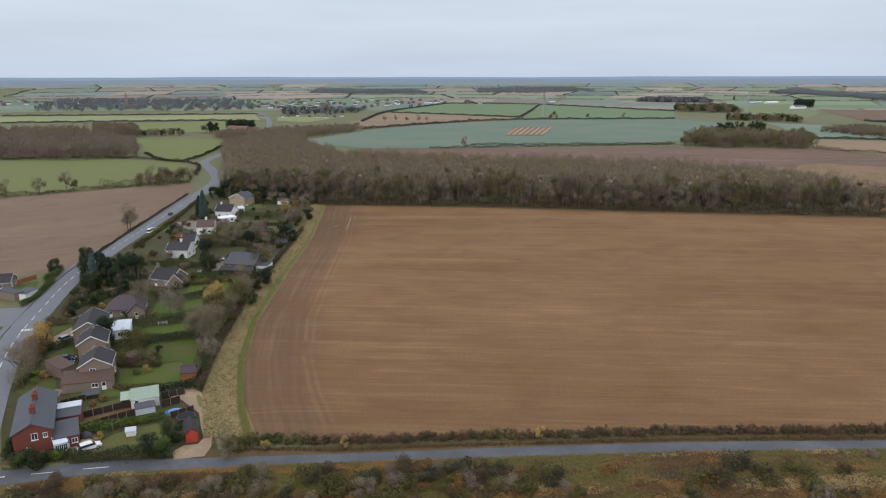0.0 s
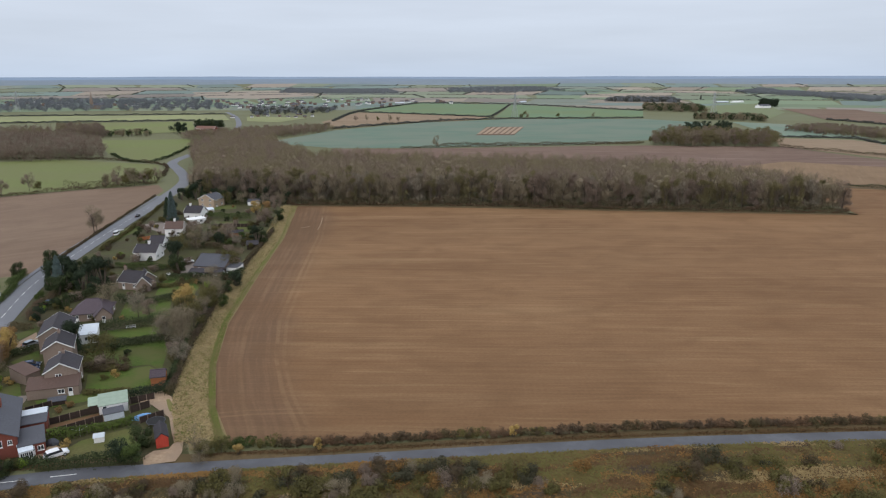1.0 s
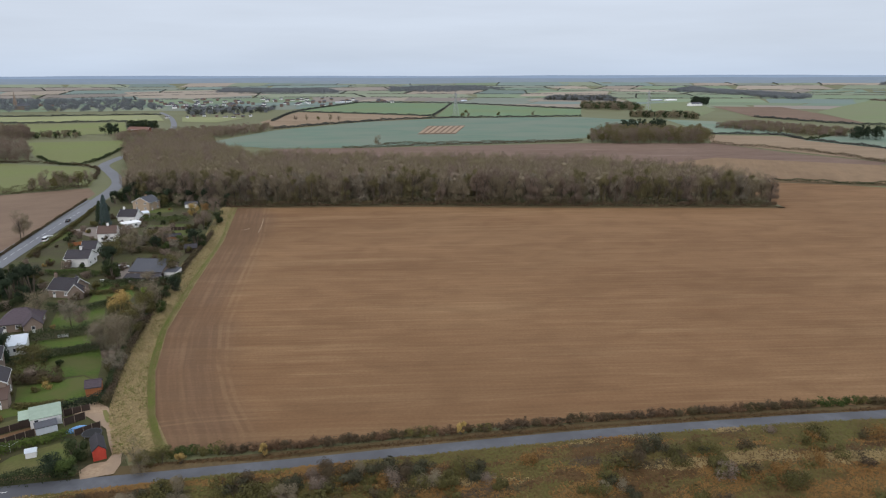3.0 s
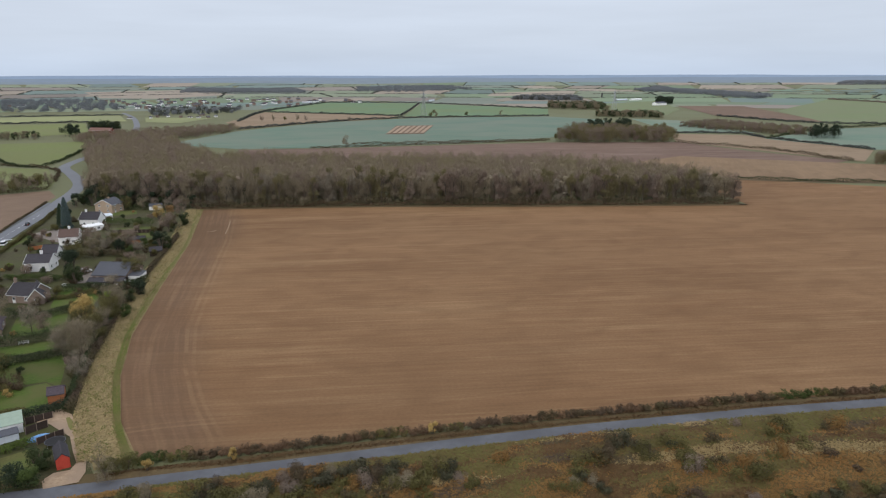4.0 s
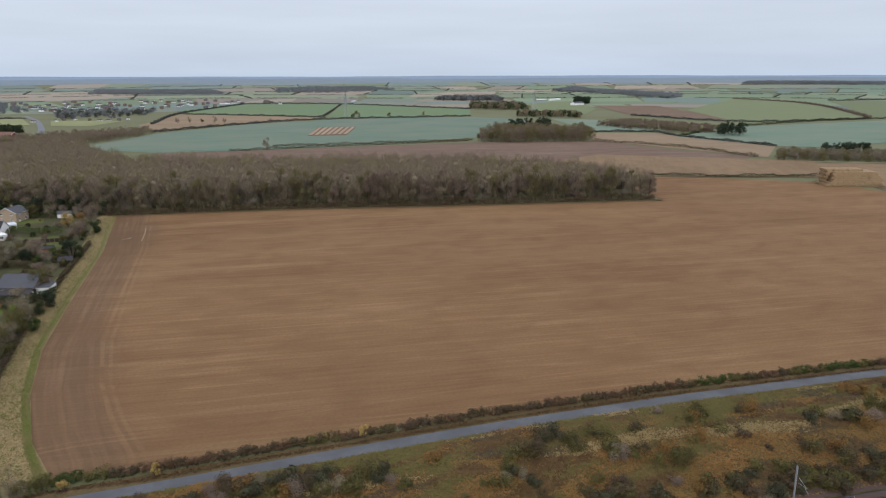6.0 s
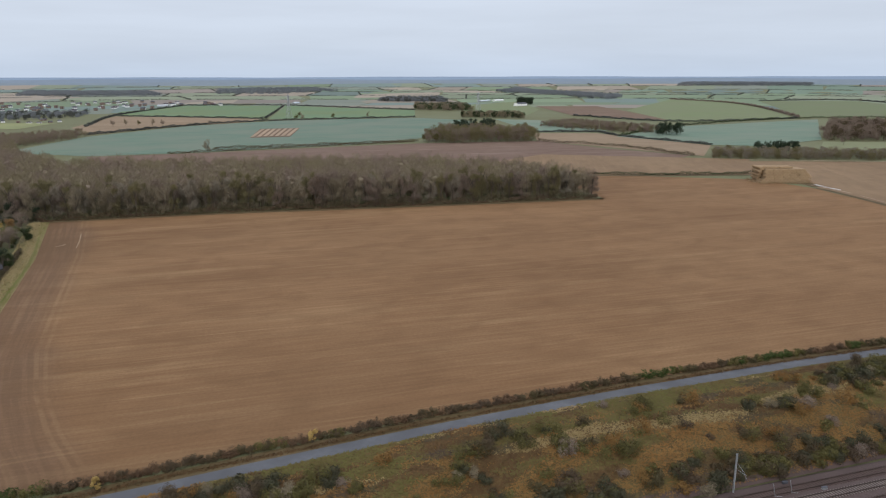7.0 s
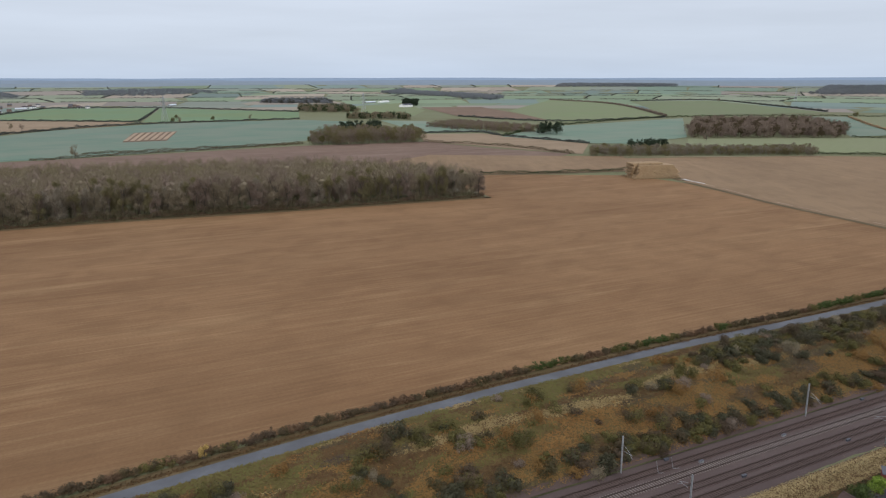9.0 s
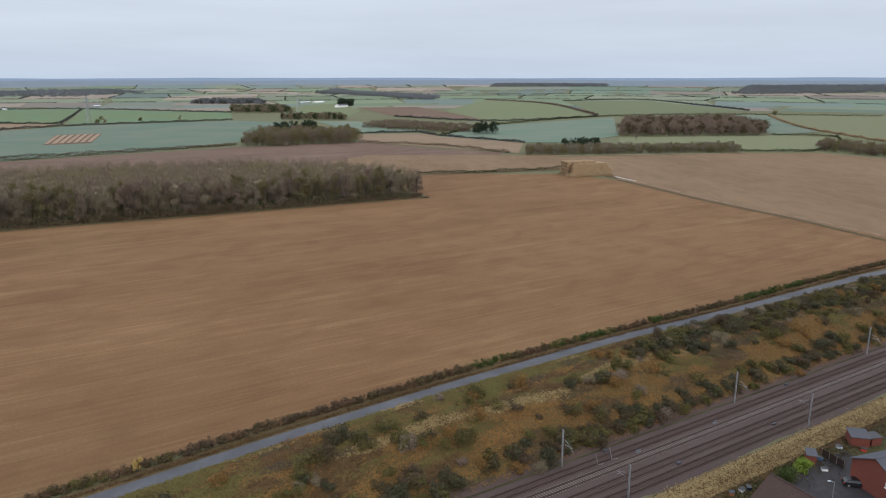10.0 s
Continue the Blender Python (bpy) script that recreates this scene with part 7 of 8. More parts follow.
def woodland(name, places, rng, height, spread, n, material, label, width=0.3, length=1.6, trunk=True, low=0.15, up=0.25, dome=False, fan=False):
    """Far woodland that nobody could count: trunks and twiggy crowns in one mesh."""
    tris = []
    for p in places:
        h, s = height * rng.uniform(0.8, 1.12), spread * rng.uniform(0.75, 1.25)
        c = dome_points(rng, n, h, s, h * low) if dome else crown_points(rng, n, h, s, h * low, 8, 0.3)
        b = fans(rng, c, length, width) if dome or fan else blades(rng, c, length, width, up)
        if dome:
            b = np.concatenate([b, dome_core(rng, h, s, h * low)])
        if trunk:
            f = np.array([[[-0.25, 0, 0], [0.25, 0, 0], [0, 0, h * 0.7]], [[0, -0.25, 0], [0, 0.25, 0], [0, 0, h * 0.7]]])
            b = np.concatenate([b, f])
        tris.append(b + np.array([p[0], p[1], land(*p)]))
    ob = soup(name, np.concatenate(tris), material)
    return tagged(ob, label, "woodland", kind="stuff")


rng = np.random.default_rng(5)
WOOD = [(-74, 393), (20.5, 386), (95.6, 373.5), (213, 358), (227, 357), (233, 364), (234, 388), (224, 420), (198, 456), (155, 487), (95, 509), (25, 521), (-40, 544), (-85, 560), (-118, 640), (-150, 730), (-194, 730), (-194, 645), (-187, 595), (-166, 540), (-148, 488), (-143, 455), (-138, 432), (-128, 424), (-102, 404)]
places = scattered(WOOD, 6.3, rng, 0.36)
edge = sorted(places, key=lambda p: p[1] + 0.163 * p[0])
front, rest = edge[:215], edge[215:]
kinds = [(TWIG, "tall bare grey-brown woodland tree"), (TWIG_RED, "tall bare reddish-brown woodland tree"), (TWIG, "tall bare woodland tree with an ivy-clad trunk"), (OLIVE_TWIG, "woodland tree with sparse olive autumn leaves"), (TWIG, "tall bare grey-brown woodland tree"), (TWIG_PALE, "tall bare pale grey woodland tree"), (OLIVE_TWIG, "tall woodland tree with olive-brown twigs"), (TWIG_RED, "tall bare brown woodland tree")]
models = [bare_tree(rng, 15.0 + k % 4 * 1.3, 4.3 + 0.4 * (k % 3), 2900, m, lab, "trees at the wood's edge", ivy=220 if k == 2 else 0, width=0.11, length=1.3, low=0.02, up=0.25, fan=True) for k, (m, lab) in enumerate(kinds)]
copies(models, front, rng, 0.82, 1.12)
third = [rest[k::6] for k in range(6)]
for k, (m, lab) in enumerate(((TWIG, "dense bare grey-brown wood"), (TWIG_RED, "dense bare reddish-brown wood"), (TWIG, "dense bare wood behind the ploughed field"), (TWIG_RED, "brown bare trees inside the wood"), (TWIG, "grey-brown bare trees inside the wood"), (TWIG, "bare tree tops of the wood"))):
    woodland("woodland", third[k], rng, 16.8, 4.1, 520, m, lab, width=0.15, length=1.5, up=0.12, dome=True)

hedge([(-72, 392), (20.5, 385), (95.6, 372.5), (214, 355), (227, 354)], 3.0, 4.0, 60, THORN, "dark brown undergrowth at the wood's edge", size=1.0, slim=0.25, seed=95, uneven=0.5, name="undergrowth")
hedge([(-72, 391.5), (20.5, 384.5), (95.6, 372), (214, 354.5), (227, 353.5)], 2.0, 2.0, 40, RUST_THORN, "brown bramble line along the wood", size=0.6, slim=0.5, seed=96, uneven=0.8, name="undergrowth")

# ---- other woods and copses ----
def wood(poly, gap, h, s, n, mats, label, width=0.6, length=2.6, seed=0):
    r2 = np.random.default_rng(900 + seed)
    pl = scattered(poly, gap, r2)
    for k, m in enumerate(mats):
        if pl[k::len(mats)]:
            bare = m not in (CONIFER, IVY)
            woodland("woodland", pl[k::len(mats)], r2, h, s * (1.05 if bare else 1), int(n * (3.2 if bare else 2.2)), m, label, width * (0.5 if bare else 0.6), length * (0.75 if bare else 0.62), fan=bare, low=0.1 if bare else 0.15)


wood([(-417, 614.8), (-335, 609.3), (-299.6, 617.3), (-269, 621.2), (-315.5, 718), (-390.5, 796.6), (-478.8, 764.1), (-503.1, 745.5)], 8, 15, 5.2, 200, (TWIG_RED, TWIG_RED, TWIG_PALE), "bare brown wood beside the pasture", 0.4, 2, 1)
wood([(-411.3, 826), (-361.4, 840.7), (-409.9, 946.8), (-462.7, 946.9)], 9, 14, 5.5, 220, (TWIG_RED, TWIG), "small bare wood beyond the pasture", 0.5, 2.2, 2)
wood([(-503.1, 745.5), (-411.3, 826), (-443, 891.2), (-588.6, 875.1)], 10, 14, 6, 130, (TWIG, TWIG_RED), "bare wood on the rise", 0.5, 2.4, 12)
wood([(-269.6, 816), (-206.1, 822.2), (-170, 806.6), (-108.1, 942.8), (-113, 986), (-226.7, 906.3), (-266.8, 871.7)], 9, 10, 4.6, 150, (TWIG, TWIG_RED), "belt of bare trees along the far road", 0.45, 2, 3)
wood([(-212.4, 672.5), (-139.7, 714.9), (-167.1, 792.1), (-211.6, 793), (-231.2, 753)], 8, 11, 4.6, 160, (TWIG, TWIG_RED), "scrubby bare trees beside the road bend", 0.42, 2, 4)
wood([(-378.5, 856.9), (-315.7, 872.5), (-325, 898.8), (-386, 890.7)], 9, 8, 4, 160, (TWIG, IVY), "line of small trees by the meadow", 0.5, 2, 5)
wood([(-302, 898.5), (-285.5, 898.2), (-298.8, 936), (-313, 936.2)], 8, 14, 5, 260, (CONIFER,), "dark conifer clump by the farm", 0.9, 1.5, 6)
wood([(-286.8, 945.8), (-254, 955.6), (-268.4, 1010.8), (-304.6, 1010.9)], 8, 13, 5, 260, (CONIFER, IVY), "dark evergreen screen behind the farm", 0.9, 1.5, 7)
wood([(247.3, 732.6), (281.4, 708.4), (367.9, 695), (392.6, 770.2), (302.9, 814.5)], 9, 16, 6, 300, (OLIVE_TWIG, TWIG, TWIG_RED, OLIVE_TWIG), "autumn copse on the edge of the fields", 0.6, 1.8, 8)
wood([(327, 849.2), (386, 853), (406.7, 889.2), (348.1, 893.5)], 9, 15, 5, 260, (CONIFER,), "dark conifers behind the copse", 1.0, 1.6, 9)
wood([(667.7, 593.4), (835.7, 496.4), (935.7, 560.9), (1021.7, 680.8), (860.6, 749.1)], 12, 15, 7, 180, (TWIG_RED, THORN, TWIG_RED), "dark bare wood on the far slope", 0.8, 3, 10)
wood([(429.1, 495.2), (514.7, 452.7), (619.2, 397.4), (649.5, 423.7), (466.5, 525.9)], 7, 8, 4, 240, (TWIG, OLIVE_TWIG, TWIG_PALE), "belt of small bare trees below the cereal field", 0.4, 1.6, 11)
wood([(493.7, 506.6), (529.2, 495.1), (549.1, 509.9), (514, 527.5)], 7, 12, 4, 260, (CONIFER,), "dark conifer group in the tree belt", 0.8, 1.4, 13)
wood([(699.8, 366.8), (684.6, 258.9), (734.5, 278.5), (747.7, 383.5)], 8, 10, 4.6, 240, (TWIG, TWIG_RED, OLIVE_TWIG), "bare copse at the field edge", 0.45, 1.8, 14)
wood([(485.8, 916.3), (527.8, 774.5), (576.1, 739.6), (602.6, 786.4), (572, 965.5)], 10, 9, 4.5, 180, (TWIG_RED, TWIG), "line of brown trees across the slope", 0.6, 2, 15)
wood([(541.8, 716.3), (563.8, 700.5), (588.2, 730.9), (567, 746.1)], 9, 15, 6, 300, (CONIFER,), "group of dark evergreen trees", 1.0, 1.6, 16)
wood([(475.4, 1464.5), (575.4, 1377.7), (634.7, 1585.1), (532.5, 1638.1)], 14, 12, 7, 160, (TWIG, IVY), "trees before the white barns", 1.0, 3, 17)
wood([(471.1, 1179.4), (563.9, 1104.2), (578.6, 1177.5), (490.7, 1228)], 12, 11, 6, 180, (IVY, TWIG), "dark trees along the far meadow", 0.9, 2.6, 18)
wood([(795.2, 1615.9), (822.4, 1589.6), (907.2, 1753.1), (880.4, 1781.7)], 12, 16, 7, 260, (CONIFER,), "dark trees round a farm", 1.2, 2, 19)
wood([(563.8, 2079.2), (727.4, 1939.5), (832.2, 2268.1), (668.1, 2330.5)], 16, 11, 8, 120, (HAZED_FAR_WOOD, FAR_HEDGE), "bare scrub on the distant slope", 1.4, 3.5, 20)
wood([(1400.3, 3074.9), (1252.6, 1901.3), (1387.5, 2035.4), (1662.3, 3370.9)], 26, 11, 13, 62, (HAZED_FAR_WOOD,), "distant dark woodland band", 2.2, 6, 21)
wood([(2707.9, 1790.3), (3430.2, 1361.3), (3852.8, 1532.4), (3461.8, 2194.7)], 34, 12, 16, 56, (HAZED_FAR_WOOD,), "distant dark forest along the skyline", 2.6, 7, 22)
wood([(2392.7, 3027.7), (2935.8, 2688.1), (3817.3, 3549.3), (3326.2, 4013.2)], 36, 12, 16, 56, (HAZED_FAR_WOOD,), "distant dark forest of bare trees", 2.6, 7, 23)
wood([(-534.8, 2909), (-53.4, 2823.8), (-112.6, 3256.5), (-626.1, 3562.2)], 28, 10, 12, 56, (HAZED_FAR_WOOD,), "distant belt of bare trees", 2.2, 5, 24)
wood([(-819.5, 1431.9), (-696.3, 1508.8), (-449.1, 1561.2), (-418.5, 1687.6), (-672.9, 2225), (-1202.5, 2232.3)], 34, 11, 8, 110, (HAZED_FAR_WOOD,), "trees among the houses of the far village", 1.3, 3, 25)
wood([(-303.3, 1348.8), (-168, 1474.1), (-178.9, 1690.2), (-372.5, 1660.2)], 26, 9, 7, 110, (HAZED_FAR_WOOD, FAR_HEDGE), "trees by far farm buildings", 1.2, 3, 26)
wood([(144.1, 2944.9), (343.7, 2846.1), (663.6, 3098.2), (624.6, 3601.1), (166.8, 3362.1)], 34, 9, 12, 56, (HAZED_FAR_WOOD,), "distant scattered woodland of bare trees", 2.0, 5, 27)

# ---- single trees in the fields ----
rng = np.random.default_rng(31)
field_trees = [bare_tree(rng, 11, 4.2, 1100, TWIG, "solitary bare field tree", "solitary field trees", width=0.14, length=1.1), bare_tree(rng, 10, 4.6, 1100, TWIG_RED, "solitary bare brown field tree", "solitary field trees", width=0.14, length=1.1), bare_tree(rng, 9, 4.0, 1000, OLIVE_LEAF, "solitary field tree in sparse leaf", "solitary field trees", width=0.3, length=0.8)]
copies(field_trees, [(-148.6, 322.6), (-248, 425.9), (-234.3, 441.1), (-262.6, 415.7), (-243.3, 448.1), (-205, 470), (-199, 474), (-193, 478), (-188, 481), (-183, 485), (-178, 489), (-191, 476), (-200.9, 459.6), (-194.4, 462), (-189.8, 464.4), (-185.1, 466.8), (-181.3, 471.9), (-179.1, 474.5), (22.1, 712), (41.2, 1131.1), (185.7, 1227.8), (195.3, 1227.3), (252.2, 729.2), (259.5, 724), (484.7, 818.6), (484, 832.2), (252, 744), (262, 743.8), (649.4, 547.1), (1237.7, 728.3), (1691.2, 1522.5), (1745.2, 1436.7), (251.7, 1241.7), (-40.7, 1164), (-26.9, 1163.9), (-59.2, 1164.1), (-78.8, 1180.8), (-96.1, 1164), (208.2, 1334.1), (316.3, 1244.7)], rng, 0.8, 1.25)

# ---- village trees ----
rng = np.random.default_rng(41)
vt = [bare_tree(rng, 9, 4.2, 2000, TWIG, "bare grey-brown garden tree", "bare garden trees", width=0.07, length=0.8, low=0.15), bare_tree(rng, 8, 3.6, 2400, TWIG_RED, "bare reddish garden tree", "bare garden trees", width=0.07, length=0.8, low=0.15), bare_tree(rng, 8.5, 4.0, 2000, TWIG_PALE, "bare pale grey garden tree", "bare garden trees", width=0.07, length=0.8, low=0.15), bare_tree(rng, 7.5, 3.6, 2000, OLIVE_LEAF, "garden tree in thin olive leaf", "bare garden trees", width=0.12, length=0.55, low=0.15)]
copies(vt, [(-63.7, 181.7), (-79.1, 200.6), (-83.3, 202.7), (-65.9, 214.1), (-70.3, 236.4), (-100.2, 307.9), (-59.4, 165.9), (-69, 255), (-67.9, 259.1), (-72.2, 332.3), (-73, 343.2), (-73.6, 353.3), (-97.1, 149.6), (-101.9, 159.1), (-89.4, 296.8), (-86, 302.2), (-91.2, 286.5), (-80.8, 296.7), (-75.8, 291.5), (-96.8, 281.6), (-97.1, 391.2), (-91.5, 394.8), (-84.3, 391), (-106.1, 394.9), (-94.3, 208.6), (-148.9, 326.4), (-68.4, 181.8), (-68.8, 200.5), (-63.7, 200.5), (-101.2, 319.8), (-91.6, 313.7), (-98, 296.9), (-93.5, 302.3), (-73.7, 368.8), (-102.6, 414.1), (-78.8, 167.9)], rng, 0.75, 1.2)
copies([bare_tree(rng, 4.5, 3.0, 900, TWIG, "sparse twiggy bush beside the lane", width=0.05, length=0.7, low=0.05), bare_tree(rng, 3.5, 2.4, 700, OLIVE_LEAF, "sparse olive bush beside the lane", width=0.1, length=0.5, low=0.05)], [(-40.7, 119.3), (-39.6, 121.8), (-43, 123.9), (-37.6, 122.2)], rng, 0.8, 1.1)
copies([bare_tree(rng, 10, 5.2, 4200, TWIG, "broad dense bare grey garden tree", "dense bare trees", width=0.07, length=0.8, low=0.08), bare_tree(rng, 9, 4.4, 3600, OLIVE_LEAF, "broad garden tree with olive-brown twigs", "dense bare trees", width=0.09, length=0.7, low=0.08)], [(-64.2, 181.7), (-64.2, 206.8), (-67.9, 183.5), (-64, 193.1), (-65.8, 217.1), (-73.3, 337.7)], rng, 0.85, 1.05)
gold = [leafy_bush(rng, 8, 4.0, 3000, GOLD_LEAF, "rounded golden-leaved garden tree", "golden_tree", size=0.4), leafy_bush(rng, 6, 3.0, 2600, RUST_LEAF, "orange-brown garden tree in autumn leaf", "autumn_tree", size=0.4)]
copies(gold, [(-70.9, 205.8), (-104.2, 168), (-70.3, 208), (-108.5, 179.8), (-83.2, 364.1), (-79.2, 373.7), (-105.9, 173.7)], rng, 0.85, 1.1)
dark = [cone_tree(rng, 12, 3.0, 3000, CONIFER, "tall dark green conifer", group="garden conifers"), cone_tree(rng, 9, 2.6, 2400, CONIFER, "dark green garden conifer", group="garden conifers"), cone_tree(rng, 15, 3.4, 3400, BLUE_CONIFER, "tall blue-grey fir by the road", group="garden conifers")]
evergreen = [leafy_bush(rng, 9, 3.2, 3200, CONIFER, "tall dark evergreen garden tree", "evergreen_tree", size=0.45, group="tall evergreens"), leafy_bush(rng, 7.5, 2.8, 2800, IVY, "dark ivy-clad garden tree", "evergreen_tree", size=0.4, group="tall evergreens")]
copies(dark, [(-118.9, 236.7), (-129.5, 243.9), (-121.5, 349.3), (-125.8, 355.3), (-90.2, 176.8), (-121.3, 233.2), (-127.5, 424.6)], rng, 0.7, 1.0)
copies(evergreen, [(-118.9, 236.7), (-122.5, 229.9), (-122.4, 353.7), (-118.1, 226.6), (-90.6, 259.3), (-127, 361.4), (-90.2, 176.8), (-86.9, 251.2), (-94.5, 267.8), (-143.2, 247.7), (-113, 236.6), (-137.2, 259.6), (-106.5, 233.2), (-66.1, 296.6), (-67.6, 294.5), (-67.9, 346), (-129.2, 424.7), (-124.1, 431), (-115.4, 424.5), (-106.9, 418.2), (-89, 413.9), (-81.5, 409.9), (-99.2, 414), (-139.1, 440), (-111.9, 229.8), (-130.2, 246.1), (-125.4, 243.9), (-118.6, 240.2), (-114.1, 243.8), (-117.7, 229.9), (-123.9, 236.7), (-115.3, 251.4), (-128.4, 410.4), (-122.8, 408.3), (-117.7, 410.2), (-111.3, 406.3), (-106.3, 406.2), (-100.2, 404.2), (-94.5, 402.3), (-88.8, 400.3), (-83.2, 398.4), (-77.7, 398.3), (-72.2, 394.6), (-133.7, 414.4), (-136.4, 410.4), (-117.2, 418.3), (-105.9, 414.1), (-93.2, 410)], rng, 0.75, 1.2)
round_evergreens = [leafy_bush(rng, 5, 2.6, 3000, IVY, "large rounded dark evergreen shrub", size=0.35, group="dark garden evergreens"), leafy_bush(rng, 4, 2.4, 2600, GREEN_LEAF, "rounded green garden shrub", size=0.33, group="dark garden evergreens"), leafy_bush(rng, 5.5, 2.8, 3000, CONIFER, "big dark clipped conifer bush", size=0.35, group="dark garden evergreens")]
copies(round_evergreens, [(-54.1, 125.5), (-53.7, 120.2), (-55.8, 120.2), (-124.6, 259.5), (-115.4, 233.2), (-108, 229.8), (-109, 211.5), (-79.5, 291.5), (-83.9, 294.6), (-103.2, 229.8), (-121.5, 220.4), (-71, 302.1), (-75.7, 116.3), (-78.9, 116.4), (-61.5, 232.9), (-62.7, 226.3), (-60.6, 211.2), (-111.5, 200.7), (-117.1, 253), (-77.3, 307.7), (-139.6, 424.8), (-138.1, 431.2), (-136, 435.5)], rng, 0.7, 1.1)
small = [leafy_bush(rng, 1.8, 1.2, 800, LIME_LEAF, "small bright green garden shrub", size=0.25, group="small garden shrubs"), leafy_bush(rng, 1.7, 1.3, 800, GOLD_LEAF, "small yellow garden shrub", size=0.25, group="small garden shrubs"), leafy_bush(rng, 1.9, 1.4, 800, OLIVE_LEAF, "small olive-brown garden shrub", size=0.25, group="small garden shrubs"), leafy_bush(rng, 1.8, 1.4, 800, RUST_LEAF, "small russet garden shrub", size=0.25, group="small garden shrubs")]
spots = [(-114.7, 208.7), (-68.7, 126.2), (-74.6, 118.3), (-75.8, 143.1), (-98.9, 157.5), (-95.6, 155.8), (-94.1, 160.8), (-77.2, 140.9), (-72.8, 118.8)]
spots += [(-72.3, 159), (-74.3, 157.4), (-84.5, 177.6), (-88.9, 233.1), (-106.7, 208.7), (-111.6, 211.5), (-87.6, 200.6), (-96.2, 152.6), (-113.2, 200.7), (-107.3, 195.7), (-76.2, 236.4), (-71.3, 232.9), (-124.2, 332.7), (-109.9, 391.3), (-100.6, 385.9), (-118.3, 277), (-118.7, 272.4)]
copies(small, spots, rng, 0.7, 1.3)
gar = []
GARDENS = [(-92.8, 146.6), (-114.9, 200.8), (-126.4, 259.5), (-134.4, 374.2), (-74.6, 373.7), (-68.1, 332.2), (-67.4, 265.9), (-66.6, 223.2), (-62.1, 181.7), (-57, 152.5), (-76.3, 152.6)]
for p in scattered(GARDENS, 7.5, rng, 0.45):
    if rng.uniform() < (0.26 if p[1] < 210 else 0.7):
        gar.append(p)
copies([leafy_bush(rng, 2.6, 1.9, 1100, THORN, "dark bare garden bush", size=0.4, slim=0.3, group="mixed garden bushes"), leafy_bush(rng, 2.4, 1.9, 1100, OLIVE_LEAF, "rounded olive garden bush", size=0.3, group="mixed garden bushes"), leafy_bush(rng, 2.2, 1.7, 1100, IVY, "dark evergreen garden bush", size=0.3, group="mixed garden bushes"), leafy_bush(rng, 2.6, 2.0, 1100, TWIG_RED, "reddish bare garden bush", size=0.4, slim=0.3, group="mixed garden bushes")], gar, rng, 0.6, 1.3)

# ---- hedge along the lane ----
LANE_HEDGE = [(-42.4, 121.8), (-36.8, 123.5), (-20.3, 123.2), (-7.2, 124.2), (12.8, 125.3), (46.7, 126.9), (87.4, 127.3), (107, 126.9), (146.8, 125.3), (195, 121.9), (259.3, 119.1), (313, 114.8)]
def bushy_hedge(points, name, label, seed, gap=0.62, low=1.2, high=2.2, half=1.0):
    """A hedge of single rounded bushes grown together, kind by kind along its run."""
    rng = np.random.default_rng(seed)
    line = np.array([tuple(p) for p in smooth_line(points, 8)])[:, :2]
    cum = np.concatenate([[0], np.cumsum(np.linalg.norm(np.diff(line, axis=0), axis=1))])
    top = tagged(new(name), label, "hedge")
    mats = {"thorn": THORN, "olive": OLIVE_LEAF, "green": GREEN_LEAF, "russet": RUST_THORN}
    tris = {k: [] for k in mats}
    s = 0.0
    while s < cum[-1]:
        x, y = np.interp(s, cum, line[:, 0]), np.interp(s, cum, line[:, 1])
        q = noise.noise(Vector((s / 13, seed, 0.5))) + 0.35 * noise.noise(Vector((s / 2.5, seed, 4.5)))
        w = noise.noise(Vector((s / 6, seed, 9.5)))
        kind = "green" if q > 0.4 else "olive" if q > 0.2 else "russet" if w > 0.2 else "thorn"
        h = rng.uniform(low, high) * (1.08 if kind in ("green", "olive") else 0.95)
        r = half * rng.uniform(0.75, 1.25)
        fine = kind in ("green", "olive")
        pts = crown_points(rng, 210, h, r * 1.2, 0.1, 6, 0.5)
        c = blades(rng, pts, 0.3, 0.16, 0.1) if fine else blades(rng, pts, 0.42, 0.12, 0.3)
        tris[kind].append(c + np.array([x + rng.normal() * 0.25, y + rng.normal() * 0.25, land(x, y)]))
        s += gap * rng.uniform(0.6, 1.3)
    for k, m in mats.items():
        if tris[k]:
            soup("foliage", np.concatenate(tris[k]), m, top)
    return top


bushy_hedge([(x, y + 1.3) for x, y in LANE_HEDGE], "hedge", "long mixed thorn hedge between lane and ploughed field", 71)
hedge([(p[0], p[1] - 1.3) for p in LANE_HEDGE], 1.3, 0.5, 40, BROWN_GROWTH, "brown dead growth at the foot of the lane hedge", size=0.45, slim=0.4, seed=90, uneven=0.7)
for p in ((19.1, 126.1), (-19.2, 122.8), (-34.2, 121.8)):
    copies([leafy_bush(rng, 3.0, 1.2, 900, GOLD_LEAF, "yellow autumn bush in the lane hedge", size=0.35)], [p], rng, 0.8, 1.1)

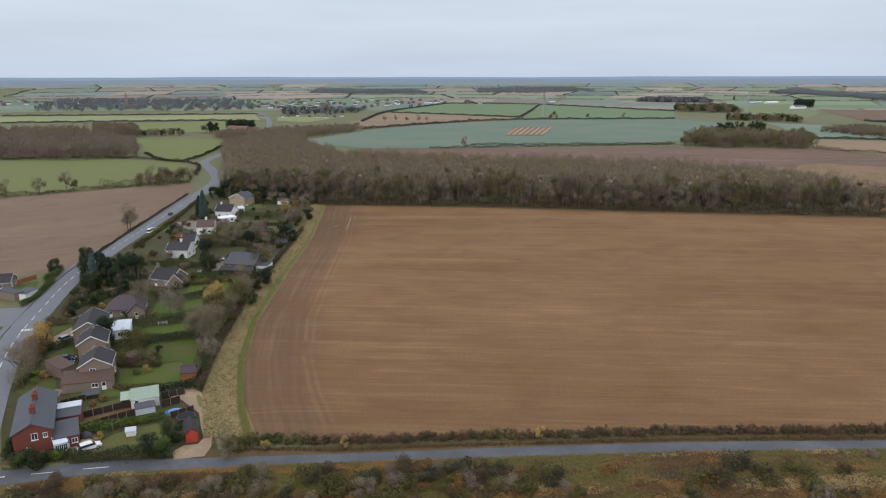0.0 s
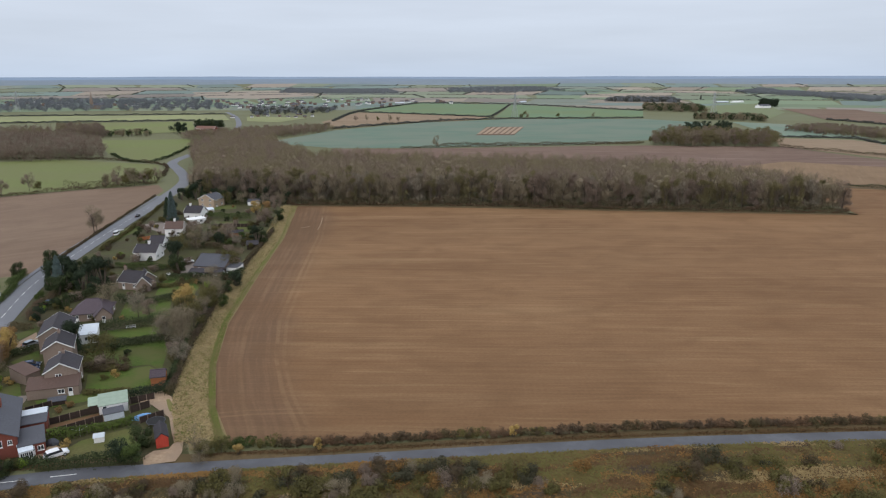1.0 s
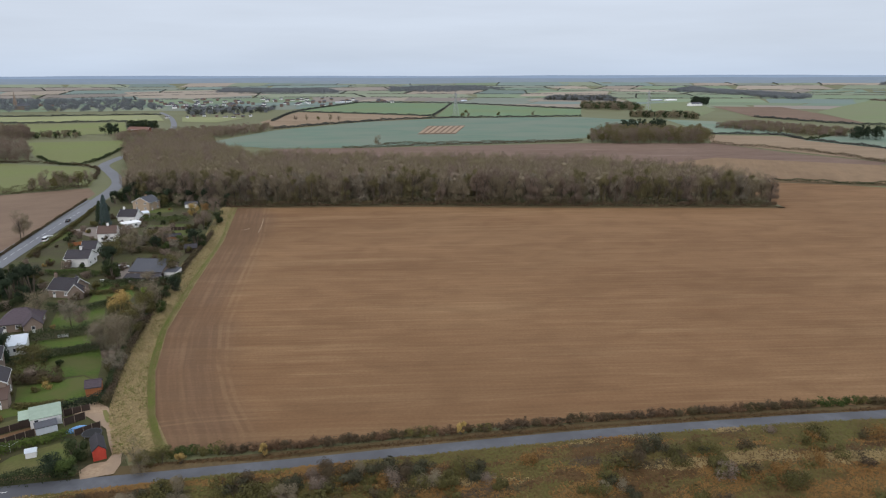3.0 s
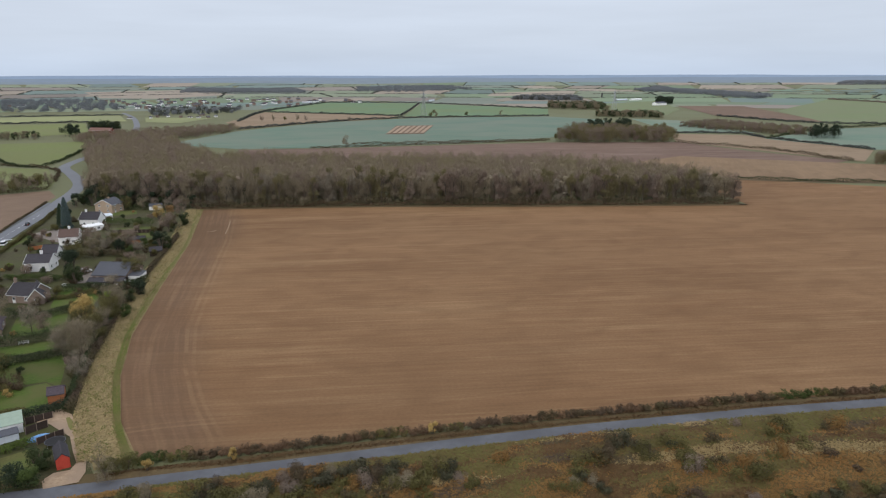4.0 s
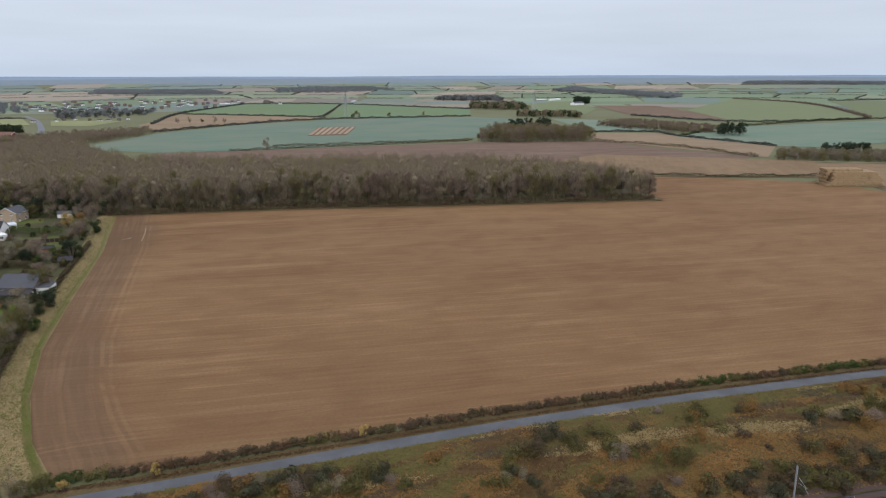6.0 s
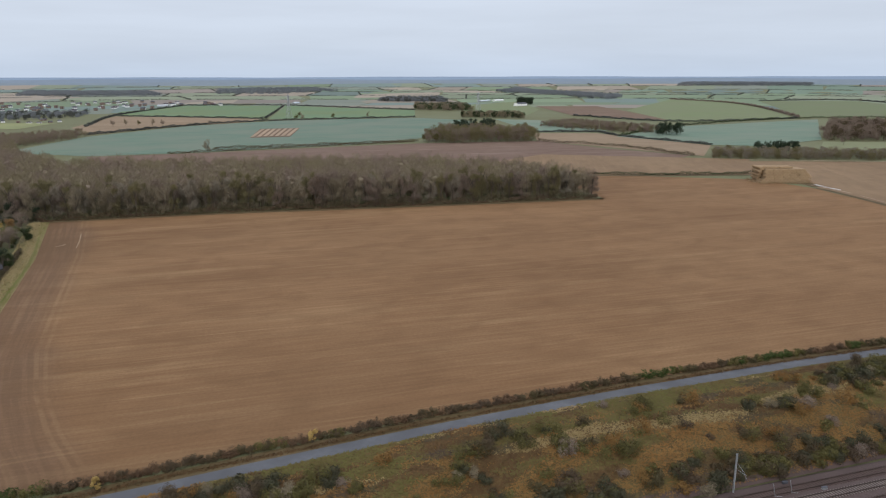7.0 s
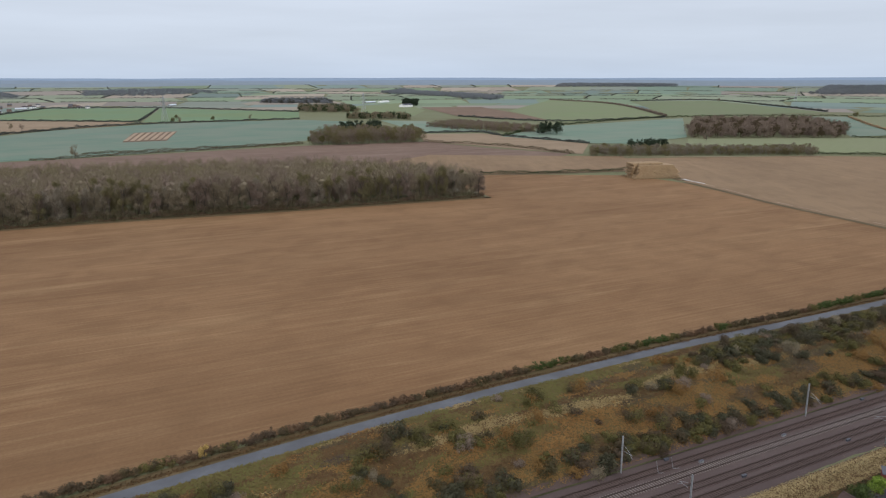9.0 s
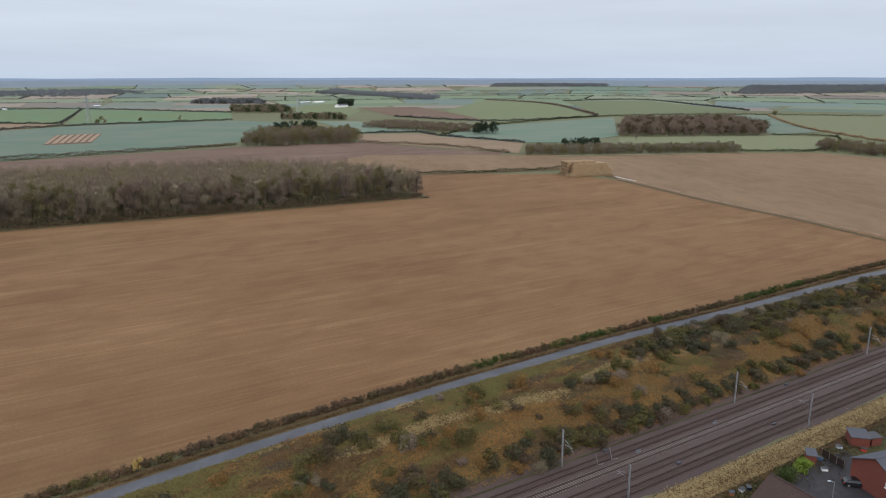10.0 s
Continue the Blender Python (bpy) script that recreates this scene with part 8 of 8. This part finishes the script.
# ---- scrub between lane and railway ----
rng = np.random.default_rng(61)
scrub = [leafy_bush(rng, h, w, n, m, lab, size=sz, slim=sl, group="bushes on the railway bank") for h, w, n, m, lab, sz, sl in (
    (2.8, 2.4, 1500, THORN, "bare dark brown thorn bush on the bank", 0.55, 0.14), (2.6, 2.3, 1500, OLIVE_LEAF, "olive-leaved bush on the bank", 0.35, 0.5), (2.2, 2.2, 1400, SCRUB_DULL, "dark grey-green bush on the bank", 0.33, 0.5),
    (3.0, 2.5, 1300, TWIG, "pale bare twiggy bush on the bank", 0.6, 0.1), (2.4, 2.4, 1500, SCRUB_DULL, "dull green bush on the bank", 0.33, 0.5), (2.6, 2.6, 1500, OLIVE_LEAF, "broad olive-brown bush on the bank", 0.4, 0.3), (2.2, 2.2, 1300, TWIG_RED, "reddish bare bush on the bank", 0.55, 0.12))]
where = [(-69.6, 110.6), (-62, 110.4), (-38.7, 111.1), (-40.5, 110.4), (-22.5, 110.8), (-14.6, 111), (-8.5, 110.6), (-6.4, 113.2), (2.5, 112.3), (1.5, 113.5), (9.9, 109.3), (10.9, 113.4), (17.7, 112.4), (21.3, 109.7), (-48.6, 110.8)]
where += [(-6.1, 113.6), (4.7, 113.6), (11.8, 110), (19.1, 111.2), (48, 110.9), (64.9, 105.9), (58.5, 111.5), (88.2, 115.1), (63.7, 112.9), (41.7, 105.3), (46.5, 104), (76.2, 102.8), (80.7, 118.5), (57.3, 113.2), (23.1, 107.9)]
where += [(109.5, 107), (114.6, 106), (118, 105.8), (128.1, 107.4), (135.2, 108.5), (141.5, 106.9), (146.7, 106), (153.5, 106.3), (163.3, 105.2), (173.2, 105.4), (181.3, 104.2), (124.2, 98.8), (101.8, 90.6), (100.6, 92.6), (88.2, 90.8), (85.1, 90.4), (116.7, 90.5)]
where += [(128.8, 90.1), (123.8, 90.5), (148.7, 88.6), (154.3, 88), (154.9, 104), (150.7, 110.9), (163.3, 101.9), (179.4, 99.8), (122.4, 103.9), (49.5, 111.2), (63.6, 107.5), (42.8, 106.4), (44.6, 105.4), (54.6, 114.3), (57.6, 110.3), (72.1, 98.3)]
where += [(161, 94.2), (181.8, 92.3), (197.5, 92.8), (219.7, 96), (222.4, 100.8), (208.9, 100.7), (193.1, 102.3), (238.7, 99.9), (228, 93.1), (171.9, 99.6), (163, 104.1), (151.7, 104.6), (253.3, 108.5), (227.7, 106.9), (184.4, 100.6), (141, 105.2)]
where += [(x, lane_y(x) - rng.uniform(2.5, 10)) for x in rng.uniform(-74, 20, 70)] + [(x, lane_y(x) - rng.uniform(2, 7)) for x in rng.uniform(150, 280, 30)]
where = [p for p in where if p[1] < lane_y(p[0]) - 1.0]
copies(scrub, where, rng, 0.6, 1.3, 0.1)
thicket = [(x, lane_y(x) - rng.uniform(2.5, 10)) for x in rng.uniform(136, 300, 230)] + [(x, rail_y(x) + 10.8 + rng.uniform(0, 5)) for x in rng.uniform(20, 290, 170)]
for k, (m, lab) in enumerate(((SCRUB_DULL, "dark evergreen thicket over the bank"), (OLIVE_LEAF, "dull olive thicket over the bank"), (THORN, "dark bare thicket over the bank"), (SCRUB_DULL, "dark bramble thicket over the bank"))):
    tris = []
    for p in thicket[k::4]:
        s = rng.uniform(0.6, 1.1)
        tris.append(blades(rng, crown_points(rng, 900, 2.6 * s, 2.6 * s, 0.05, 9, 0.35), 0.38, 0.17, 0.1) + np.array([p[0], p[1], land(*p) - 0.1]))
    tagged(soup("thicket", np.concatenate(tris), m), lab, "scrub", kind="stuff")
extra = []
while len(extra) < 190:
    x, f = rng.uniform(-75, 300), rng.uniform(0, 0.95)
    y = rail_y(x) + 10 + (lane_y(x) - rail_y(x) - 12) * f
    if noise.noise(Vector((x / 11, y / 6, 4.4))) > 0.02:
        extra.append((x, y))
for k, (m, lab) in enumerate(((THORN, "low dark brambles over the railway bank"), (OLIVE_LEAF, "low olive-green scrub over the railway bank"), (OLIVE_LEAF, "low olive scrub over the railway bank"), (BRACKEN, "tall clumps of russet bracken on the bank"))):
    tris = []
    for p in extra[k::4]:
        s = rng.uniform(0.7, 2.0)
        c = crown_points(rng, int(360 * s), 1.7 * s, 1.7 * s, 0.05, 7, 0.3)
        tris.append(blades(rng, c, 0.4, 0.18, 0.15) + np.array([p[0], p[1], land(*p) - 0.1]))
    tagged(soup("low_scrub", np.concatenate(tris), m), lab, "scrub", kind="stuff")
copies([leafy_bush(rng, 2.6, 2.2, 2400, LIME_LEAF, "rounded bright green shrub by the yard", size=0.3)], [(123.9, 59.5)], rng, 1, 1.01)
copies([leafy_bush(rng, 2.4, 2.4, 2400, GREEN_LEAF, "broad dull green shrub by the yard", size=0.3)], [(119, 60.1)], rng, 1, 1.01)
